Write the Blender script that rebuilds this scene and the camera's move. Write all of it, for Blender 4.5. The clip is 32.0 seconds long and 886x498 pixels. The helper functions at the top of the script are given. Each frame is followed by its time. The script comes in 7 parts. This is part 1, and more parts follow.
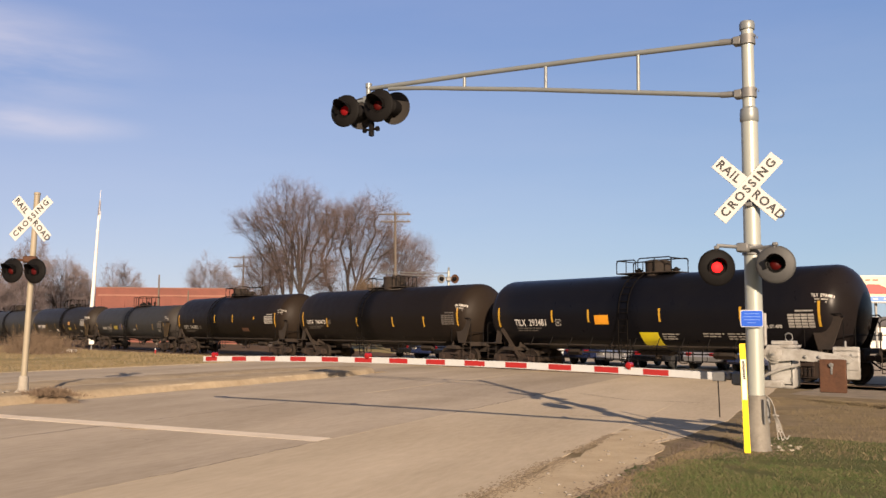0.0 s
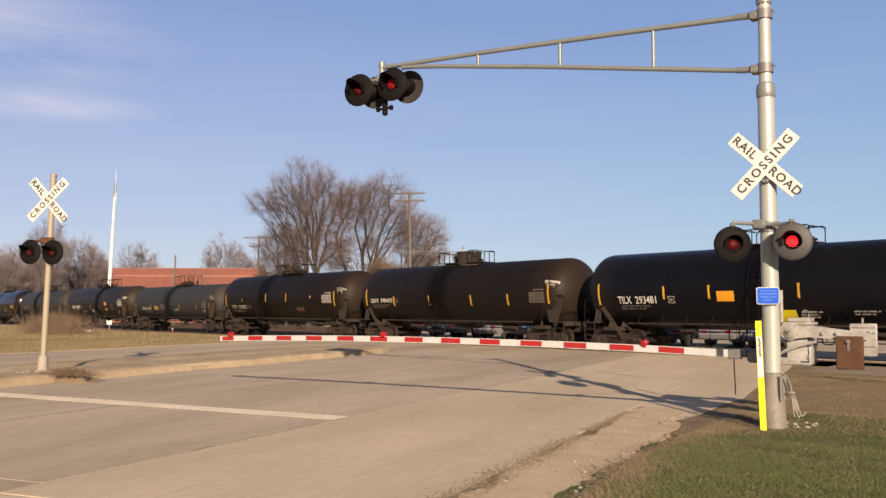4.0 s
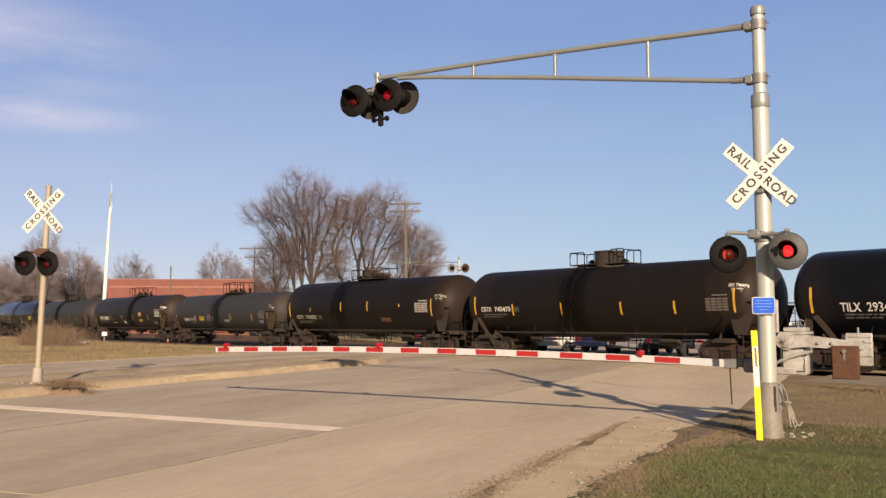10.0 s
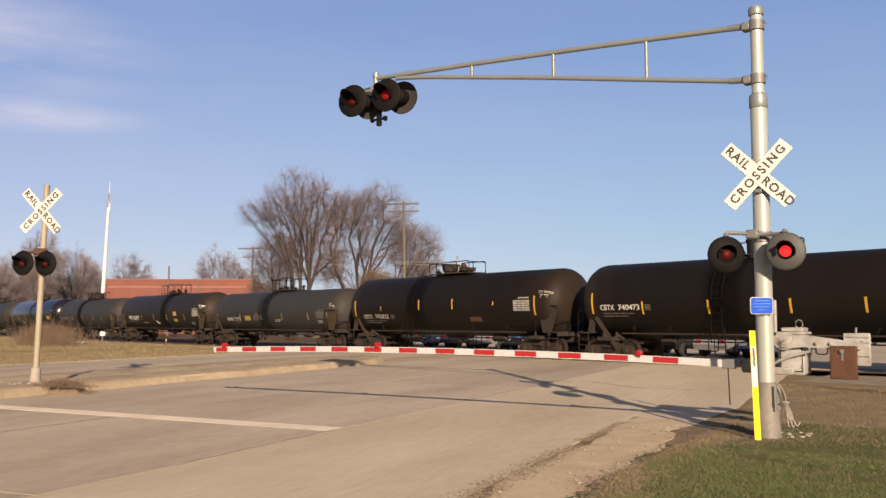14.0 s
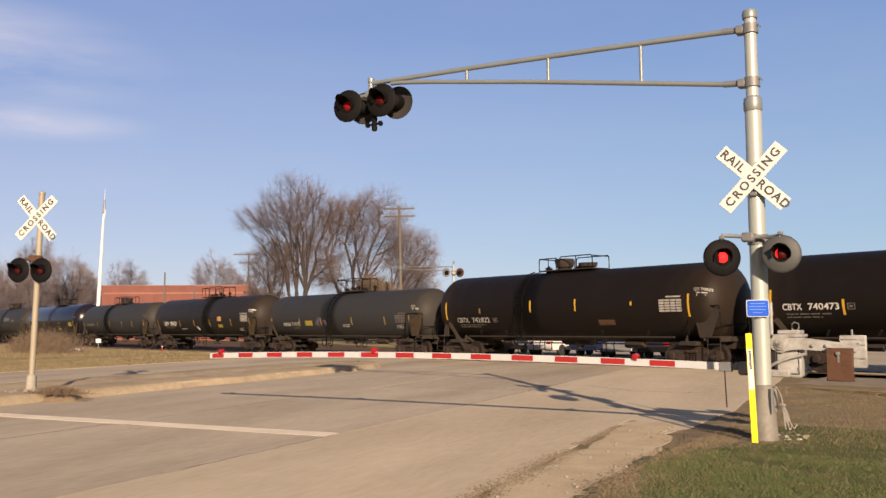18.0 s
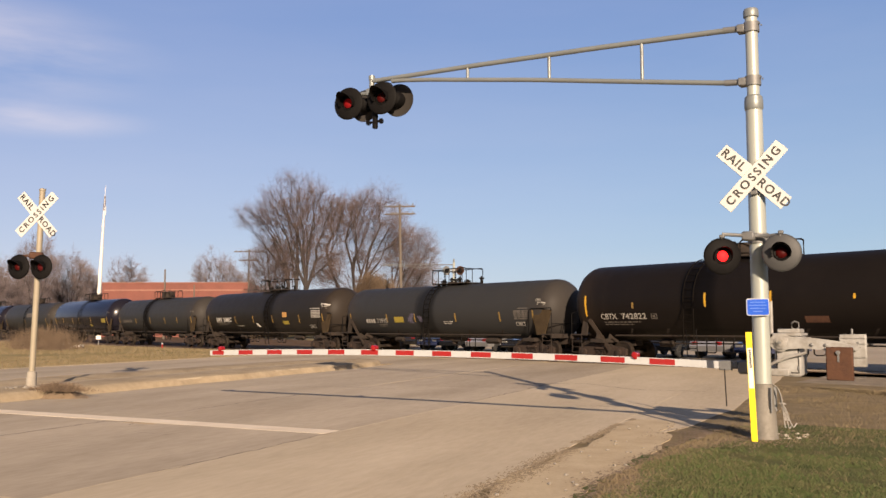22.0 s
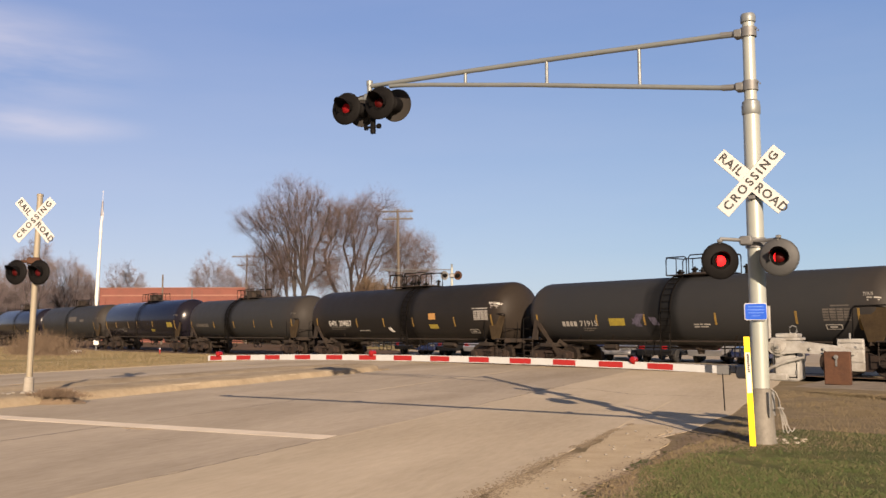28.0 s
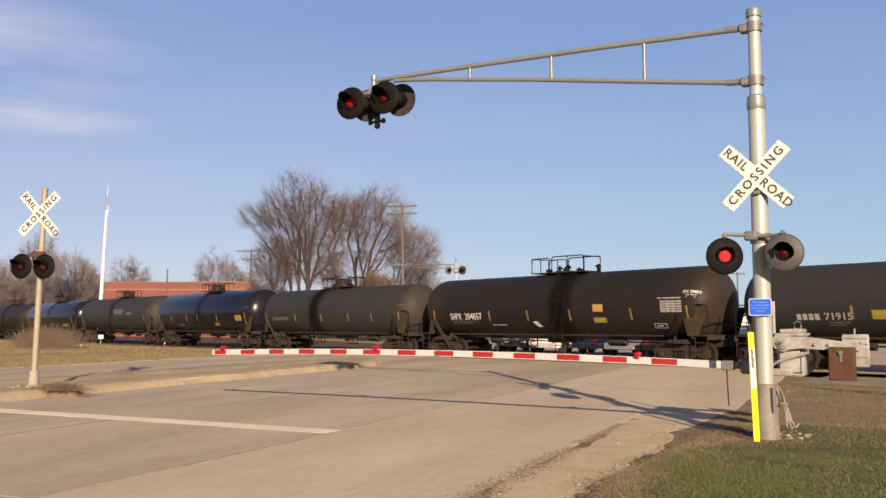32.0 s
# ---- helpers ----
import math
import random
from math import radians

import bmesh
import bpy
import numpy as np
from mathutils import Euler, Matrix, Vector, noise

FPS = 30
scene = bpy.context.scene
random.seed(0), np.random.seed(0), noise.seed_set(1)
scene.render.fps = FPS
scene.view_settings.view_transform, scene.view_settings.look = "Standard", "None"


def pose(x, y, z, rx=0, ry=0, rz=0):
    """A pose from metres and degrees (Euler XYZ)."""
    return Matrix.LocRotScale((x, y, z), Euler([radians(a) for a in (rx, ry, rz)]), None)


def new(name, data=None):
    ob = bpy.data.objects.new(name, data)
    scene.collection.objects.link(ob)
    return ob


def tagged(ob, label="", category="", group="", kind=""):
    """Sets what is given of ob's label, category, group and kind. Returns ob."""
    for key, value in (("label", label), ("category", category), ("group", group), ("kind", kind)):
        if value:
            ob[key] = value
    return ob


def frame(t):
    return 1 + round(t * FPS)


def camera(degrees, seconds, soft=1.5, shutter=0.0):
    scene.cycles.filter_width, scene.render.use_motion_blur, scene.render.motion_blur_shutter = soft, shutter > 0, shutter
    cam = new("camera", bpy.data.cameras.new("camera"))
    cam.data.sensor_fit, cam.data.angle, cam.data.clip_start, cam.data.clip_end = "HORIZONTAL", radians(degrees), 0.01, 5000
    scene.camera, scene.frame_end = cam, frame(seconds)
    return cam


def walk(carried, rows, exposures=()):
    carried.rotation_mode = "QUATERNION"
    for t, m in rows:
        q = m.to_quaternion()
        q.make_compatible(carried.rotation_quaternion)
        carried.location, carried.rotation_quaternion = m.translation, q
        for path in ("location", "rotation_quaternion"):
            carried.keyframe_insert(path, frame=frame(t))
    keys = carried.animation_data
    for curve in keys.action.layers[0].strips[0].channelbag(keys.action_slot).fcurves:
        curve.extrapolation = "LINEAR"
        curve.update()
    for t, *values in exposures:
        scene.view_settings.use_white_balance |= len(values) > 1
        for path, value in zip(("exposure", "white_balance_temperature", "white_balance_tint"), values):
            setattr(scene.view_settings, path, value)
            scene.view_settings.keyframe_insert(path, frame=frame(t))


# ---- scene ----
cam = camera(52.21, 32.0, soft=1.5)

# a hand-held camera that stays on one spot: seconds, turn, tilt and lean in degrees
CAMERA_TURNS = [
    (0.0, -0.67, 5.327, 0.41), (0.5, -0.026, 5.146, 0.473), (1.0, -0.125, 4.915, 0.559), (1.5, 0.373, 4.651, 0.765),
    (2.0, 0.113, 4.533, 0.481), (2.5, 0.208, 4.447, 0.468), (3.0, 0.051, 4.406, 0.344), (3.5, 0.154, 4.175, 0.243),
    (5.5, 0.229, 3.836, -0.055), (6.0, 0.177, 3.82, -0.147), (6.5, 0.087, 3.949, -0.195), (7.0, 0.033, 3.953, -0.078),
    (7.5, -0.051, 3.959, -0.067), (8.0, 0.025, 4.154, 0.017), (8.5, -0.056, 4.513, -0.061), (9.0, 0.0, 4.645, 0.0),
    (9.5, -0.0, 4.59, -0.001), (10.0, -0.015, 4.645, -0.0), (10.5, 0.007, 4.66, 0.125), (11.0, 0.047, 4.499, 0.116),
    (11.5, -0.059, 4.497, 0.005), (12.0, -0.15, 4.648, -0.017), (12.5, -0.161, 4.714, -0.086), (13.0, -0.165, 4.678, -0.061),
    (13.5, -0.14, 4.676, -0.073), (14.0, -0.12, 4.647, 0.014), (14.5, -0.163, 4.725, -0.203), (16.5, -0.405, 4.822, -0.352),
    (17.0, -0.376, 5.003, -0.421), (17.5, -0.379, 5.026, -0.318), (18.0, -0.37, 4.938, -0.345), (18.5, -0.38, 4.871, -0.359),
    (19.0, -0.353, 4.726, -0.277), (19.5, -0.289, 4.727, -0.271), (20.0, -0.303, 4.768, -0.22), (20.5, -0.368, 4.92, -0.284),
    (21.0, -0.418, 4.972, -0.267), (21.5, -0.372, 4.935, -0.24), (22.0, -0.351, 4.804, -0.176), (22.5, -0.384, 4.846, -0.318),
    (23.0, -0.419, 4.95, -0.287), (23.5, -0.338, 4.815, -0.25), (24.0, -0.363, 4.692, -0.264), (24.5, -0.378, 4.686, -0.281),
    (25.0, -0.458, 4.724, -0.254), (25.5, -0.397, 4.747, -0.19), (27.5, -0.417, 5.045, -0.239), (28.0, -0.483, 5.114, -0.249),
    (28.5, -0.402, 4.974, -0.212), (29.0, -0.427, 4.964, -0.253), (29.5, -0.422, 4.965, -0.201), (30.0, -0.422, 4.931, -0.231),
    (30.5, -0.328, 4.866, -0.232), (31.0, -0.313, 4.829, -0.21), (31.5, -0.333, 4.883, -0.218), (32.0, -0.216, 4.784, -0.126),
]
walk(cam, [(t, pose(0, 0, 1.6, 90 + tilt, 0, turn) @ pose(0, 0, 0, 0, 0, lean)) for t, turn, tilt, lean in CAMERA_TURNS],
     exposures=[(0.0, 0.72, 7850, 15), (32.0, 0.72, 7850, 15)])

# ---- light: a low sun behind the camera, clear sky with thin cloud ----
SUN_ELEVATION = radians(18.0)
SUN_FROM = Vector((0.155, -1.0, 0.0)).normalized()
SUN_AZIMUTH = math.atan2(SUN_FROM.x, SUN_FROM.y)

world = bpy.data.worlds.new("sky")
scene.world = world
world.use_nodes = True
wn, wl = world.node_tree.nodes, world.node_tree.links
sky = wn.new("ShaderNodeTexSky")
sky.sky_type = "NISHITA"
sky.sun_disc = False
sky.sun_elevation = SUN_ELEVATION
sky.sun_rotation = SUN_AZIMUTH
sky.air_density, sky.dust_density, sky.ozone_density = 1.0, 0.3, 4.0
w_coord = wn.new("ShaderNodeTexCoord")
w_map = wn.new("ShaderNodeMapping")
w_map.inputs["Scale"].default_value = (1.3, 1.3, 7.0)
w_map.inputs["Location"].default_value = (2.35, 0.6, 1.5)
w_noise = wn.new("ShaderNodeTexNoise")
w_noise.inputs["Scale"].default_value = 2.1
w_noise.inputs["Detail"].default_value = 6.0
w_noise.inputs["Roughness"].default_value = 0.55
w_ramp = wn.new("ShaderNodeMapRange")
w_ramp.inputs["From Min"].default_value = 0.30
w_ramp.inputs["From Max"].default_value = 0.70
w_ramp.inputs["To Max"].default_value = 0.95
w_sep = wn.new("ShaderNodeSeparateXYZ")
wl.new(w_coord.outputs["Generated"], w_sep.inputs["Vector"])
w_height = wn.new("ShaderNodeMapRange")
w_height.inputs["From Min"].default_value, w_height.inputs["From Max"].default_value = 0.0, 0.42
wl.new(w_sep.outputs["Z"], w_height.inputs["Value"])
w_haze = wn.new("ShaderNodeMix")
w_haze.data_type = "RGBA"
w_haze.inputs["B"].default_value = (1.08, 2.4, 6.4, 1)
w_west = wn.new("ShaderNodeMapRange")
w_west.inputs["From Min"].default_value, w_west.inputs["From Max"].default_value = -0.45, 0.4
wl.new(w_sep.outputs["X"], w_west.inputs["Value"])
w_low = wn.new("ShaderNodeMix")
w_low.data_type = "RGBA"
w_low.inputs["A"].default_value, w_low.inputs["B"].default_value = (4.4, 5.3, 8.1, 1), (3.1, 5.0, 7.7, 1)
wl.new(w_west.outputs["Result"], w_low.inputs["Factor"])
wl.new(w_low.outputs["Result"], w_haze.inputs["A"])
wl.new(w_height.outputs["Result"], w_haze.inputs["Factor"])
w_air = wn.new("ShaderNodeMix")
w_air.data_type = "RGBA"
w_air.inputs["Factor"].default_value = 0.7
wl.new(sky.outputs["Color"], w_air.inputs["A"])
w_side = wn.new("ShaderNodeMapRange")
w_side.interpolation_type = "SMOOTHSTEP"
w_side.inputs["From Min"].default_value, w_side.inputs["From Max"].default_value = 0.15, -0.75
wl.new(w_sep.outputs["Y"], w_side.inputs["Value"])
w_warm = wn.new("ShaderNodeMix")
w_warm.data_type = "RGBA"
w_warm.inputs["B"].default_value = (2.4, 2.1, 1.9, 1)
wl.new(w_side.outputs["Result"], w_warm.inputs["Factor"])
w_zenith = wn.new("ShaderNodeMapRange")
w_zenith.inputs["From Min"].default_value, w_zenith.inputs["From Max"].default_value = 0.36, 0.85
wl.new(w_sep.outputs["Z"], w_zenith.inputs["Value"])
w_deep = wn.new("ShaderNodeMix")
w_deep.data_type = "RGBA"
w_deep.inputs["B"].default_value = (0.38, 0.62, 1.35, 1)
wl.new(w_zenith.outputs["Result"], w_deep.inputs["Factor"])
wl.new(w_haze.outputs["Result"], w_deep.inputs["A"])
wl.new(w_deep.outputs["Result"], w_warm.inputs["A"])
wl.new(w_warm.outputs["Result"], w_air.inputs["B"])
w_mix = wn.new("ShaderNodeMix")
w_mix.data_type = "RGBA"
w_mix.inputs["B"].default_value = (6.9, 7.0, 8.4, 1)
w_mul = wn.new("ShaderNodeMath")
w_mul.operation = "MULTIPLY"
w_both = wn.new("ShaderNodeMath")
w_both.operation = "ADD"
w_both.use_clamp = True
for k, (cx, cz, tall, reach, most) in enumerate(((0.445, 0.268, 3.0, 0.19, 1.0), (0.44, 0.208, 6.5, 0.16, 1.0))):
    w_bank = wn.new("ShaderNodeMapping")
    w_bank.inputs["Location"].default_value = (cx, 0.0, -cz * tall)
    w_bank.inputs["Scale"].default_value = (1.0, 0.0, tall)
    w_dist = wn.new("ShaderNodeVectorMath")
    w_dist.operation = "LENGTH"
    w_bank_range = wn.new("ShaderNodeMapRange")
    w_bank_range.interpolation_type = "SMOOTHSTEP"
    w_bank_range.inputs["From Min"].default_value, w_bank_range.inputs["From Max"].default_value = reach, 0.0
    w_bank_range.inputs["To Min"].default_value, w_bank_range.inputs["To Max"].default_value = 0.03, most
    wl.new(w_coord.outputs["Generated"], w_bank.inputs["Vector"])
    wl.new(w_bank.outputs["Vector"], w_dist.inputs[0])
    wl.new(w_dist.outputs["Value"], w_bank_range.inputs["Value"])
    wl.new(w_bank_range.outputs["Result"], w_both.inputs[k])
wl.new(w_both.outputs[0], w_mul.inputs[1])
wl.new(w_coord.outputs["Generated"], w_map.inputs["Vector"])
wl.new(w_map.outputs["Vector"], w_noise.inputs["Vector"])
wl.new(w_noise.outputs["Fac"], w_ramp.inputs["Value"])
wl.new(w_ramp.outputs["Result"], w_mul.inputs[0])
wl.new(w_mul.outputs[0], w_mix.inputs["Factor"])
wl.new(w_air.outputs["Result"], w_mix.inputs["A"])
wl.new(w_mix.outputs["Result"], wn["Background"].inputs["Color"])
wn["Background"].inputs["Strength"].default_value = 0.072

sun_data = bpy.data.lights.new("sun", "SUN")
sun_data.energy, sun_data.angle, sun_data.color = 5.0, radians(0.55), (1.0, 0.87, 0.735)
sun = new("sun", sun_data)
sun.rotation_euler = (-(SUN_FROM * math.cos(SUN_ELEVATION) + Vector((0, 0, math.sin(SUN_ELEVATION))))).to_track_quat("-Z", "Y").to_euler()


# ---- materials ----
def material(name, color, rough=0.6, metal=0.0, color2=None, scale=3.0, fine=40.0, amount=0.5, bump=0.1, stretch=(1, 1, 1), coat=0.0, glow=0.0, spread=0.0, turn=0.0, spec=0.5):
    """A procedural surface: two scales of noise between two colours, uneven gloss, fine relief."""
    m = bpy.data.materials.new(name)
    m.use_nodes = True
    n, l = m.node_tree.nodes, m.node_tree.links
    b = n["Principled BSDF"]
    c2 = color2 or tuple(v * 0.62 for v in color)
    co = n.new("ShaderNodeTexCoord")
    mp = n.new("ShaderNodeMapping")
    if turn:
        mp.vector_type = "TEXTURE"
        mp.inputs["Scale"].default_value = tuple(1 / v for v in stretch)
        mp.inputs["Rotation"].default_value = (0, 0, radians(-turn))
    else:
        mp.inputs["Scale"].default_value = stretch
    l.new(co.outputs["Object"], mp.inputs["Vector"])
    big, small = n.new("ShaderNodeTexNoise"), n.new("ShaderNodeTexNoise")
    for t, s in ((big, scale), (small, fine)):
        t.inputs["Scale"].default_value = s
        t.inputs["Detail"].default_value = 5.0
        t.inputs["Roughness"].default_value = 0.6
        l.new(mp.outputs["Vector"], t.inputs["Vector"])
    add = n.new("ShaderNodeMath")
    add.operation = "MULTIPLY_ADD"
    add.inputs[1].default_value = 0.45
    l.new(small.outputs["Fac"], add.inputs[0])
    l.new(big.outputs["Fac"], add.inputs[2])
    rng = n.new("ShaderNodeMapRange")
    rng.inputs["From Min"].default_value, rng.inputs["From Max"].default_value = 0.5, 0.95
    rng.inputs["To Max"].default_value = amount
    l.new(add.outputs[0], rng.inputs["Value"])
    mix = n.new("ShaderNodeMix")
    mix.data_type = "RGBA"
    mix.inputs["A"].default_value, mix.inputs["B"].default_value = (*color, 1), (*c2, 1)
    l.new(rng.outputs["Result"], mix.inputs["Factor"])
    out = mix.outputs["Result"]
    if spread:
        info, hsv = n.new("ShaderNodeObjectInfo"), n.new("ShaderNodeHueSaturation")
        r2 = n.new("ShaderNodeMapRange")
        r2.inputs["To Min"].default_value, r2.inputs["To Max"].default_value = 1 - spread, 1 + spread
        l.new(info.outputs["Random"], r2.inputs["Value"])
        l.new(r2.outputs["Result"], hsv.inputs["Value"])
        l.new(out, hsv.inputs["Color"])
        out = hsv.outputs["Color"]
    l.new(out, b.inputs["Base Color"])
    rr = n.new("ShaderNodeMapRange")
    rr.inputs["To Min"].default_value, rr.inputs["To Max"].default_value = max(0.03, rough - 0.1), min(1, rough + 0.12)
    l.new(small.outputs["Fac"], rr.inputs["Value"])
    l.new(rr.outputs["Result"], b.inputs["Roughness"])
    b.inputs["Metallic"].default_value = metal
    b.inputs["Specular IOR Level"].default_value = spec
    b.inputs["Coat Weight"].default_value = coat
    if bump:
        bp = n.new("ShaderNodeBump")
        bp.inputs["Strength"].default_value = bump
        bp.inputs["Distance"].default_value = 0.02
        l.new(small.outputs["Fac"], bp.inputs["Height"])
        l.new(bp.outputs["Normal"], b.inputs["Normal"])
    if glow:
        b.inputs["Emission Color"].default_value = (*color, 1)
        b.inputs["Emission Strength"].default_value = glow
    return m


CONCRETE = material("road_concrete", (0.47, 0.395, 0.307), 0.9, color2=(0.305, 0.252, 0.19), scale=0.5, fine=11, amount=1.0, bump=0.25, spread=0.05, stretch=(1.0, 0.22, 1.0), turn=23.0, spec=0.08)
CONCRETE_PALE = material("pale_road_concrete", (0.555, 0.463, 0.345), 0.9, color2=(0.40, 0.328, 0.236), scale=0.5, fine=11, amount=1.0, bump=0.25, spread=0.04, stretch=(1.0, 0.22, 1.0), turn=23.0, spec=0.08)
CONCRETE_OLD = material("worn_concrete", (0.515, 0.42, 0.295), 0.9, color2=(0.39, 0.305, 0.205), scale=0.6, fine=14, amount=0.9, bump=0.4, spread=0.05, spec=0.08)
ROAD_BED = material("pale_joint_filler", (0.40, 0.33, 0.245), 0.95, color2=(0.22, 0.18, 0.135), scale=0.7, fine=12, amount=1.0, bump=0.3, spec=0.08)
JOINT = material("joint_filler", (0.13, 0.11, 0.095), 0.95, scale=2, fine=30, bump=0.4)
ASPHALT = material("lot_asphalt", (0.41, 0.345, 0.265), 0.95, color2=(0.30, 0.25, 0.19), scale=0.15, fine=6, amount=0.9, bump=0.2, spec=0.08)
KERB = material("kerb_concrete", (0.44, 0.36, 0.26), 0.9, color2=(0.29, 0.23, 0.16), scale=1.3, fine=12, amount=0.9, bump=0.5, spread=0.14, spec=0.08)
LINE = material("road_paint", (0.76, 0.66, 0.53), 0.8, color2=(0.50, 0.41, 0.31), scale=1.6, fine=26, amount=0.6, bump=0.1, spec=0.08)
GRASSLAND = material("grass_ground", (0.20, 0.17, 0.07), 1.0, color2=(0.36, 0.265, 0.14), scale=0.30, fine=2.2, amount=1.0, bump=0.6, spec=0.08)
LAWN = material("lawn_ground", (0.052, 0.08, 0.024), 1.0, color2=(0.135, 0.115, 0.058), scale=1.3, fine=12, amount=1.0, bump=0.6, spec=0.08)
DIRT = material("bare_dirt", (0.27, 0.205, 0.13), 1.0, color2=(0.13, 0.105, 0.06), scale=2.2, fine=16, amount=0.9, bump=0.7, spec=0.08)
GRAVEL = material("gravel", (0.33, 0.275, 0.215), 1.0, color2=(0.16, 0.135, 0.105), scale=2.2, fine=28, amount=0.9, bump=0.8, spec=0.08)
BLADE = material("grass_blades", (0.05, 0.09, 0.021), 0.9, color2=(0.10, 0.103, 0.042), scale=1.4, fine=7, amount=1.0, bump=0)
STRAW = material("dry_grass", (0.19, 0.142, 0.085), 0.9, color2=(0.105, 0.085, 0.044), scale=0.8, fine=20, amount=0.9, bump=0)
POLE_METAL = material("aluminium_mast", (0.215, 0.235, 0.235), 0.45, 0.3, color2=(0.15, 0.16, 0.158), scale=1.5, fine=30, amount=0.6, bump=0.05, stretch=(1, 1, 0.25))
POLE_PAINT = material("mast_paint", (0.36, 0.385, 0.355), 0.4, 0.2, color2=(0.27, 0.285, 0.26), scale=1.6, fine=24, amount=0.55, bump=0.05, stretch=(1, 1, 0.2))
GALVANISED = material("galvanised_steel", (0.20, 0.205, 0.205), 0.55, 0.4, color2=(0.13, 0.13, 0.13), scale=5, fine=50, amount=0.7, bump=0.08)
TAN_POLE = material("weathered_mast", (0.30, 0.265, 0.20), 0.6, 0.1, color2=(0.20, 0.165, 0.12), scale=2, fine=30, amount=0.7, bump=0.08, stretch=(1, 1, 0.2))
FOUNDATION = material("foundation_concrete", (0.33, 0.30, 0.26), 0.95, color2=(0.2, 0.18, 0.15), scale=3, fine=30, amount=0.9, bump=0.4)
SIGN_LINE = material("pale_blue_print", (0.14, 0.27, 0.64), 0.6, bump=0)
SIGN_WHITE = material("white_reflective_sheet", (0.47, 0.48, 0.475), 0.6, scale=4, fine=60, color2=(0.38, 0.385, 0.375), amount=0.5, bump=0)
SIGN_BLACK = material("black_sign_ink", (0.015, 0.015, 0.016), 0.6, bump=0)
SIGN_BLUE = material("blue_sign_sheet", (0.012, 0.088, 0.50), 0.75, scale=6, color2=(0.011, 0.07, 0.42), bump=0, spec=0.15)
SAND = material("sandy_shoulder", (0.53, 0.43, 0.295), 0.95, color2=(0.40, 0.31, 0.205), scale=1.6, fine=22, amount=1.0, bump=0.35, spec=0.08)
EARTH_BROWN = material("red_brown_earth", (0.25, 0.18, 0.118), 1.0, color2=(0.14, 0.10, 0.064), scale=2.0, fine=24, amount=0.9, bump=0.6)
SOIL = material("dark_soil", (0.31, 0.235, 0.15), 1.0, color2=(0.46, 0.36, 0.24), scale=2.5, fine=30, amount=0.9, bump=0.6, spec=0.08)
GRIT = material("dark_grit", (0.21, 0.165, 0.115), 1.0, color2=(0.31, 0.245, 0.17), scale=2.5, fine=20, amount=0.9, bump=0.5, spec=0.08)
DRIFT = material("island_earth", (0.43, 0.345, 0.24), 1.0, color2=(0.25, 0.195, 0.13), scale=0.9, fine=7, amount=1.0, bump=0.5, spec=0.08)
BLACK_PAINT = material("flat_black_paint", (0.006, 0.0055, 0.0055), 0.6, color2=(0.012, 0.011, 0.011), scale=6, fine=50, bump=0.05, spec=0.07)
# lamp backing lightened from black to grey: the sun's sheen put into its colour
SUNLIT_PAINT = material("sunlit_backing_paint", (0.046, 0.047, 0.048), 0.6, color2=(0.04, 0.04, 0.04), scale=6, fine=50, bump=0.05)
# black backs of the rear lamps, with the sun on them put into the colour
BACK_PAINT = material("sunlit_black_paint", (0.028, 0.024, 0.021), 0.6, color2=(0.018, 0.016, 0.015), scale=6, fine=50, bump=0.05)
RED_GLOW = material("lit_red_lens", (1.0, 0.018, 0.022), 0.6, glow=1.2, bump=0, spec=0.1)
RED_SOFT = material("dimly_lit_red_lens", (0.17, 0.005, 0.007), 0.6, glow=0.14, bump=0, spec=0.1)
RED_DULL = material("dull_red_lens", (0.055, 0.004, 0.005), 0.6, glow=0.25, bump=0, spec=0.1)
RED_DARK = material("unlit_red_lens", (0.06, 0.003, 0.003), 0.5, scale=20, bump=0, spec=0.15)
SILVER = material("reflector_silver", (0.6, 0.59, 0.56), 0.3, 0.8, bump=0)
ARM_WHITE = material("gate_arm_white", (0.43, 0.45, 0.46), 0.5, color2=(0.36, 0.37, 0.37), scale=5, fine=40, amount=0.6, bump=0.02)
ARM_RED = material("gate_arm_red", (0.31, 0.012, 0.013), 0.5, color2=(0.24, 0.014, 0.013), scale=5, fine=40, amount=0.6, bump=0.02)
LAMP_RED = material("red_arm_lamp", (0.30, 0.010, 0.012), 0.25, bump=0)
BASE_GREY = material("grey_base_steel", (0.21, 0.195, 0.17), 0.7, 0.2, color2=(0.12, 0.11, 0.095), scale=4, fine=22, amount=0.9, bump=0.2)
GATE_WHITE = material("white_cast_metal", (0.355, 0.355, 0.345), 0.6, 0.05, color2=(0.18, 0.165, 0.145), scale=4, fine=14, amount=0.9, bump=0.15)
RUST = material("rusty_plate", (0.105, 0.045, 0.024), 0.85, 0.2, color2=(0.06, 0.028, 0.017), scale=5, fine=30, amount=0.9, bump=0.25)
YELLOW = material("yellow_plastic", (0.80, 0.60, 0.01), 0.45, color2=(0.62, 0.45, 0.01), scale=3, fine=30, amount=0.5, bump=0.02)
WHITE_PLASTIC = material("white_plastic", (0.75, 0.72, 0.64), 0.5, color2=(0.55, 0.5, 0.42), scale=3, fine=40, amount=0.6, bump=0.02)
CABLE = material("cable_sheath", (0.31, 0.295, 0.275), 0.6, bump=0)
STRIP = material("yellow_reflective_strip", (0.60, 0.33, 0.025), 0.45, color2=(0.26, 0.15, 0.03), scale=6, fine=30, amount=0.7, bump=0)
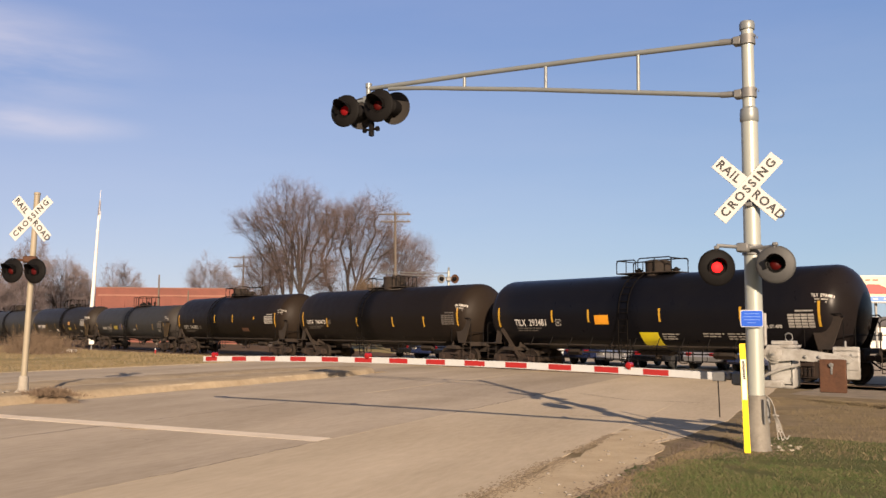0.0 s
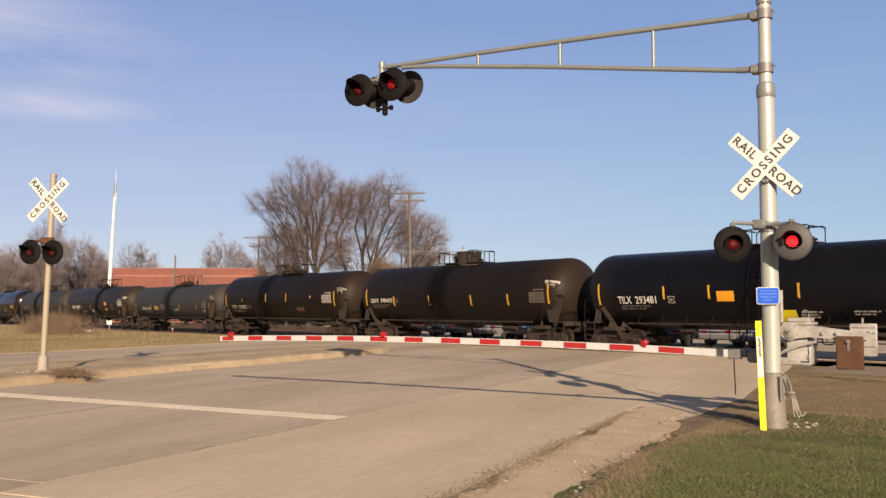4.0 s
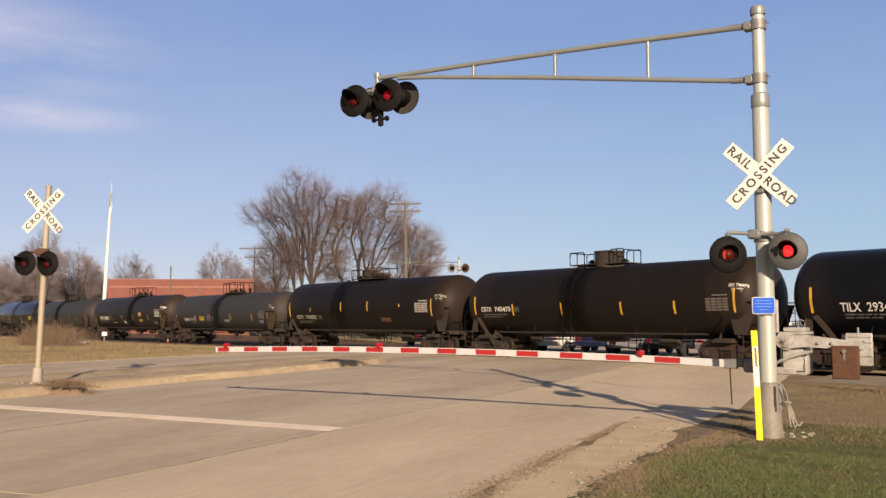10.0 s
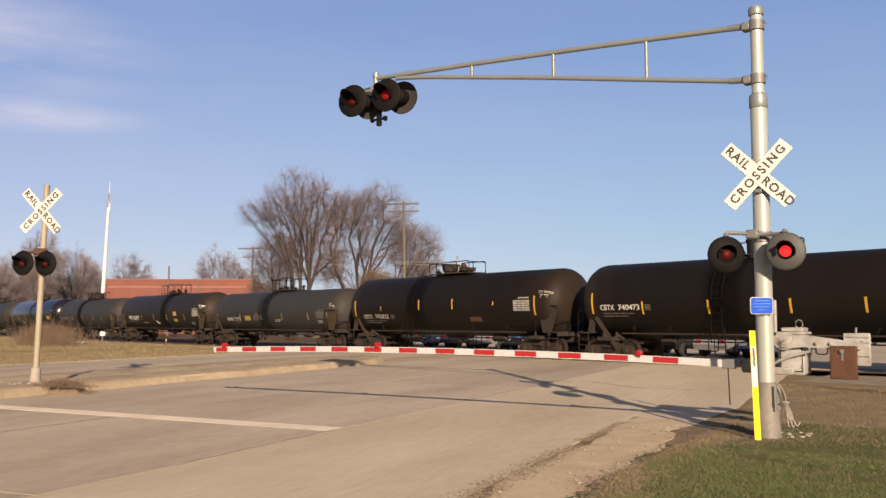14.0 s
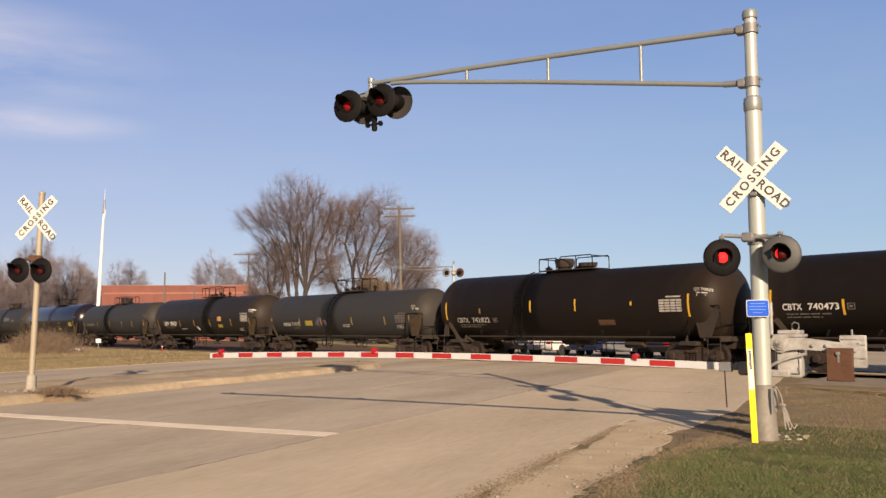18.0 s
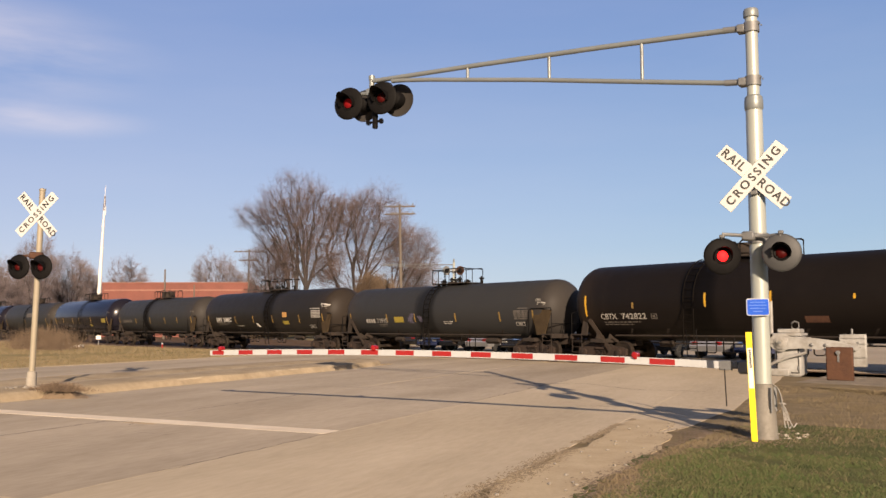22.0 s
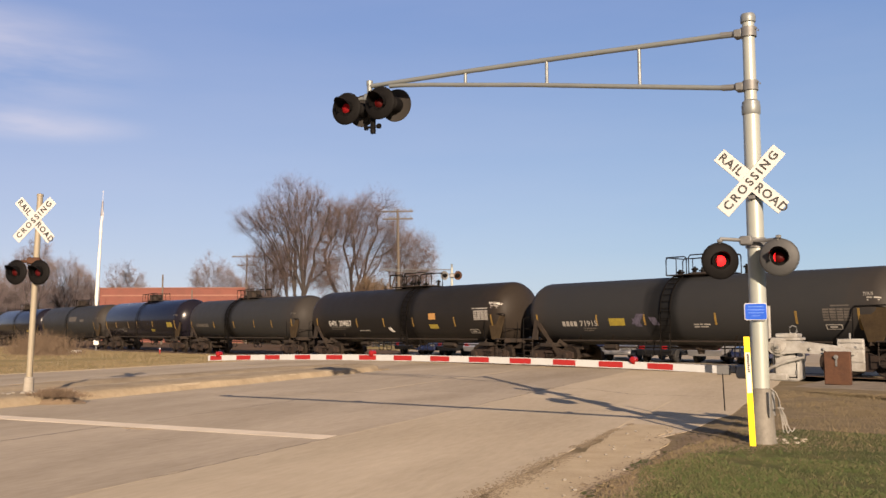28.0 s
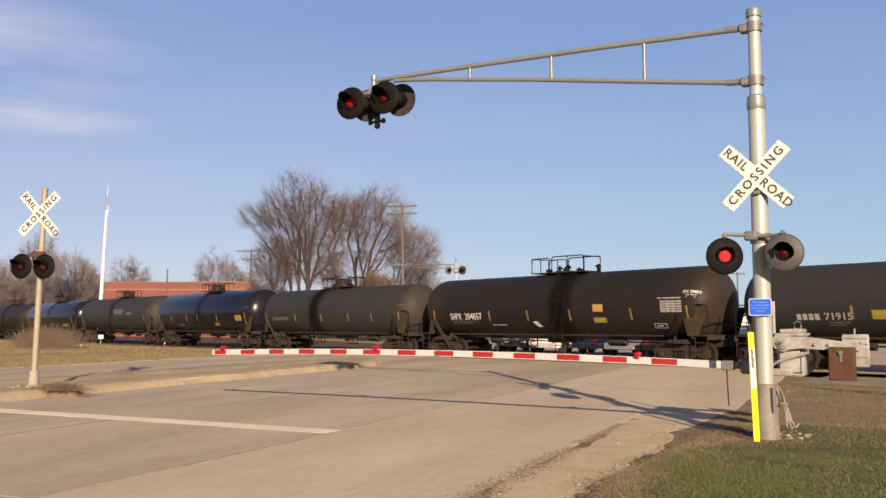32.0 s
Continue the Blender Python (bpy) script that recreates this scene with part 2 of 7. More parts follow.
STRIP_DULL = material("grimy_yellow_strip", (0.30, 0.18, 0.03), 0.6, color2=(0.09, 0.06, 0.03), scale=6, fine=20, amount=0.9, bump=0)
LADDER_BLACK = material("soot_black", (0.005, 0.0045, 0.004), 0.95, color2=(0.012, 0.009, 0.007), scale=6, fine=40, bump=0, spec=0.05)
TRUCK_BROWN = material("rust_brown_casting", (0.009, 0.0065, 0.005), 0.95, color2=(0.042, 0.022, 0.014), scale=3, fine=20, amount=0.9, bump=0.2)
DARK_EARTH = material("dark_track_earth", (0.075, 0.046, 0.031), 1.0, color2=(0.15, 0.10, 0.065), scale=0.5, fine=5, amount=0.9, bump=0.6, spec=0.08)
STENCIL = material("white_stencil_paint", (0.62, 0.60, 0.56), 0.6, color2=(0.32, 0.30, 0.27), scale=5, fine=40, amount=0.7, bump=0)
STENCIL_MID = material("dulled_stencil_paint", (0.36, 0.34, 0.31), 0.65, color2=(0.16, 0.15, 0.13), scale=5, fine=40, amount=0.8, bump=0)
YELLOW_DULL = material("grimy_yellow_placard", (0.34, 0.26, 0.03), 0.6, color2=(0.16, 0.12, 0.03), scale=4, fine=30, amount=0.8, bump=0)
LAVENDER = material("faded_lavender_spray", (0.10, 0.09, 0.13), 0.8, color2=(0.04, 0.037, 0.045), scale=3, fine=12, amount=1.0, bump=0, spec=0.1)
PALE_RUN = material("pale_spill_crust", (0.16, 0.135, 0.115), 0.95, color2=(0.05, 0.042, 0.036), scale=3, fine=14, amount=1.0, bump=0.2)
STENCIL_DIM = material("faded_stencil_paint", (0.115, 0.10, 0.085), 0.7, color2=(0.045, 0.04, 0.035), scale=5, fine=40, amount=0.9, bump=0)
ORANGE_DULL = material("faded_orange_placard", (0.46, 0.24, 0.07), 0.6, color2=(0.3, 0.17, 0.07), scale=4, fine=30, amount=0.8, bump=0)
PLATE_RUST = material("olive_rust_plate", (0.062, 0.044, 0.025), 0.95, color2=(0.03, 0.021, 0.014), scale=2.2, fine=16, amount=0.9, bump=0.2, spec=0.1)
RUBBLE = material("pale_rubble", (0.50, 0.455, 0.39), 0.95, color2=(0.34, 0.30, 0.25), scale=5, fine=30, amount=0.8, bump=0.3)
ORANGE = material("orange_placard", (0.70, 0.29, 0.02), 0.5, bump=0)
PLACARD_YELLOW = material("yellow_placard", (0.72, 0.60, 0.02), 0.5, color2=(0.5, 0.42, 0.03), bump=0)
STEEL_DIRTY = material("dirty_steel", (0.012, 0.009, 0.007), 0.9, 0.0, color2=(0.034, 0.021, 0.014), scale=3, fine=25, amount=0.8, bump=0.2)
DUSTY = material("dusty_brown_steel", (0.022, 0.0145, 0.0095), 0.95, 0.0, color2=(0.016, 0.011, 0.008), scale=2.5, fine=18, amount=0.9, bump=0.2)
WHEEL_STEEL = material("wheel_steel", (0.022, 0.016, 0.012), 0.6, 0.5, color2=(0.06, 0.045, 0.035), scale=5, fine=40, amount=0.8, bump=0.1)
RAIL_STEEL = material("rail_steel", (0.16, 0.11, 0.08), 0.5, 0.6, color2=(0.09, 0.06, 0.045), scale=3, fine=30, bump=0.1)
TIE_WOOD = material("tie_wood", (0.10, 0.075, 0.055), 0.95, color2=(0.05, 0.04, 0.03), scale=4, fine=30, bump=0.4, spread=0.2)
BRICK_RED = material("red_brick", (0.195, 0.07, 0.055), 0.95, color2=(0.14, 0.055, 0.045), scale=0.5, fine=9, amount=0.9, bump=0.2)
BRICK_PALE = material("pale_coping", (0.27, 0.13, 0.10), 0.95, scale=1, bump=0.1)
WALL_WHITE = material("white_siding", (0.66, 0.64, 0.60), 0.7, color2=(0.5, 0.48, 0.45), scale=0.6, fine=8, bump=0.05)
GLASS_DARK = material("dark_window_glass", (0.03, 0.035, 0.04), 0.08, bump=0)
ROOF_GREEN = material("green_roof_sheet", (0.10, 0.20, 0.13), 0.6, bump=0.05)
ROOF_GREY = material("grey_roof_felt", (0.14, 0.13, 0.125), 0.9, bump=0.2)
BARK = material("tree_bark", (0.050, 0.042, 0.040), 0.95, color2=(0.033, 0.027, 0.026), scale=2, fine=14, amount=0.9, bump=0.4, stretch=(1, 1, 0.3))
TWIG = material("bare_twigs", (0.148, 0.108, 0.102), 0.95, color2=(0.10, 0.073, 0.07), scale=0.4, fine=6, amount=0.9, bump=0)
BRUSH = material("brown_brush", (0.17, 0.118, 0.078), 0.95, color2=(0.10, 0.07, 0.048), scale=0.5, fine=6, amount=0.9, bump=0)
# twigs of the farther trees: distance haze put into a paler, greyer colour
TWIG_HAZED = material("hazed_grey_twigs", (0.19, 0.152, 0.154), 0.95, color2=(0.135, 0.108, 0.11), scale=0.3, fine=6, amount=0.9, bump=0)
POLE_WOOD = material("utility_pole_wood", (0.125, 0.104, 0.086), 0.95, color2=(0.072, 0.06, 0.05), scale=2, fine=20, bump=0.3, stretch=(1, 1, 0.1))
TOWER_WHITE = material("tower_white", (0.72, 0.70, 0.66), 0.6, bump=0.02)
TOWER_RED = material("tower_red", (0.16, 0.12, 0.11), 0.6, bump=0.02)
RUBBER = material("tyre_rubber", (0.02, 0.02, 0.02), 0.8, bump=0.1)
CHROME = material("wheel_chrome", (0.55, 0.55, 0.56), 0.25, 0.9, bump=0)


def tank_paint(name, color, rough, dust, half=8.4, stain=None, grime=0.5, wet=0.35, spec=0.15):
    """Tank shell: paint with vertical streaks, brown road dust towards its ends, and a dark spill run at one place."""
    m = material(name, color, rough, color2=dust, scale=0.45, fine=3.2, amount=0.5, bump=0.02, stretch=(0.8, 0.5, 0.6), spec=spec)
    n, l = m.node_tree.nodes, m.node_tree.links
    b = n["Principled BSDF"]
    src = b.inputs["Base Color"].links[0].from_socket
    co = n.new("ShaderNodeTexCoord")
    sep = n.new("ShaderNodeSeparateXYZ")
    l.new(co.outputs["Object"], sep.inputs["Vector"])
    blot = n.new("ShaderNodeTexNoise")
    blot.inputs["Scale"].default_value, blot.inputs["Detail"].default_value = 1.1, 6.0
    smap = n.new("ShaderNodeMapping")
    smap.inputs["Scale"].default_value = (2.2, 1.0, 0.35)
    l.new(co.outputs["Object"], smap.inputs["Vector"])
    l.new(smap.outputs["Vector"], blot.inputs["Vector"])

    def mask(centre, inner, outer, weight, rough_edge):
        """1 within inner metres of centre along the car, fading to 0 at outer, with a ragged edge."""
        sub = n.new("ShaderNodeMath")
        sub.operation = "SUBTRACT"
        sub.inputs[1].default_value = centre
        l.new(sep.outputs["X"], sub.inputs[0])
        ab = n.new("ShaderNodeMath")
        ab.operation = "ABSOLUTE"
        l.new(sub.outputs[0], ab.inputs[0])
        ma = n.new("ShaderNodeMath")
        ma.operation = "MULTIPLY_ADD"
        ma.inputs[1].default_value = rough_edge
        l.new(blot.outputs["Fac"], ma.inputs[0])
        l.new(ab.outputs[0], ma.inputs[2])
        r = n.new("ShaderNodeMapRange")
        r.interpolation_type = "SMOOTHSTEP"
        r.inputs["From Min"].default_value, r.inputs["From Max"].default_value = outer + rough_edge * 0.5, inner + rough_edge * 0.5
        r.inputs["To Max"].default_value = weight
        l.new(ma.outputs[0], r.inputs["Value"])
        return r.outputs["Result"]

    def blend(a, fac, col):
        mx = n.new("ShaderNodeMix")
        mx.data_type = "RGBA"
        mx.inputs["B"].default_value = (*col, 1)
        l.new(a, mx.inputs["A"])
        l.new(fac, mx.inputs["Factor"])
        return mx.outputs["Result"]

    for c in (-half + 0.6, half - 0.6):
        src = blend(src, mask(c, 0.3, 2.2, grime, 2.0), (0.055, 0.037, 0.024))
    if stain is not None:
        src = blend(src, mask(stain, 0.35, 0.95, 0.85, 0.9), tuple(v * wet for v in color))
    l.new(src, b.inputs["Base Color"])
    return m


# ---- building helpers ----
class Shape:
    """Vertices and faces of one mesh, gathered from simple solids."""

    def __init__(self):
        self.v, self.f = [], []

    def add(self, verts, faces):
        k = len(self.v)
        self.v += [tuple(p) for p in verts]
        self.f += [tuple(i + k for i in q) for q in faces]
        return self

    def box(self, size, at=(0, 0, 0), turn=None, chamfer=0.0):
        h = [s / 2 for s in size]
        c = min(chamfer, *[x * 0.9 for x in h])
        if c <= 0:
            vs = [Vector((x * h[0], y * h[1], z * h[2])) for x in (-1, 1) for y in (-1, 1) for z in (-1, 1)]
            fs = [(0, 1, 3, 2), (4, 6, 7, 5), (0, 4, 5, 1), (2, 3, 7, 6), (0, 2, 6, 4), (1, 5, 7, 3)]
        else:
            vs, idx = [], {}
            for x in (-1, 1):
                for y in (-1, 1):
                    for z in (-1, 1):
                        for a in range(3):
                            p = [s * (h[i] - (0 if i == a else c)) for i, s in enumerate((x, y, z))]
                            idx[(x, y, z, a)] = len(vs)
                            vs.append(Vector(p))
            fs = []
            for a in range(3):
                b, d = (a + 1) % 3, (a + 2) % 3
                for s in (-1, 1):
                    loop = []
                    for p, q in ((-1, -1), (1, -1), (1, 1), (-1, 1)):
                        k = [0, 0, 0]
                        k[a], k[b], k[d] = s, p, q
                        loop.append(idx[(*k, a)])
                    fs.append(tuple(loop) if s > 0 else tuple(reversed(loop)))
                for p in (-1, 1):
                    for q in (-1, 1):
                        k0, k1 = [0, 0, 0], [0, 0, 0]
                        k0[a], k1[a] = -1, 1
                        k0[b] = k1[b] = p
                        k0[d] = k1[d] = q
                        loop = [idx[(*k0, b)], idx[(*k1, b)], idx[(*k1, d)], idx[(*k0, d)]]
                        fs.append(tuple(loop) if p * q < 0 else tuple(reversed(loop)))
            for x in (-1, 1):
                for y in (-1, 1):
                    for z in (-1, 1):
                        loop = [idx[(x, y, z, 0)], idx[(x, y, z, 1)], idx[(x, y, z, 2)]]
                        fs.append(tuple(loop) if x * y * z > 0 else tuple(reversed(loop)))
        m = Matrix.Translation(at) @ (turn.to_4x4() if turn else Matrix())
        return self.add([m @ v for v in vs], fs)

    def tube(self, a, b, r0, r1=None, n=10, caps=True):
        a, b = Vector(a), Vector(b)
        r1 = r0 if r1 is None else r1
        q = (b - a).to_track_quat("Z", "Y")
        vs = []
        for p, r in ((a, r0), (b, r1)):
            for i in range(n):
                w = 2 * math.pi * i / n
                vs.append(p + q @ Vector((r * math.cos(w), r * math.sin(w), 0)))
        fs = [(i, (i + 1) % n, n + (i + 1) % n, n + i) for i in range(n)]
        if caps:
            fs += [tuple(reversed(range(n))), tuple(range(n, 2 * n))]
        return self.add(vs, fs)

    def path(self, pts, r, n=8):
        pts = [Vector(p) for p in pts]
        vs = []
        for k, p in enumerate(pts):
            d = (pts[min(k + 1, len(pts) - 1)] - pts[max(k - 1, 0)]).normalized()
            q = d.to_track_quat("Z", "Y")
            for i in range(n):
                w = 2 * math.pi * i / n
                vs.append(p + q @ Vector((r * math.cos(w), r * math.sin(w), 0)))
        fs = [(k * n + i, k * n + (i + 1) % n, (k + 1) * n + (i + 1) % n, (k + 1) * n + i) for k in range(len(pts) - 1) for i in range(n)]
        fs += [tuple(reversed(range(n))), tuple(range(len(vs) - n, len(vs)))]
        return self.add(vs, fs)

    def lathe(self, profile, axis="Z", n=24, at=(0, 0, 0)):
        """profile: (radius, height) from one end to the other, spun about an axis."""
        vs = []
        for r, h in profile:
            for i in range(n):
                w = 2 * math.pi * i / n
                x, y = r * math.cos(w), r * math.sin(w)
                p = {"Z": (x, y, h), "X": (h, x, y), "Y": (y, h, x)}[axis]
                vs.append(Vector(p) + Vector(at))
        fs = [(k * n + i, k * n + (i + 1) % n, (k + 1) * n + (i + 1) % n, (k + 1) * n + i) for k in range(len(profile) - 1) for i in range(n)]
        if profile[0][0] > 1e-6:
            fs.append(tuple(reversed(range(n))))
        if profile[-1][0] > 1e-6:
            fs.append(tuple(range(len(vs) - n, len(vs))))
        return self.add(vs, fs)

    def slab(self, outline, z0, z1):
        """An upright prism over an outline that runs counter-clockwise."""
        n = len(outline)
        vs = [(x, y, z0) for x, y in outline] + [(x, y, z1) for x, y in outline]
        fs = [tuple(reversed(range(n))), tuple(range(n, 2 * n))] + [(i, (i + 1) % n, n + (i + 1) % n, n + i) for i in range(n)]
        return self.add(vs, fs)

    def plate(self, outline, y0, y1):
        """A prism over an outline in x and z, thick along y."""
        n = len(outline)
        vs = [(x, y0, z) for x, z in outline] + [(x, y1, z) for x, z in outline]
        fs = [tuple(range(n)), tuple(reversed(range(n, 2 * n)))] + [(n + i, n + (i + 1) % n, (i + 1) % n, i) for i in range(n)]
        return self.add(vs, fs)

    def mesh(self, name, mat, smooth=40):
        me = bpy.data.meshes.new(name)
        me.from_pydata(self.v, [], self.f)
        me.materials.append(mat)
        if smooth:
            me.polygons.foreach_set("use_smooth", [True] * len(me.polygons))
            me.set_sharp_from_angle(angle=radians(smooth))
        me.update()
        return me


def part(name, shape, mat, parent=None, label="", smooth=40, at=None):
    """One mesh object, under a thing or a part."""
    me = shape if isinstance(shape, bpy.types.Mesh) else shape.mesh(name, mat, smooth)
    ob = new(name, me)
    if parent:
        ob.parent = parent
    if at is not None:
        ob.matrix_basis = at
    if label:
        ob["label"] = label
    return ob


def thing(name, at, label, category, group="", kind=""):
    ob = new(name)
    ob.empty_display_size = 0.2
    ob.matrix_basis = at
    return tagged(ob, label, category, group, kind)


WORDS = {}


def lettering(text, height, mat, tight=1.0, bold=0.0):
    """A flat mesh of words, centred, lying in x and y."""
    key = (text, height, mat.name)
    if key not in WORDS:
        cu = bpy.data.curves.new("words", "FONT")
        cu.body, cu.size, cu.align_x, cu.align_y = text, height * 1.38, "CENTER", "CENTER"
        cu.extrude, cu.offset, cu.resolution_u = 0.002, bold, 3
        cu.space_character = tight
        ob = bpy.data.objects.new("words", cu)
        scene.collection.objects.link(ob)
        me = bpy.data.meshes.new_from_object(ob)
        bpy.data.objects.remove(ob)
        me.materials.clear()
        me.materials.append(mat)
        WORDS[key] = me
    return WORDS[key]


# ---- the plan: the road runs along ROAD, the track along TRACK ----
ROAD_TURN = radians(23.0)
RDIR = Vector((math.sin(ROAD_TURN), math.cos(ROAD_TURN), 0))
RSIDE = Vector((math.cos(ROAD_TURN), -math.sin(ROAD_TURN), 0))
TDIR = Vector((-0.6397, 0.7686, 0))
TNORM = Vector((0.7686, 0.6397, 0))
TRACK_FOOT = TNORM * 29.9
RAIL_TOP = 0.02


def road(v, w, z=0.0):
    """A place by its distance to the side of and along the road."""
    p = RSIDE * v + RDIR * w
    return (p.x, p.y, z)


def track(a, side=0.0, z=0.0):
    p = TRACK_FOOT + TDIR * a + TNORM * side
    return (p.x, p.y, z)


# ---- ground, road, island, track ----
rng = random.Random(5)


def outline_road(points):
    return [road(v, w)[:2] for v, w in points]


def wavy(points, step, amp, seed):
    """Points along a broken line, pushed about a little to make a worn edge."""
    r = random.Random(seed)
    out = []
    for (v0, w0), (v1, w1) in zip(points, points[1:]):
        n = max(1, int(math.hypot(v1 - v0, w1 - w0) / step))
        for k in range(n):
            t = k / n
            out.append((v0 + (v1 - v0) * t + r.uniform(-amp, amp), w0 + (w1 - w0) * t + r.uniform(-amp, amp) * 0.4))
    out.append(points[-1])
    return out


def ccw(points):
    area = sum(a[0] * b[1] - b[0] * a[1] for a, b in zip(points, points[1:] + points[:1]))
    return points if area > 0 else points[::-1]


def sheet(name, points, z0, z1, mat, label, category="", kind="structure", parent=None):
    s = Shape().slab(ccw(points), z0, z1)
    ob = part(name, s, mat, parent, smooth=0)
    if not parent:
        tagged(ob, label, category or name, kind=kind)
    return ob


def grid_sheet(name, size, z, mat, label):
    s = Shape()
    steps = [-2600, -900, -400, -200, -100, -50, -20, 0, 20, 50, 100, 200, 400, 900, 2600]
    n = len(steps)
    s.add([(x, y, z) for y in steps for x in steps], [(j * n + i, j * n + i + 1, (j + 1) * n + i + 1, (j + 1) * n + i) for j in range(n - 1) for i in range(n - 1)])
    return tagged(part(name, s, mat, smooth=0), label, "ground", kind="structure")


grid_sheet("ground", 2600, -0.16, GRASSLAND, "dry brown and green grassland reaching the horizon")

# concrete lanes in slabs with open joints, over a dark bed
near_road = sheet("road", outline_road([(-16.1, -9), (-3.1, -9), (-3.1, 33.0), (-16.1, 40.0)]), -0.155, -0.008, ROAD_BED, "tan concrete approach road with worn joints and cracks", "road")
far_road = sheet("road", outline_road([(-28.3, -2), (-20.0, -2), (-20.0, 42.6), (-28.3, 46.8)]), -0.155, -0.008, ROAD_BED, "grey-tan concrete lanes beyond the median island", "road")


def lane(owner, v0, v1, w0, length, end, mat=CONCRETE):
    w = w0
    k = 0
    while w < end - 0.5:
        w1 = min(w + length, end)
        g = 0.006
        s = Shape()
        p = [road(v0 + g, w + g), road(v1 - g, w + g), road(v1 - g, w1 - g), road(v0 + g, w1 - g)]
        c = 0.002
        q = [road(v0 + g + c, w + g + c), road(v1 - g - c, w + g + c), road(v1 - g - c, w1 - g - c), road(v0 + g + c, w1 - g - c)]
        top = rng.uniform(-0.004, 0.003)
        vs = [(x, y, -0.02) for x, y, _ in p] + [(x, y, top - c * 0.8) for x, y, _ in p] + [(x, y, top) for x, y, _ in q]
        fs = [(0, 1, 5, 4), (1, 2, 6, 5), (2, 3, 7, 6), (3, 0, 4, 7), (4, 5, 9, 8), (5, 6, 10, 9), (6, 7, 11, 10), (7, 4, 8, 11), (8, 9, 10, 11)]
        s.add(vs, fs)
        part("concrete_slab", s, mat, owner, smooth=0)
        w = w1
        k += 1


lane(near_road, -16.1, -11.15, -9, 14.6, 40.0)
lane(near_road, -11.15, -6.8, -9, 15.4, 37.6)
lane(near_road, -6.8, -3.1, -9, 14.9, 35.0, CONCRETE_PALE)
lane(far_road, -24.1, -20.0, -2, 7.5, 44.6)
lane(far_road, -28.3, -24.1, -2, 7.5, 46.8)



def crack(points, width, seed, owner=None):
    """A thin dark crack that wanders along a broken line."""
    q = random.Random(seed)
    pts = wavy(points, 0.22, 0.045, seed)
    s = Shape()
    for k, (v, w) in enumerate(pts):
        a, b = pts[max(0, k - 1)], pts[min(len(pts) - 1, k + 1)]
        dv, dw = b[0] - a[0], b[1] - a[1]
        n = math.hypot(dv, dw) or 1
        h = width * q.uniform(0.35, 1.0) * min(1.0, 0.3 + k * 0.2, 0.3 + (len(pts) - 1 - k) * 0.2)
        for sgn in (-1, 1):
            s.v.append(road(v - sgn * dw / n * h, w + sgn * dv / n * h, 0.0042))
    s.f = [(2 * k, 2 * k + 1, 2 * k + 3, 2 * k + 2) for k in range(len(pts) - 1)]
    part("crack", s, JOINT, owner or near_road, smooth=0)


for k, (line, wd) in enumerate((([(-11.12, 8.0), (-11.2, 12.4)], 0.022), ([(-11.3, 11.9), (-10.6, 12.2), (-10.4, 11.7)], 0.03), ([(-11.15, 13.0), (-11.2, 19.0)], 0.016), ([(-6.8, 8.0), (-6.82, 12.0)], 0.012), ([(-9.6, 11.0), (-9.2, 10.9), (-8.9, 10.95)], 0.02),
                             ([(-14.0, 8.2), (-12.6, 8.4), (-11.4, 8.1)], 0.02), ([(-8.0, 23.6), (-6.0, 24.4), (-4.4, 22.6), (-2.3, 22.4)], 0.022), ([(-6.8, 17.0), (-6.85, 26.0)], 0.014), ([(-13.5, 20.0), (-11.6, 21.0), (-9.8, 20.6)], 0.016),
                             ([(-4.6, 17.6), (-3.6, 17.9), (-2.6, 17.2)], 0.025))):
    crack(line, wd, 300 + k)

# paved crossing surface between the slabs and round the rails, and the paved lot beyond
crossing = sheet("crossing_pavement", [track(12, -3.6)[:2], track(53, -3.6)[:2], track(53, -0.86)[:2], track(12, -0.86)[:2]], -0.15, -0.006, CONCRETE_OLD, "worn tan crossing pavement beside the rails", "pavement")
sheet("crossing_pavement", [track(12, -0.66)[:2], track(53, -0.66)[:2], track(53, 0.66)[:2], track(12, 0.66)[:2]], -0.15, -0.004, CONCRETE_OLD, "worn crossing panels between the rails", "pavement")
sheet("parking_lot", [track(-70, 0.86)[:2], track(60, 0.86)[:2], track(52, 75)[:2], track(-70, 90)[:2]], -0.15, -0.012, ASPHALT, "wide sunlit tan parking lot beyond the track", "pavement")
sheet("trackside", [track(43, 0.95)[:2], track(170, 0.95)[:2], track(170, 26)[:2], track(90, 24)[:2], track(52, 12.0)[:2]], -0.15, 0.004, DARK_EARTH, "dark weedy earth strip behind the track", "earth")
sheet("apron", outline_road(wavy([(-3.1, 13.2), (-2.2, 13.8), (-1.75, 16), (-1.5, 22), (-1.2, 28), (-1.0, 32.5), (-3.1, 34.5)], 1.0, 0.1, 3)), -0.15, -0.001, CONCRETE_PALE, "cracked concrete apron at the road's edge", "pavement")
sheet("gravel_shoulder", outline_road(wavy([(-2.95, -9), (-3.05, 4), (-2.95, 8), (-3.1, 10), (-2.95, 12.4), (-3.0, 15.5)], 0.5, 0.10, 4) + wavy([(-2.35, 15.5), (-2.1, 13.0), (-1.9, 11.5), (-2.05, 9), (-2.0, 4), (-2.0, -9)], 0.5, 0.12, 5)), -0.15, 0.003, SAND, "broken sandy shoulder along the road's edge", "shoulder")

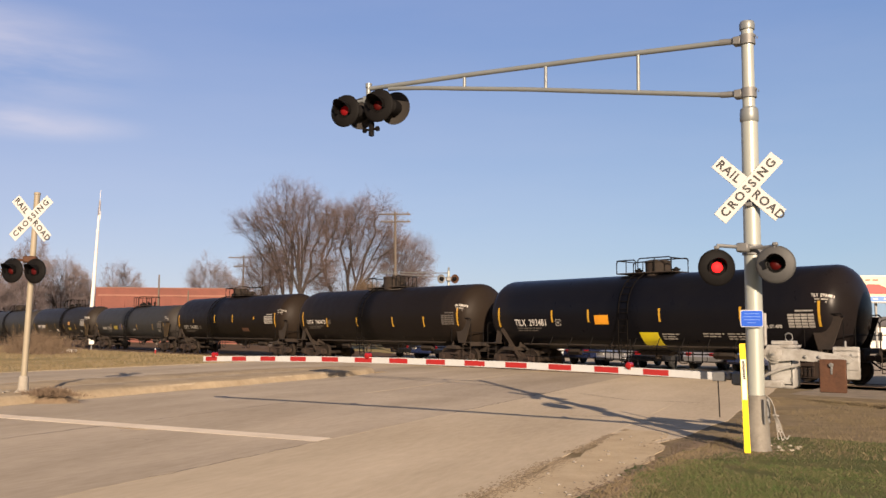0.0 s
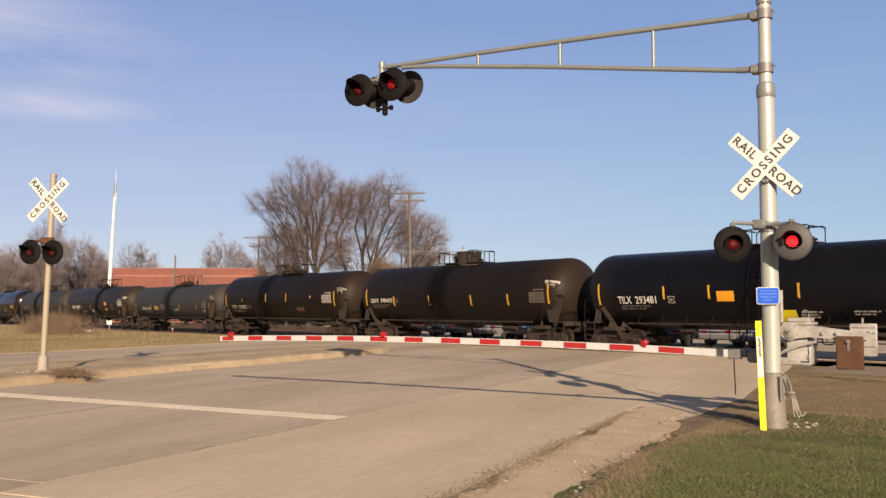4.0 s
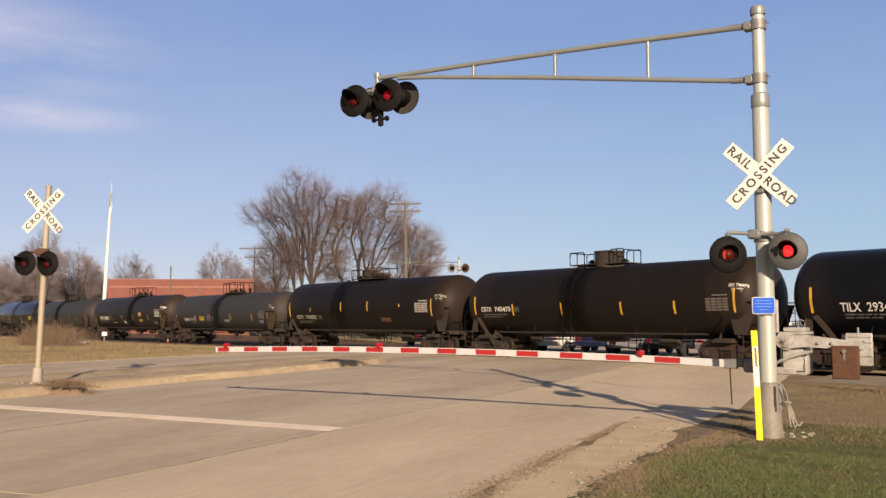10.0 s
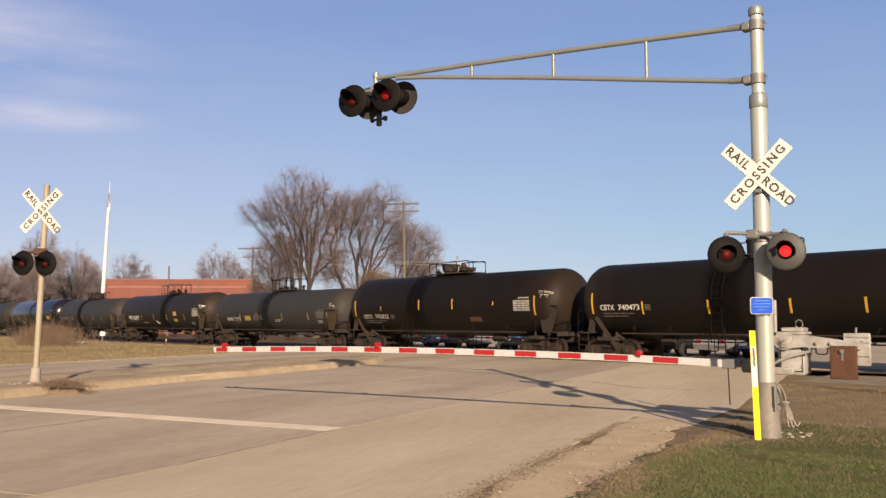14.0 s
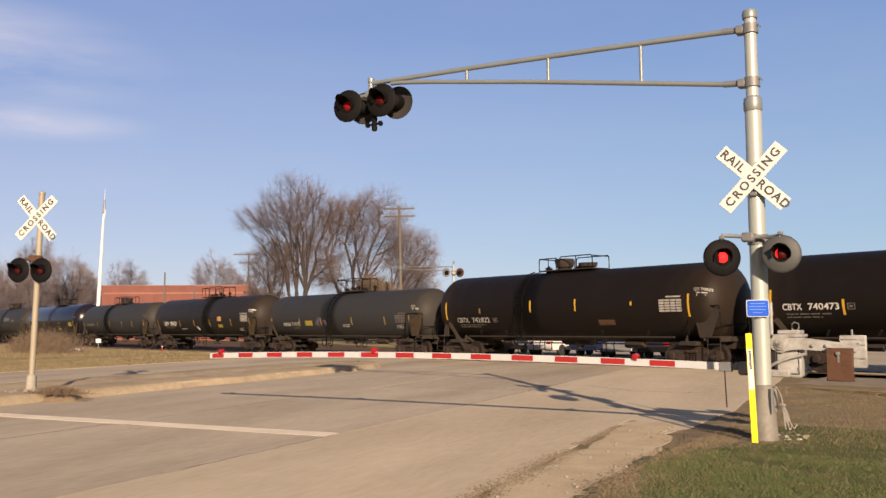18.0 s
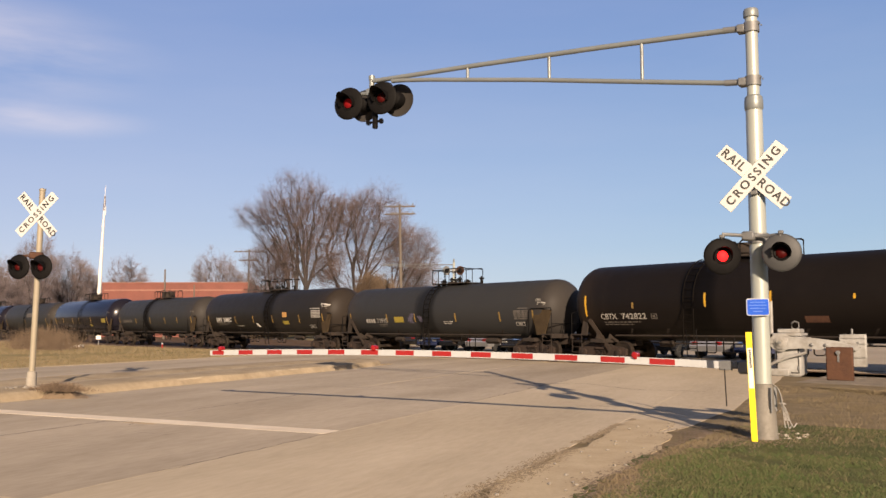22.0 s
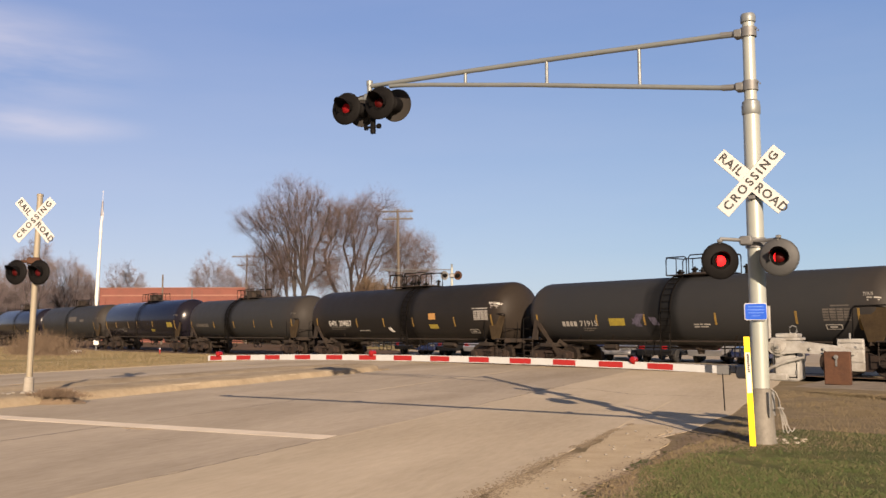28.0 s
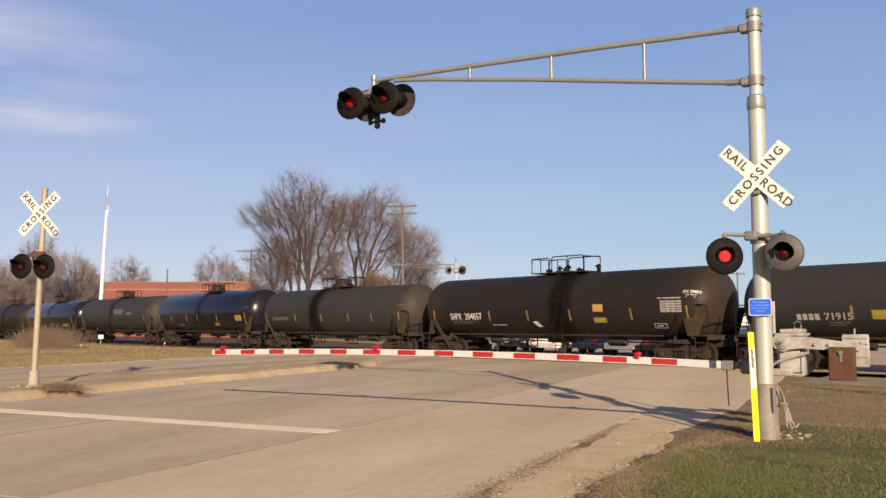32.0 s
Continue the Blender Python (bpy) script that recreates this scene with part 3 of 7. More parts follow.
# earth below the verges, and the paved tip between the two roads
sheet("verge", outline_road([(-3.12, -9), (40, -9), (40, 12), (-3.12, 35.5)]), -0.155, -0.006, DIRT, "bare trodden earth of the verge", "verge")
sheet("verge", outline_road([(-28.32, -6), (-28.32, 47.5), (-60, 61), (-75, 66), (-75, -6)]), -0.155, -0.02, GRASSLAND, "dry green and straw grass strip between road and track", "verge")
sheet("crossing_pavement", outline_road([(-20.02, 24), (-16.08, 24), (-16.08, 39.5), (-20.02, 42.0)]), -0.155, -0.003, CONCRETE, "tan concrete beyond the island's nose", "pavement")

# lawn and bare earth by the mast
sheet("lawn", outline_road(wavy([(-2.15, -9), (-2.15, 8.5), (-2.05, 10.5), (-1.8, 12.8), (-1.5, 14.6)], 0.16, 0.13, 6) + wavy([(-1.5, 14.6), (-0.4, 15.6), (3.5, 14.6), (22, 8)], 0.8, 0.12, 7) + [(22, -9)]), -0.15, 0.009, LAWN, "patchy green lawn with dead spots", "lawn")
sheet("bare_earth", outline_road(wavy([(-1.55, 14.5), (-1.45, 18), (-1.1, 22.5), (-0.8, 25.2)], 0.5, 0.09, 8) + wavy([(-0.8, 25.2), (1.2, 22.6), (6, 17.0), (22, 2.0)], 1.0, 0.12, 9) + [(22, 8), (3.5, 14.5)]), -0.15, 0.006, DIRT, "bare brown earth with dry grass behind the signal mast", "earth")
sheet("gravel_bed", [track(-70, -6.6)[:2], track(-70, -2.4)[:2], track(14.0, -2.4)[:2], track(13.0, -6.2)[:2]], -0.15, -0.004, GRAVEL, "grey gravel beside the track", "gravel")

# low kerb along the far lanes
for k in range(17):
    a, b = Vector(road(-28.42, 6 + k * 2.4)), Vector(road(-28.42, 8.4 + k * 2.4))
    d = b - a
    tagged(part("kerb", Shape().box((d.length - 0.02, 0.3, 0.16), (0, 0, -0.07), chamfer=0.01), CONCRETE_OLD, smooth=0, at=Matrix.Translation((a + b) / 2) @ Matrix.Rotation(math.atan2(d.y, d.x), 4, "Z")), "pale worn concrete kerb along the lanes", "kerb", "kerbs of the lanes", "structure")

# stop line
sheet("stop_line", outline_road([(-16.0, 12.62), (-6.85, 11.82), (-6.85, 12.28), (-16.0, 13.08)]), -0.01, 0.005, LINE, "worn white stop line across the lanes", "road marking")

# median island: kerb ring of pieces, earth fill
island_pts = [(-16.1, -2), (-16.1, 29.6), (-16.25, 31.6), (-16.7, 33.2), (-17.4, 34.3), (-18.2, 34.4), (-18.9, 33.6), (-19.6, 32.0), (-20.0, 29.5), (-20.0, -2)]
island = sheet("median_island", outline_road([(-16.3, -2), (-16.3, 29.6), (-16.45, 31.4), (-16.85, 32.9), (-17.5, 34.0), (-18.2, 34.1), (-18.75, 33.3), (-19.4, 31.8), (-19.8, 29.5), (-19.8, -2)]), -0.15, 0.15, KERB, "raised median island with tan concrete and earth fill", "traffic island")
for (v0, w0), (v1, w1) in zip(island_pts, island_pts[1:]):
    n = max(1, round(math.hypot(v1 - v0, w1 - w0) / 2.4))
    for k in range(n):
        a = Vector(road(v0 + (v1 - v0) * k / n, w0 + (w1 - w0) * k / n))
        b = Vector(road(v0 + (v1 - v0) * (k + 1) / n, w0 + (w1 - w0) * (k + 1) / n))
        d = b - a
        s = Shape().box((d.length - 0.015, 0.2, 0.32), (0, 0, 0.01), chamfer=0.03)
        part("kerb_stone", s, KERB, island, smooth=0, at=Matrix.Translation((a + b) / 2) @ Matrix.Rotation(math.atan2(d.y, d.x), 4, "Z") @ Matrix.Translation((0, 0.1, 0)))

# earth drifted over the kerb, leaving the stones bare here and there
def drift_line():
    out = []
    for (v0, w0), (v1, w1) in zip(island_pts, island_pts[1:]):
        n = max(1, int(math.hypot(v1 - v0, w1 - w0) / 0.35))
        out += [(v0 + (v1 - v0) * k / n, w0 + (w1 - w0) * k / n) for k in range(n)]
    return out + [island_pts[-1]]


drift = Shape()
line = drift_line()
rise = ((0.13, -0.012), (0.07, 0.08), (0.0, 0.165), (-0.12, 0.19), (-0.75, 0.2), (-1.3, 0.2), (-1.7, 0.13))
for off, z in rise:
    for k, (v, w) in enumerate(line):
        a, b = line[max(0, k - 1)], line[min(len(line) - 1, k + 1)]
        dv, dw = b[0] - a[0], b[1] - a[1]
        n = math.hypot(dv, dw)
        ov, ow = dw / n, -dv / n
        u = noise.noise(Vector((v * 0.9, w * 0.45, 1.0))) + 0.6 * noise.noise(Vector((v * 2.3, w * 2.1, 5.0)))
        push = off + (0.07 * u if -0.1 < off < 0.5 else 0.0)
        dz = 0.02 * noise.noise(Vector((v * 1.7 + off * 3, w * 1.7, 8.0))) - (0.025 * max(0.0, -u) if off < 0.1 else 0.0)
        drift.v.append(road(v + ov * push, w + ow * push, z + (dz if off < 0.4 else 0.0)))
n = len(line)
drift.f = [(j * n + k, j * n + k + 1, (j + 1) * n + k + 1, (j + 1) * n + k) for j in range(len(rise) - 1) for k in range(n - 1)]
drift.f = [tuple(reversed(f)) for f in drift.f]
tagged(part("earth_bank", drift, DRIFT), "sandy earth drifted over the island's kerb", "earth", kind="structure")


def soil_patch(v, w, lv, lw, seed, mat=SOIL):
    """A thin ragged patch of soil lying on the pavement."""
    q = random.Random(seed)
    pts = []
    for k in range(40):
        a = 2 * math.pi * k / 40
        m = 0.72 + 0.55 * noise.noise(Vector((math.cos(a) * 1.6, math.sin(a) * 1.6, seed))) + q.uniform(-0.26, 0.26)
        pts.append(road(v + lv * math.cos(a) * m, w + lw * math.sin(a) * m)[:2])
    tagged(part("soil_patch", Shape().slab(ccw(pts), 0.0, 0.0046 + (seed % 5) * 0.0003), mat, smooth=0), "thin ragged patch of dark soil on the pavement", "soil", kind="structure")


def scatter(name, places, sizes, mat, seed, label, level=0.0125):
    """Many flat ragged crumbs of dirt, lying flat, in one mesh."""
    q = random.Random(seed)
    s = Shape()
    for v, w in places(q):
        x, y, _ = road(v, w)
        size, n, turn = q.uniform(*sizes), 6, q.uniform(0, 6)
        z = level + q.uniform(0.0, 0.003)
        k = len(s.v)
        for i in range(n):
            a = turn + 2 * math.pi * i / n
            m = size * q.uniform(0.55, 1.15)
            px, py = m * math.cos(a) * 0.7, m * math.sin(a) * 1.5
            s.v.append((x + px * math.cos(ROAD_TURN) + py * math.sin(ROAD_TURN), y - px * math.sin(ROAD_TURN) + py * math.cos(ROAD_TURN), z - 0.0035))
        s.v.append((x, y, z))
        s.f += [(k + i, k + (i + 1) % n, k + n) for i in range(n)]
    return tagged(part(name, s, mat, smooth=0), label, "dirt", kind="stuff")


def along_seam(q):
    """The broken joint between slab and shoulder, wide near by and thinning out further on."""
    out = []
    for k in range(5200):
        w = 6.0 + 9.6 * q.random() ** 1.2
        bend = 0.10 * noise.noise(Vector((w * 0.8, 2.0, 0))) + 0.05 * noise.noise(Vector((w * 2.7, 7.0, 0)))
        wide = 0.10 if w < 10 else max(0.025, 0.10 - (w - 10) * 0.015)
        if noise.noise(Vector((w * 1.3, 4.0, 3.0))) > -0.38 + (w - 6) * 0.02:
            out.append((-3.06 + bend + q.gauss(0, wide), w))
    return out


def along_lawn(q):
    """Bare brown soil between shoulder and grass."""
    out = []
    for k in range(9500):
        w = 5.5 + 9.4 * q.random()
        edge = (-2.02 if w < 10.5 else -2.02 + (w - 10.5) * 0.15) + 0.16 * noise.noise(Vector((w * 0.7, 11.0, 0)))
        out.append((edge + 0.16 + q.gauss(0, 0.15), w))
    return out


def by_mast(q):
    """Dark trodden soil round the mast's foot."""
    out = []
    while len(out) < 2600:
        v, w = q.gauss(-1.15, 0.42), q.gauss(13.75, 0.5)
        out.append((v, w))
    return out


scatter("loose_dirt", along_seam, (0.005, 0.022), GRIT, 19, "dark grit along the broken joint of the shoulder", 0.0075)
scatter("loose_dirt", along_lawn, (0.008, 0.028), EARTH_BROWN, 20, "brown soil crumbs along the lawn's edge")
scatter("loose_dirt", by_mast, (0.01, 0.035), EARTH_BROWN, 21, "dark trodden soil round the mast's foot")
for v, w, lv, lw in ((-19.2, 17.5, 0.12, 1.1), (-16.6, 33.0, 0.4, 1.1), (-10.4, 12.0, 0.35, 0.1), (-22.5, 22.0, 0.4, 1.5), (-21.5, 24.5, 0.3, 0.9)):
    soil_patch(v, w, lv, lw, int(-v * 10 + w))

# track: ballast, ties, two rails
ballast = sheet("ballast", [track(-70, -2.4)[:2], track(-70, 2.4)[:2], track(12, 2.4)[:2], track(12, -2.4)[:2]], -0.158, -0.135, GRAVEL, "grey ballast under the rails", "ballast")
sheet("ballast", [track(53, -2.6)[:2], track(53, 2.6)[:2], track(270, 2.6)[:2], track(270, -2.6)[:2]], -0.158, -0.135, GRAVEL, "dark weedy ballast under the rails", "ballast")
tie_mesh = Shape().box((0.23, 2.6, 0.16), (0, 0, -0.075), chamfer=0.015).mesh("tie", TIE_WOOD, 0)
TRACK_TURN = math.atan2(-TDIR.y, -TDIR.x)
for k in range(260):
    a = -30 + k * 0.55
    if 12 < a < 53 or a > 100:
        continue
    part("tie", tie_mesh, TIE_WOOD, ballast, at=Matrix.Translation(track(a, rng.uniform(-0.03, 0.03), -0.118)) @ Matrix.Rotation(TRACK_TURN + rng.uniform(-0.012, 0.012), 4, "Z"))
for side in (-0.755, 0.755):
    s = Shape()
    prof = [(-0.07, 0), (0.07, 0), (0.07, 0.02), (0.012, 0.035), (0.012, 0.11), (0.037, 0.125), (0.037, 0.158), (0.025, 0.168), (-0.025, 0.168), (-0.037, 0.158), (-0.037, 0.125), (-0.012, 0.11), (-0.012, 0.035), (-0.07, 0.02)]
    for k, a in enumerate((-70, 270)):
        s.v += [Vector(track(a, side + y, RAIL_TOP - 0.168 + z)) for y, z in prof]
    n = len(prof)
    s.f += [(i, (i + 1) % n, n + (i + 1) % n, n + i) for i in range(n)]
    tagged(part("rail", s, RAIL_STEEL, smooth=0), "worn brown steel rail", "rail", "rails of the track", "structure")


# ---- the train: black tank cars, each built with its parts, along x with rail top at z = 0 ----
TANK_Z = 2.46
DUSTY_PALE = material("pale_dusty_steel", (0.032, 0.0205, 0.013), 0.95, 0.0, color2=(0.018, 0.0115, 0.008), scale=2.5, fine=18, amount=0.9, bump=0.2)


def train_shift(t):
    """Metres that the train has rolled on after t seconds; it slowly gains speed."""
    q = t / 32.0
    return ((-5.948 * q + 33.491) * q + 35.634) * q


def tank_profile(half, r):
    """Half-length and radius to a shell with domed heads and weld seams."""
    head = 0.86
    pts = [(0.0001, -half)]
    for k in range(1, 9):
        w = math.pi / 2 * k / 8
        pts.append((r * math.sin(w), -half + head * (1 - math.cos(w))))
    body = half - head
    for k in range(8, 0, -1):
        w = math.pi / 2 * k / 8
        pts.append((r * math.sin(w), half - head * (1 - math.cos(w))))
    pts.append((0.0001, half))
    return pts


def curved_patch(r, x0, x1, a0, a1, lift=0.007, slant=0.0, n=5):
    """A thin sheet that follows the near side of the shell from angle a0 to a1."""
    s = Shape()
    for k in range(n):
        u = k / (n - 1)
        a = radians(a0 + (a1 - a0) * u)
        for x, rr in ((x0, r + lift), (x1, r + lift), (x1, r + lift - 0.012), (x0, r + lift - 0.012)):
            s.v.append((x + slant * u, -rr * math.cos(a), TANK_Z + rr * math.sin(a)))
    for k in range(n - 1):
        b = k * 4
        for i in range(4):
            s.f.append((b + i, b + (i + 1) % 4, b + 4 + (i + 1) % 4, b + 4 + i))
    s.f += [(3, 2, 1, 0), (n * 4 - 4, n * 4 - 3, n * 4 - 2, n * 4 - 1)]
    return s


def wrapped(me, x, angle, r, wide, body=99.0, lift=0.006):
    """A copy of flat words, bent round the near side of the shell and its domed end; wide: their length along the car."""
    out = me.copy()
    lo, hi = min(v.co.x for v in me.vertices), max(v.co.x for v in me.vertices)
    k = wide / max(0.05, hi - lo)
    for v in out.vertices:
        px = x + (v.co.x - lo) * k
        rr = r if px < body else r * math.sqrt(max(0.02, 1 - ((px - body) / 0.86) ** 2))
        a = radians(angle) + v.co.y / r
        rr += lift + v.co.z
        v.co = (px, -rr * math.cos(a), TANK_Z + rr * math.sin(a))
    return out


SHARED = {}


def once(key, make):
    if key not in SHARED:
        SHARED[key] = make()
    return SHARED[key]


def side_frame_mesh():
    s = Shape()
    out = [(-1.22, 0.36), (-1.10, 0.30), (-0.66, 0.33), (-0.48, 0.20), (0.48, 0.20), (0.66, 0.33), (1.10, 0.30), (1.22, 0.36), (1.22, 0.60), (1.02, 0.66), (0.62, 0.70), (0.36, 0.80), (-0.36, 0.80), (-0.62, 0.70), (-1.02, 0.66), (-1.22, 0.60)]
    s.plate(out, -0.07, 0.07)
    for sx in (-0.89, 0.89):
        s.lathe([(0.05, -0.16), (0.12, -0.15), (0.135, -0.10), (0.135, 0.02)], "Y", 14, (sx, 0, 0.46))
    for sx in (-0.2, -0.07, 0.07, 0.2):
        for k in range(5):
            s.tube((sx, -0.09, 0.27 + k * 0.055), (sx, -0.09, 0.30 + k * 0.055), 0.058, n=8)
    s.box((0.5, 0.3, 0.10), (0, -0.02, 0.62), chamfer=0.02)
    return s.mesh("side_frame", TRUCK_BROWN, 35)


def wheelset_mesh():
    s = Shape()
    for y in (-0.755, 0.755):
        o = 1 if y > 0 else -1
        s.lathe([(0.09, -0.09), (0.14, -0.075), (0.16, -0.02), (0.36, -0.03), (0.40, -0.065), (0.457, -0.065), (0.462, 0.05), (0.495, 0.06), (0.495, 0.085), (0.40, 0.09), (0.36, 0.04), (0.15, 0.05), (0.1, 0.08)][::1], "Y", 24, (0, y, 0)) if o < 0 else s.lathe([(0.1, -0.08), (0.15, -0.05), (0.36, -0.04), (0.40, -0.09), (0.495, -0.085), (0.495, -0.06), (0.462, -0.05), (0.457, 0.065), (0.40, 0.065), (0.36, 0.03), (0.16, 0.02), (0.14, 0.075), (0.09, 0.09)], "Y", 24, (0, y, 0))
    s.tube((0, -0.98, 0), (0, 0.98, 0), 0.085, n=12)
    for k in range(3):
        w = 2 * math.pi * k / 3
        s.box((0.03, 0.04, 0.03), (0.055 * math.cos(w), -0.985, 0.055 * math.sin(w)))
    return s.mesh("wheelset", WHEEL_STEEL, 35)


WHEELSETS = []


def truck(car, x):
    """A two-axle bogie under the car's end."""
    s = Shape().box((0.34, 1.9, 0.26), (0, 0, 0.62), chamfer=0.03)
    s.lathe([(0.26, 0.74), (0.26, 0.84)], "Z", 16)
    t = part("truck", s, STEEL_DIRTY, car, at=Matrix.Translation((x, 0, 0)))
    for y, turn in ((-0.98, 0), (0.98, math.pi)):
        part("side_frame", once("side_frame", side_frame_mesh), TRUCK_BROWN, t, at=Matrix.Translation((0, y, 0)) @ Matrix.Rotation(turn, 4, "Z"))
    for ax in (-0.89, 0.89):
        WHEELSETS.append(part("wheelset", once("wheelset", wheelset_mesh), WHEEL_STEEL, t, at=Matrix.Translation((ax, 0, 0.46))))
    for ax in (-0.38, 0.38):
        part("brake_beam", once("brake_beam", lambda: Shape().tube((0, -0.7, 0.42), (0, 0.7, 0.42), 0.05).box((0.08, 0.1, 0.3), (0, -0.72, 0.45)).box((0.08, 0.1, 0.3), (0, 0.72, 0.45)).mesh("brake_beam", STEEL_DIRTY, 35)), STEEL_DIRTY, t, at=Matrix.Translation((ax, 0, 0)))


def end_gear(car, half, sign, r, dusty, spec_rust):
    """Stub sill, saddle, coupler, platform and rails at one end; sign: +1 or -1 along x."""
    X = lambda x: sign * x
    tank_end = half - 0.72
    s = Shape().box((2.6, 0.5, 0.42), (X(half - 1.75), 0, 0.93), chamfer=0.03)
    part("stub_sill", s, STEEL_DIRTY, car)
    # saddle: cradle plates that carry the shell on the bolster
    sx = half - 1.95
    for dx in (-0.32, 0.34):
        pts = [(-1.02, 0.98)]
        for k in range(9):
            a = radians(-126 + k * (72 / 8))
            pts.append(((r + 0.012) * math.cos(a), TANK_Z + (r + 0.012) * math.sin(a)))
        pts.append((1.02, 0.98))
        pts += [(0.9, 0.84), (-0.9, 0.84)]
        m = Shape()
        n = len(pts)
        m.add([(X(sx + dx) - 0.02, y, z) for y, z in pts] + [(X(sx + dx) + 0.02, y, z) for y, z in pts], [tuple(reversed(range(n))), tuple(range(n, 2 * n))] + [(i, (i + 1) % n, n + (i + 1) % n, n + i) for i in range(n)])
        part("saddle_plate", m, STEEL_DIRTY, car, smooth=0)
    part("bolster", Shape().box((0.74, 2.66, 0.16), (X(sx), 0, 0.92), chamfer=0.02), STEEL_DIRTY, car)
    # head brace: a trapezoid plate from the head's shoulder down to the sill
    for y in (-1, 1):
        m = Shape()
        q = [(half - 1.52, 2.05), (half - 1.30, 1.98), (half - 1.12, 1.14), (half - 1.42, 1.14)] if sign < 0 else [(half - 1.75, 2.22), (half - 0.58, 2.22), (half - 0.98, 1.14), (half - 1.42, 1.14)]
        m.add([(X(x), y * (1.34 if z < 2 else 1.30), z) for x, z in q] + [(X(x), y * 1.26, z) for x, z in q], [(0, 1, 2, 3), (7, 6, 5, 4), (0, 4, 5, 1), (1, 5, 6, 2), (2, 6, 7, 3), (3, 7, 4, 0)])
        part("head_brace", m, PLATE_RUST if sign > 0 and spec_rust else dusty, car, smooth=0)
        if sign > 0:
            part("brace_rail", Shape().path([(X(half - 1.86), y * 1.38, 1.2), (X(half - 1.86), y * 1.38, 2.18), (X(half - 1.78), y * 1.37, 2.28), (X(half - 0.62), y * 1.34, 2.30), (X(half - 0.54), y * 1.34, 2.2)], 0.024, 6), BLACK_PAINT, car)
    # diagonal brace from the shell down to the sill
    for y in (-1, 1) if sign < 0 else ():
        m = Shape()
        p0, p1 = Vector((X(half - 1.6), y * 1.36, 1.8)), Vector((X(half - 2.6), y * 1.24, 0.56))
        d = (p1 - p0).normalized()
        up = Vector((-d.z, 0, d.x)) * 0.1
        m.add([p0 - up, p1 - up * 0.6, p1 + up * 0.6, p0 + up] + [q + Vector((0, y * 0.03, 0)) for q in (p0 - up, p1 - up * 0.6, p1 + up * 0.6, p0 + up)], [(0, 1, 2, 3), (7, 6, 5, 4), (0, 4, 5, 1), (1, 5, 6, 2), (2, 6, 7, 3), (3, 7, 4, 0)])
        part("diagonal_brace", m, DUSTY_PALE, car, smooth=0)
    # coupler
    c = Shape().box((0.7, 0.16, 0.18), (X(half - 0.32), 0, 0.87), chamfer=0.03)
    c.box((0.26, 0.30, 0.28), (X(half - 0.02), 0, 0.87), chamfer=0.06)
    part("coupler", c, STEEL_DIRTY, car)
    h = Shape().path([(X(half - 0.5), 0.32, 0.8), (X(half - 0.2), 0.34, 0.55), (X(half + 0.0), 0.3, 0.5)], 0.03, 6)
    part("air_hose", h, BLACK_PAINT, car)
    # end platform with its rails
    part("end_platform", Shape().box((0.62, 2.7, 0.05), (X(half - 0.86), 0, 1.16), chamfer=0.01).box((0.05, 2.7, 0.16), (X(half - 0.56), 0, 1.08)), STEEL_DIRTY, car)
    for y in (-1.3, 1.3):
        g = Shape().path([(X(half - 0.58), y, 1.16), (X(half - 0.58), y, 2.0), (X(half - 0.62), y * 0.97, 2.08), (X(half - 0.75), y * 0.9, 2.1), (X(half - 1.02), y * 0.82, 2.1)], 0.018, 6)
        part("grab_rail", g, BLACK_PAINT, car)
        l = Shape()
        for dx in (0.6, 1.12):
            l.tube((X(half - dx), y, 1.16), (X(half - dx), y, 0.42), 0.016, n=6)
        for z in (0.44, 0.66, 0.90):
            l.tube((X(half - 0.6), y, z), (X(half - 1.12), y, z), 0.016, n=6)
        part("side_step", l, STEEL_DIRTY, car)
    part("end_rail", Shape().path([(X(half - 0.58), -1.3, 1.62), (X(half - 0.58), 1.3, 1.62)], 0.018, 6).path([(X(half - 0.58), -0.5, 1.16), (X(half - 0.58), -0.5, 2.05), (X(half - 0.58), 0.5, 2.05), (X(half - 0.58), 0.5, 1.16)], 0.018, 6), BLACK_PAINT, car)


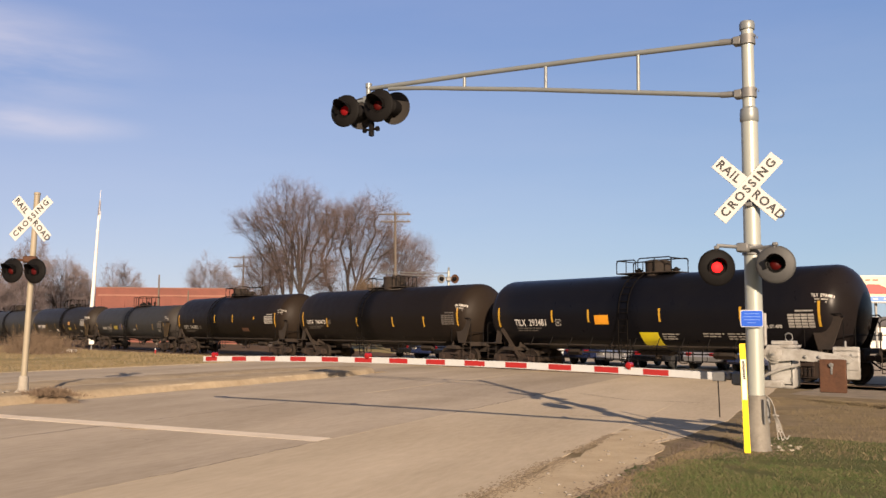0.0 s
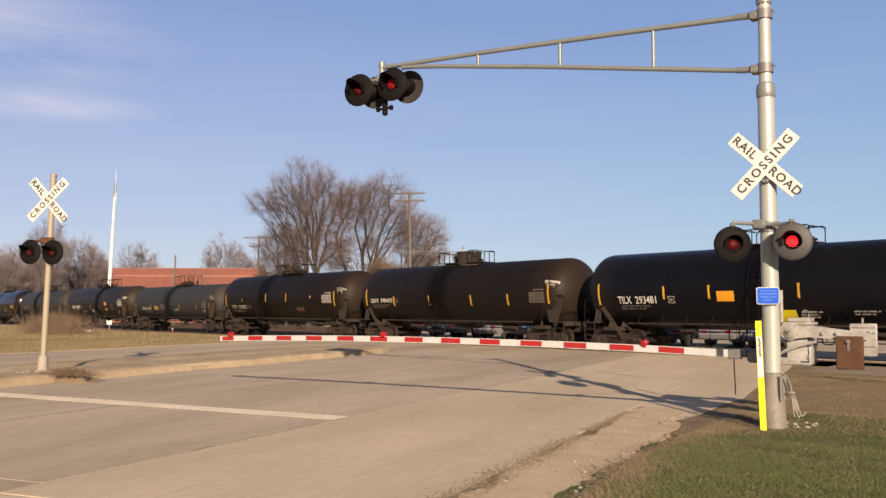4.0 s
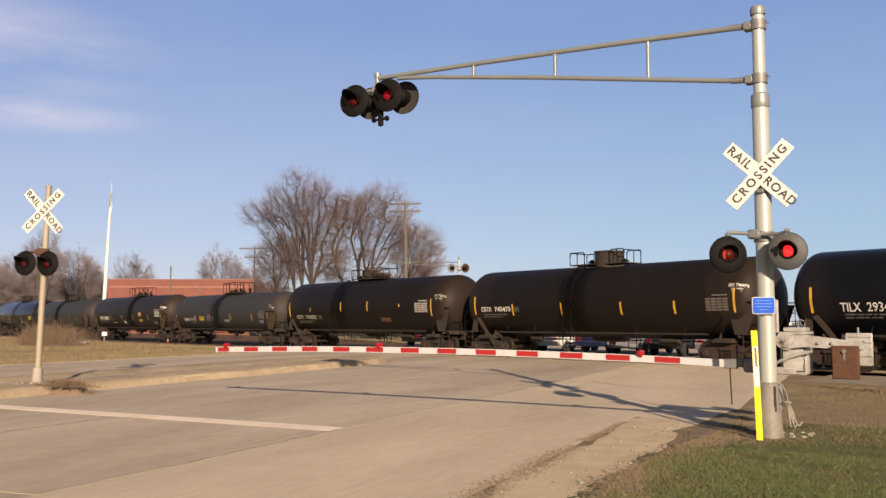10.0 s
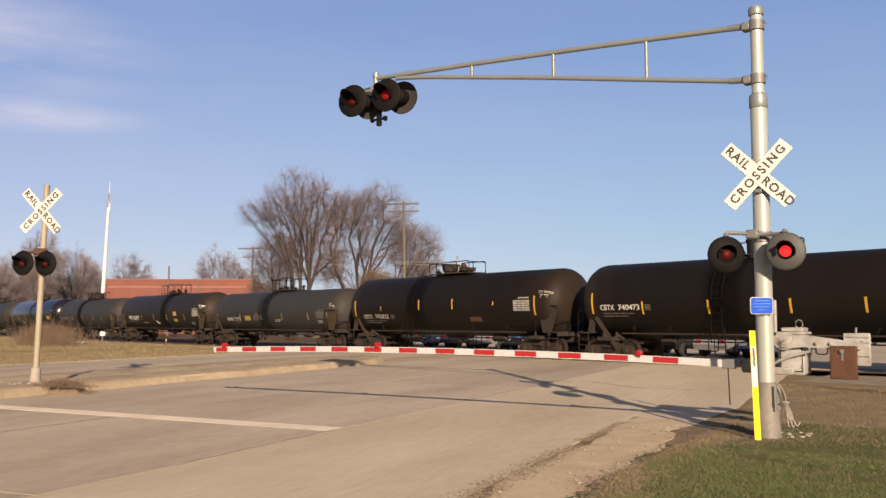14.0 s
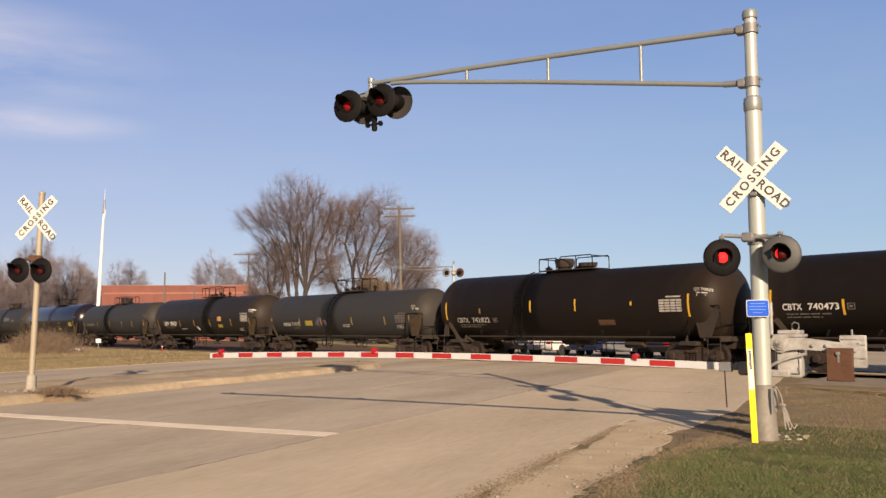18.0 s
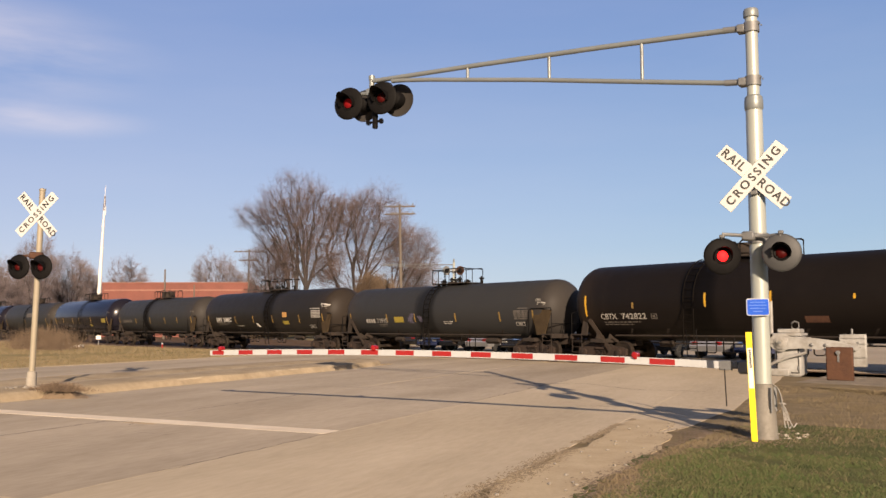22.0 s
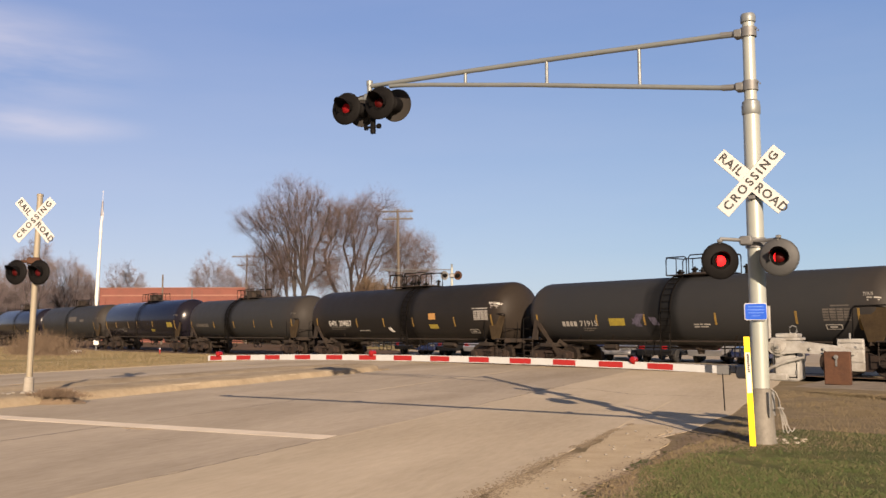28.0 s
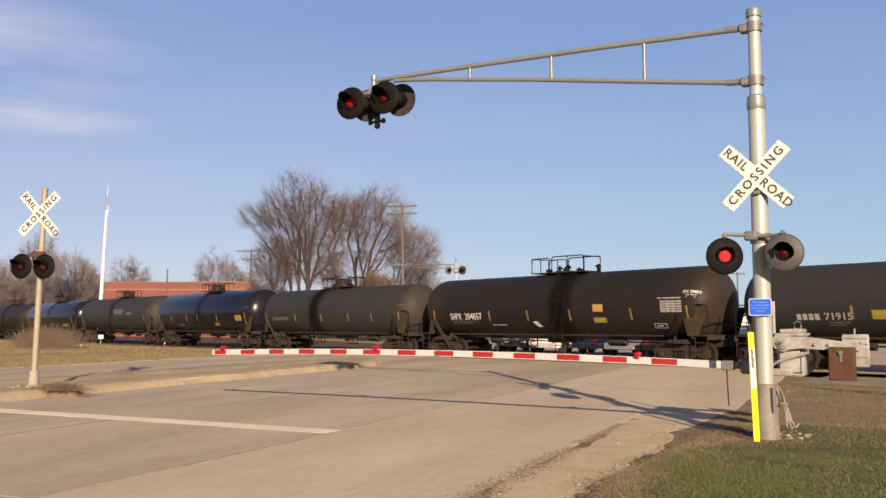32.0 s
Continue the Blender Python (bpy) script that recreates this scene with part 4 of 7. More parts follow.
def top_gear(car, spec, r):
    """Walkway, hand rails, bonnet and valves on top, ladder on the near side."""
    x0, x1 = spec["rail"]
    top = TANK_Z + r
    xm = (x0 + x1) / 2
    x0, x1 = xm + (x0 - xm) * 0.76, xm + (x1 - xm) * 0.76
    part("walkway", Shape().box((x1 - x0, 1.15, 0.045), (xm, 0, top + 0.05), chamfer=0.01), STEEL_DIRTY, car)
    if spec.get("split"):
        spans = ((x0, spec["split"][0]), (spec["split"][1], x1))
    else:
        spans = ((x0, x0 + (x1 - x0) * 0.36), (x0 + (x1 - x0) * 0.4, x1))
    for y in (-0.55, 0.55):
        for k, (p, q) in enumerate(spans):
            hgt = spec.get("rail_height", 0.62) - (0.0 if k else 0.04)
            part("hand_rail", Shape().path([(p, y, top + 0.05), (p, y, top + hgt - 0.08), (p + 0.08, y, top + hgt), (q - 0.08, y, top + hgt), (q, y, top + hgt - 0.08), (q, y, top + 0.05)], 0.026, 6), BLACK_PAINT, car)
            part("rail_post", Shape().tube(((p + q) / 2, y, top + 0.05), ((p + q) / 2, y, top + hgt), 0.02, n=6), BLACK_PAINT, car)
    for x in (x0, x1):
        part("hand_rail", Shape().path([(x, -0.55, top + spec.get("rail_height", 0.62) - 0.04), (x, 0.55, top + spec.get("rail_height", 0.62) - 0.04)], 0.024, 6), BLACK_PAINT, car)
    d = spec.get("dome", xm)
    if spec.get("drum"):
        part("bonnet", Shape().lathe([(0.60, top - 0.08), (0.60, top + 0.52), (0.64, top + 0.53), (0.64, top + 0.60), (0.3, top + 0.63), (0.0001, top + 0.63)], "Z", 20, (d, 0, 0)), STEEL_DIRTY, car)
        rr = random.Random(4)
        for k in range(9):
            x = d - 1.75 + k * 0.31
            part("spill_crust", curved_patch(r, x, x + 0.36, 74 - rr.uniform(0.5, 6.0), 79, 0.009, 0.0, 4), PALE_RUN, car, "pale crust below the bonnet")
    elif spec.get("valves"):
        part("valve_plate", Shape().lathe([(0.46, top - 0.05), (0.46, top + 0.10), (0.42, top + 0.13), (0.0001, top + 0.13)], "Z", 18, (d, 0, 0)), STEEL_DIRTY, car)
        for dx, dy, h in ((-0.2, -0.12, 0.36), (0.16, -0.16, 0.28), (0.02, 0.2, 0.42), (2.0, -0.1, 0.34)):
            part("valve", Shape().lathe([(0.07, top - 0.03), (0.07, top + h * 0.6), (0.13, top + h * 0.62), (0.13, top + h * 0.8), (0.05, top + h * 0.84), (0.05, top + h), (0.0001, top + h)], "Z", 10, (d + dx, dy, 0)), BLACK_PAINT, car)
    elif spec.get("bowl"):
        part("bonnet", Shape().lathe([(0.26, top - 0.05), (0.28, top + 0.14), (0.38, top + 0.2), (0.44, top + 0.48), (0.43, top + 0.56), (0.0001, top + 0.57)], "Z", 20, (d, 0, 0)), STEEL_DIRTY, car)
    else:
        part("bonnet", Shape().lathe([(0.50, top - 0.08), (0.50, top + 0.44), (0.53, top + 0.45), (0.53, top + 0.52), (0.3, top + 0.57), (0.0001, top + 0.57)], "Z", 20, (d, 0, 0)), STEEL_DIRTY, car)
    if spec.get("bowl"):
        part("vent_bowl", Shape().lathe([(0.2, top - 0.04), (0.22, top + 0.1), (0.38, top + 0.16), (0.42, top + 0.32), (0.0001, top + 0.33)], "Z", 16, (d + 1.35, 0, 0)), STEEL_DIRTY, car)
    for dx, h in ((-0.95, 0.28), (0.85, 0.24)):
        v = Shape().lathe([(0.12, top - 0.04), (0.12, top + h * 0.5), (0.17, top + h * 0.52), (0.17, top + h * 0.75), (0.07, top + h * 0.8), (0.07, top + h), (0.0001, top + h)], "Z", 12, (d + dx, 0, 0))
        part("valve", v, BLACK_PAINT, car)
    lx = spec.get("ladder", xm)
    for dx in (-0.22, 0.22):
        s = Shape()
        pts = []
        for k in range(15):
            a = radians(80 - k * 11)
            rr = r + 0.07
            pts.append((lx + dx, -rr * math.cos(a) if a > -0.1 else -rr * math.cos(-0.1), TANK_Z + rr * math.sin(a)) if a > -0.1 else (lx + dx, -(r + 0.07), TANK_Z - (k - 7.8) * 0.26))
        s.path(pts, 0.02, 6)
        part("ladder_rail", s, LADDER_BLACK, car)
    rung = once("rung", lambda: Shape().tube((-0.22, 0, 0), (0.22, 0, 0), 0.014, n=6).mesh("rung", LADDER_BLACK))
    for k in range(12):
        a = radians(70 - k * 11)
        if a > -0.1:
            p = (lx, -(r + 0.07) * math.cos(a), TANK_Z + (r + 0.07) * math.sin(a))
        else:
            p = (lx, -(r + 0.07), TANK_Z - (k - 6.9) * 0.26)
        part("rung", rung, LADDER_BLACK, car, at=Matrix.Translation(p))
    # step below the shell at the ladder
    part("ladder_step", Shape().path([(lx - 0.22, -1.45, 1.4), (lx - 0.22, -1.4, 0.42), (lx + 0.22, -1.4, 0.42), (lx + 0.22, -1.45, 1.4)], 0.022, 6).tube((lx - 0.22, -1.4, 0.7), (lx + 0.22, -1.4, 0.7), 0.018, n=6), BLACK_PAINT, car)


def text_lines(car, x, angle, width, r, n, mat, height=0.045):
    """Small unreadable stencil lines as broken bars."""
    q = random.Random(int(abs(x) * 100))
    for k in range(n):
        end, at, line = x + width * (1.0 if k == 0 else 0.8), x, Shape()
        while at < end:
            w = min(q.uniform(0.1, 0.34), end - at)
            one = curved_patch(r, at, at + w, angle - k * 4.2 - height / r * 57, angle - k * 4.2, 0.004, n=2)
            line.add(one.v, one.f)
            at += w + q.uniform(0.035, 0.07)
        part("stencil_line", line, mat, car)


def tank_car(spec):
    half = spec["length"] / 2
    global TANK_Z
    r = spec.get("radius", 1.53)
    TANK_Z = 0.93 + r
    car = thing("tank_car", Matrix.Translation(track(spec["at"], 0, RAIL_TOP)) @ Matrix.Rotation(TRACK_TURN, 4, "Z"), spec["label"], "tank car", "tank cars of the train")
    nm, col, rgh, dst = paints(spec["paint"])
    paint = tank_paint(nm, col, rgh, dst, half, spec.get("stain", spec.get("ladder")), {"black": 0.12, "brown": 0.22, "blue": 0.1}.get(spec["paint"], 0.24), 0.7 if spec["paint"] in ("black", "blue") else 0.3, 0.09 if spec["paint"] == "black" else 0.2 if spec["paint"] == "blue" else 0.10)
    dusty = spec.get("dusty", DUSTY)
    shell = Shape().lathe(tank_profile(half - 0.46, r), "X", 48, (0, 0, TANK_Z))
    part("tank", shell, paint, car, smooth=30)
    # dome band where the spill stains run
    if spec.get("band"):
        b0, b1 = spec["band"]
        part("belt_plate", Shape().lathe([(r - 0.01, b0), (r + 0.012, b0 + 0.01), (r + 0.012, b1 - 0.01), (r - 0.01, b1)], "X", 48, (0, 0, TANK_Z)), BLACK_PAINT, car, "black stained band round the shell", smooth=30)
    for sign in (-1, 1):
        end_gear(car, half, sign, r, dusty, spec["paint"] != "black" and spec["paint"] != "brown")
        truck(car, sign * (half - 1.95))
    top_gear(car, spec, r)
    small_at, big_at = spec.get("strip_angles", (-14, -18))
    for x, big in spec["strips"]:
        mid, span = ((small_at, 3), (small_at, 9.5), (big_at, 16))[big]
        part("reflector_strip", curved_patch(r, x - 0.04, x + 0.04, mid - span, mid + span, n=6), STRIP if spec["at"] < 70 else STRIP_DULL, car)
    if "mark" in spec:
        text, x, w, ang, ink = spec["mark"]
        words = text.split()
        total = sum(len(q) for q in words) + 1.2 * (len(words) - 1)
        at = x
        for q, nm in zip(words, ("reporting_letters", "reporting_number")[2 - len(words):]):
            wide = w * len(q) / total
            part(nm, wrapped(lettering(q, spec.get("mark_height", 0.26), ink, 1.0, 0.004), at, ang, r, wide), ink, car, "white stencilled reporting mark")
            at += wide + w * 1.2 / total
        text_lines(car, x + 0.1, ang - 8, w * 0.8, r, 2, STENCIL_DIM)
    if "note" in spec:
        text, x, w, ang = spec["note"]
        part("stencil_note", wrapped(lettering(text, 0.115, STENCIL, 1.0, 0.003), x, ang, r, w), STENCIL, car)
    if "bars" in spec:
        x, w, ang, ink, n = spec["bars"]
        for k in range(n):
            part("owner_letter", curved_patch(r, x + w * k / n, x + w * (k + 0.72) / n, ang - 4.6, ang + 4.6, 0.004, n=3), ink, car)
    if "data" in spec:
        x, w, ang = spec["data"]
        ink = STENCIL_MID if spec.get("bright") else STENCIL_DIM
        for k in range(5):
            for j in range(4):
                part("data_line", curved_patch(r, x + w * j / 4 + 0.012, x + w * (j + 1) / 4 - 0.018, ang - 9.4 + k * 3.7, ang - 6.6 + k * 3.7, 0.005, n=2), ink, car)
        part("data_heading", curved_patch(r, x + w * 0.3, x + w * 0.95, ang + 11, ang + 13, 0.005, n=2), ink, car)
    for x0, x1, a0, a1, mat, slant in spec.get("patches", ()):
        part("placard", curved_patch(r, x0, x1, a0, a1, 0.008, slant), mat, car)
    for x, w, a0, a1 in spec.get("squares", ()):
        box = Shape()
        for p, q, b0, b1 in ((x, x + w, a1 - 1.0, a1), (x, x + w, a0, a0 + 1.0), (x, x + 0.035, a0, a1), (x + w - 0.035, x + w, a0, a1), (x + w * 0.25, x + w * 0.7, (a0 + a1) / 2 - 1.4, (a0 + a1) / 2 + 1.4)):
            one = curved_patch(r, p, q, b0, b1, 0.004, n=2)
            box.add(one.v, one.f)
        part("stencil_square", box, STENCIL_MID if spec["paint"] in ("black", "dark", "grey") else STENCIL_DIM, car)
    for x, w, a, n in spec.get("blocks", ()):
        text_lines(car, x, a, w, r, n, STENCIL_MID, 0.05)
    # end marks on the near shoulder of the head
    body = half - 0.46 - 0.86
    if "mark" in spec:
        ink = spec["mark"][4]
        at = body - 0.22
        for q in spec["mark"][0].split():
            wide = 0.062 * len(q)
            part("end_mark", wrapped(lettering(q, 0.115, ink, 1.0, 0.003), at, 17.0, r, wide, body), ink, car)
            at += wide + 0.06
    for k, (x0, w, a) in enumerate(((-0.1, 0.17, 12.2), (0.12, 0.2, 12.2), (-0.08, 0.36, 8.8))):
        bar = Shape().box((w, 0.045, 0.002)).mesh("end_bar", STENCIL_MID if "mark" in spec else STENCIL_DIM, 0)
        part("end_bar", wrapped(bar, body + x0, a, r, w, body, 0.005), STENCIL_MID, car)
    # underside: outlet, skid, brake gear, pipe
    part("bottom_outlet", Shape().lathe([(0.28, TANK_Z - r + 0.1), (0.28, TANK_Z - r - 0.12), (0.16, TANK_Z - r - 0.14), (0.12, TANK_Z - r - 0.3), (0.0001, TANK_Z - r - 0.3)], "Z", 16, (0.2, 0, 0)), STEEL_DIRTY, car)
    part("outlet_skid", Shape().plate([(-0.8, TANK_Z - r + 0.05), (-0.45, TANK_Z - r - 0.16), (0.75, TANK_Z - r - 0.16), (1.1, TANK_Z - r + 0.05)], -0.22, 0.22), STEEL_DIRTY, car)
    part("brake_cylinder", Shape().tube((-4.1, -0.4, 0.84), (-3.5, -0.4, 0.84), 0.13, n=14).tube((-3.5, -0.4, 0.84), (-2.5, -0.4, 0.84), 0.03), STEEL_DIRTY, car)
    part("air_reservoir", Shape().lathe([(0.0001, 2.9), (0.13, 2.96), (0.16, 3.05), (0.16, 3.75), (0.13, 3.84), (0.0001, 3.9)], "X", 14, (0, -0.35, 0.84)), STEEL_DIRTY, car)
    part("brake_pipe", Shape().path([(-half + 0.6, 0.25, 0.78), (-half + 2.4, 0.3, 0.84), (-2, 0.3, 0.84), (3, 0.3, 0.84), (half - 2.4, 0.3, 0.84), (half - 0.6, 0.25, 0.78)], 0.03, 6), STEEL_DIRTY, car)
    for x in (-5.0, -3.3, 2.3, 4.6) if not spec.get("siderail") else ():
        part("lower_tab", curved_patch(r, x - 0.25, x - 0.16, -58, -43, 0.02, 0.28, 4), dusty, car)
    part("running_pipe", Shape().path([(-half + 2.7, -1.08, TANK_Z - r * 0.86), (half - 2.7, -1.08, TANK_Z - r * 0.86)], 0.035, 6), STEEL_DIRTY, car)
    for x in spec.get("hangers", (-1.6, -0.9, 1.9, 2.5)):
        part("hanger", once("hanger", lambda: Shape().path([(0, -1.06, 1.08), (0.02, -1.1, 0.86), (0.02, -1.1, 0.58), (0.1, -1.1, 0.54), (0.34, -1.1, 0.54), (0.42, -1.1, 0.58), (0.42, -1.1, 0.86), (0.44, -1.06, 1.08)], 0.024, 6).mesh("hanger", BLACK_PAINT)), BLACK_PAINT, car, at=Matrix.Translation((x, 0, 0)))
    if spec.get("siderail"):
        g = Shape().path([(-half + 3.2, -1.42, 0.62), (half - 3.2, -1.42, 0.62)], 0.02, 6)
        part("side_rail", g, BLACK_PAINT, car)
        st = once("stanchion", lambda: Shape().path([(0, -1.2, 1.45), (0, -1.42, 1.1), (0, -1.42, 0.62)], 0.018, 6).mesh("stanchion", BLACK_PAINT))
        k = -half + 3.4
        while k < half - 3.2:
            part("stanchion", st, BLACK_PAINT, car, at=Matrix.Translation((k, 0, 0)))
            k += 1.1
    car["shift_from"] = spec["at"]
    return car


def paints(base):
    """One coat per car, each with its own spill run and end grime."""
    kinds = {
        "black": ("gloss_black_tank", (0.0045, 0.0048, 0.0075), 0.30, (0.009, 0.0085, 0.009)),
        "brown": ("brown_black_tank", (0.0078, 0.0061, 0.0054), 0.50, (0.0125, 0.0097, 0.0083)),
        "grey": ("grey_black_tank", (0.0265, 0.0275, 0.029), 0.52, (0.035, 0.0345, 0.034)),
        "dark": ("dark_tank", (0.0135, 0.0128, 0.0125), 0.48, (0.027, 0.0235, 0.021)),
        "blue": ("blue_black_tank", (0.006, 0.0068, 0.015), 0.22, (0.009, 0.0088, 0.012)),
    }
    return kinds[base]


CARS = [
    dict(at=4.38, length=17.63, paint="brown", rail=(-1.8, 1.8), strips=[(-7.2, 2), (0, 1), (7.0, 2)], label="black tank car ahead of the glossy one, grimy at its end"),
    dict(at=22.06, length=17.73, paint="black", rail=(-1.83, 1.67), dome=0.23, ladder=-0.3, strip_angles=(-5, -6),
         strips=[(-7.32, 2), (-4.12, 1), (-2.13, 1), (1.35, 1), (4.75, 1), (7.6, 2)], mark=("TILX  293481", -6.35, 1.85, -15.5, STENCIL), mark_height=0.3,
         data=(6.49, 0.95, -14), bright=True, siderail=True, dusty=STEEL_DIRTY,
         patches=[(-1.81, -1.11, -18, -4, ORANGE, 0), (0.27, 1.12, -62, -31, PLACARD_YELLOW, 0), ], squares=[(-3.95, 0.3, -20, -10)], blocks=[(1.3, 0.75, -33, 3), (3.1, 0.85, -32, 2), (4.1, 0.85, -32, 3)], note=("AAR ST-470", 5.45, 0.8, -22),
         label="glossy black tank car with yellow strips and white lettering"),
    dict(at=39.21, length=16.57, paint="brown", rail=(-2.09, 1.8), dome=0.1, drum=True, ladder=-0.9, stain=-0.7, split=(-0.8, 0.6), strip_angles=(-12, -4),
         strips=[(-6.75, 2), (-4.24, 1), (-1.3, 1), (1.89, 1), (4.43, 1), (6.97, 2)], mark=("CBTX  740473", -6.33, 1.95, -11, STENCIL), mark_height=0.22,
         data=(5.79, 0.95, -8), squares=[(-4.12, 0.26, -15, -7)], label="brown-black tank car with grimy ends and a round bonnet"),
    dict(at=56.03, length=17.06, paint="brown", rail=(-2.16, 1.89), dome=-0.65, bowl=True, ladder=-2.0, stain=-1.7, strip_angles=(0, -5),
         strips=[(-6.99, 2), (-1.34, 1), (1.25, 1), (4.14, 0), (6.77, 2)], mark=("CBTX  742822", -6.26, 2.24, -22, STENCIL_MID), mark_height=0.24,
         data=(5.45, 1.04, -4), bright=True, squares=[(-3.8, 0.28, -26, -18)], patches=[(2.39, 3.21, -33, -24, RUST, 0), (-4.65, -4.56, -10, -1, STRIP_DULL, 0)], label="brown-black tank car with a bowl-shaped bonnet and dark spill stain"),
    dict(at=73.14, length=17.17, radius=1.335, valves=True, rail_height=0.78, paint="grey", rail=(-1.32, 2.08), dome=0.3, ladder=-0.4, stain=-0.6,
         strips=[(-7.15, 2), (-3.83, 1), (-1.45, 1), (1.69, 1), (4.78, 1), (6.9, 2)], mark=("71915", -4.75, 0.92, -20, STENCIL_MID), mark_height=0.24, bars=(-5.72, 0.85, -20, STENCIL_MID, 4),
         data=(5.7, 0.95, -10), patches=[(-3.2, -2.43, -24, -11, YELLOW_DULL, 0), (-2.1, -1.75, -22, -4, LAVENDER, 0.3), (-1.9, -1.6, -26, -12, LAVENDER, -0.15), (-1.05, -0.75, -24, -10, LAVENDER, -0.2), ], squares=[(5.75, 0.55, -33, -25)], blocks=[(0.75, 0.75, -22, 2)], label="grey-black weathered tank car with a dark stained middle"),
    dict(at=90.6, length=17.75, radius=1.44, valves=True, rail_height=0.74, paint="dark", rail=(-1.79, 2.24), dome=0.2, ladder=1.1, band=(0.64, 1.5),
         strips=[(-7.23, 2), (-3.27, 1), (-0.81, 1), (1.68, 1), (4.89, 1), (7.5, 2)], blocks=[(-3.2, 0.9, -33, 1), (6.2, 0.8, 9, 1)], mark=("SHPX  204857", -6.0, 2.2, -17, STENCIL), mark_height=0.32,
         data=(6.3, 1.0, -4), bright=True, squares=[(5.85, 0.6, -41, -32)], strip_angles=(-16, -20), patches=[(2.98, 3.5, -11, 1, ORANGE_DULL, 0), (2.95, 3.6, -30, -21, YELLOW_DULL, 0), (-0.35, -0.1, -38, -27, STENCIL, -0.2)],
         label="dark grey tank car with bold white lettering and a black belt"),
    dict(at=107.81, length=16.67, radius=1.41, paint="grey", rail=(-2.0, 1.6), ladder=-1.3, band=(-1.7, -1.0),
         strips=[(-6.9, 2), (-3.4, 1), (-0.48, 1), (2.31, 1), (4.57, 1), (7.0, 2)], bars=(-6.1, 1.9, -15, STENCIL_DIM, 9), label="weathered grey tank car with brown dust on its ends"),
    dict(at=124.46, length=16.63, paint="blue", rail=(-1.9, 1.9),
         strips=[(-6.9, 2), (-4.7, 1), (-2.0, 1), (-0.19, 1), (2.9, 1), (7.0, 2)], patches=[(2.4, 3.0, -36, -28, YELLOW_DULL, 0), (5.6, 6.5, -22, -8, YELLOW_DULL, 0), (-3.5, -2.8, -38, -30, STENCIL_DIM, 0)], label="glossy blue-black tank car with dulled lower half"),
    dict(at=141.75, length=17.94, paint="grey", rail=(-1.9, 1.9), strips=[(-7.2, 2), (0, 1), (7.2, 2)], patches=[(0.6, 2.6, 2, 18, STENCIL_DIM, 0), (3.6, 4.6, 0, 8, STENCIL_DIM, 0)], label="dusty grey tank car with a pale painted-out patch"),
    dict(at=159.26, length=17.09, paint="blue", rail=(-1.9, 1.9), strips=[(-7.0, 2), (0, 1), (7.0, 2)], patches=[(4.0, 5.5, -36, -28, YELLOW_DULL, 0)], label="glossy blue-black tank car far down the train"),
    dict(at=176.28, length=16.94, paint="dark", rail=(-1.9, 1.9), strips=[(-7.0, 2), (7.0, 2)], label="dark grey tank car far down the train"),
    dict(at=193.22, length=16.94, paint="grey", rail=(-1.9, 1.9), strips=[(-7.0, 2), (7.0, 2)], label="dusty grey tank car far down the train"),
]
TRAIN = [tank_car(c) for c in CARS]


# ---- crossing signals ----
ARM_DIR = Vector((-0.8342, 0.5515, 0))
ARM_TURN = math.atan2(ARM_DIR.y, ARM_DIR.x)
FRONT = Matrix(((-1, 0, 0, 0), (0, 0, 1, 0), (0, 1, 0, 0), (0, 0, 0, 1)))  # words that face +y
FLASHERS = []


def frame_from(place, facing):
    """A pose whose +y looks along facing, upright."""
    f = Vector(facing).normalized()
    x = f.cross(Vector((0, 0, 1))).normalized()
    z = x.cross(f)
    return Matrix((((x.x, f.x, z.x, place[0])), ((x.y, f.y, z.y, place[1])), ((x.z, f.z, z.z, place[2])), ((0, 0, 0, 1))))


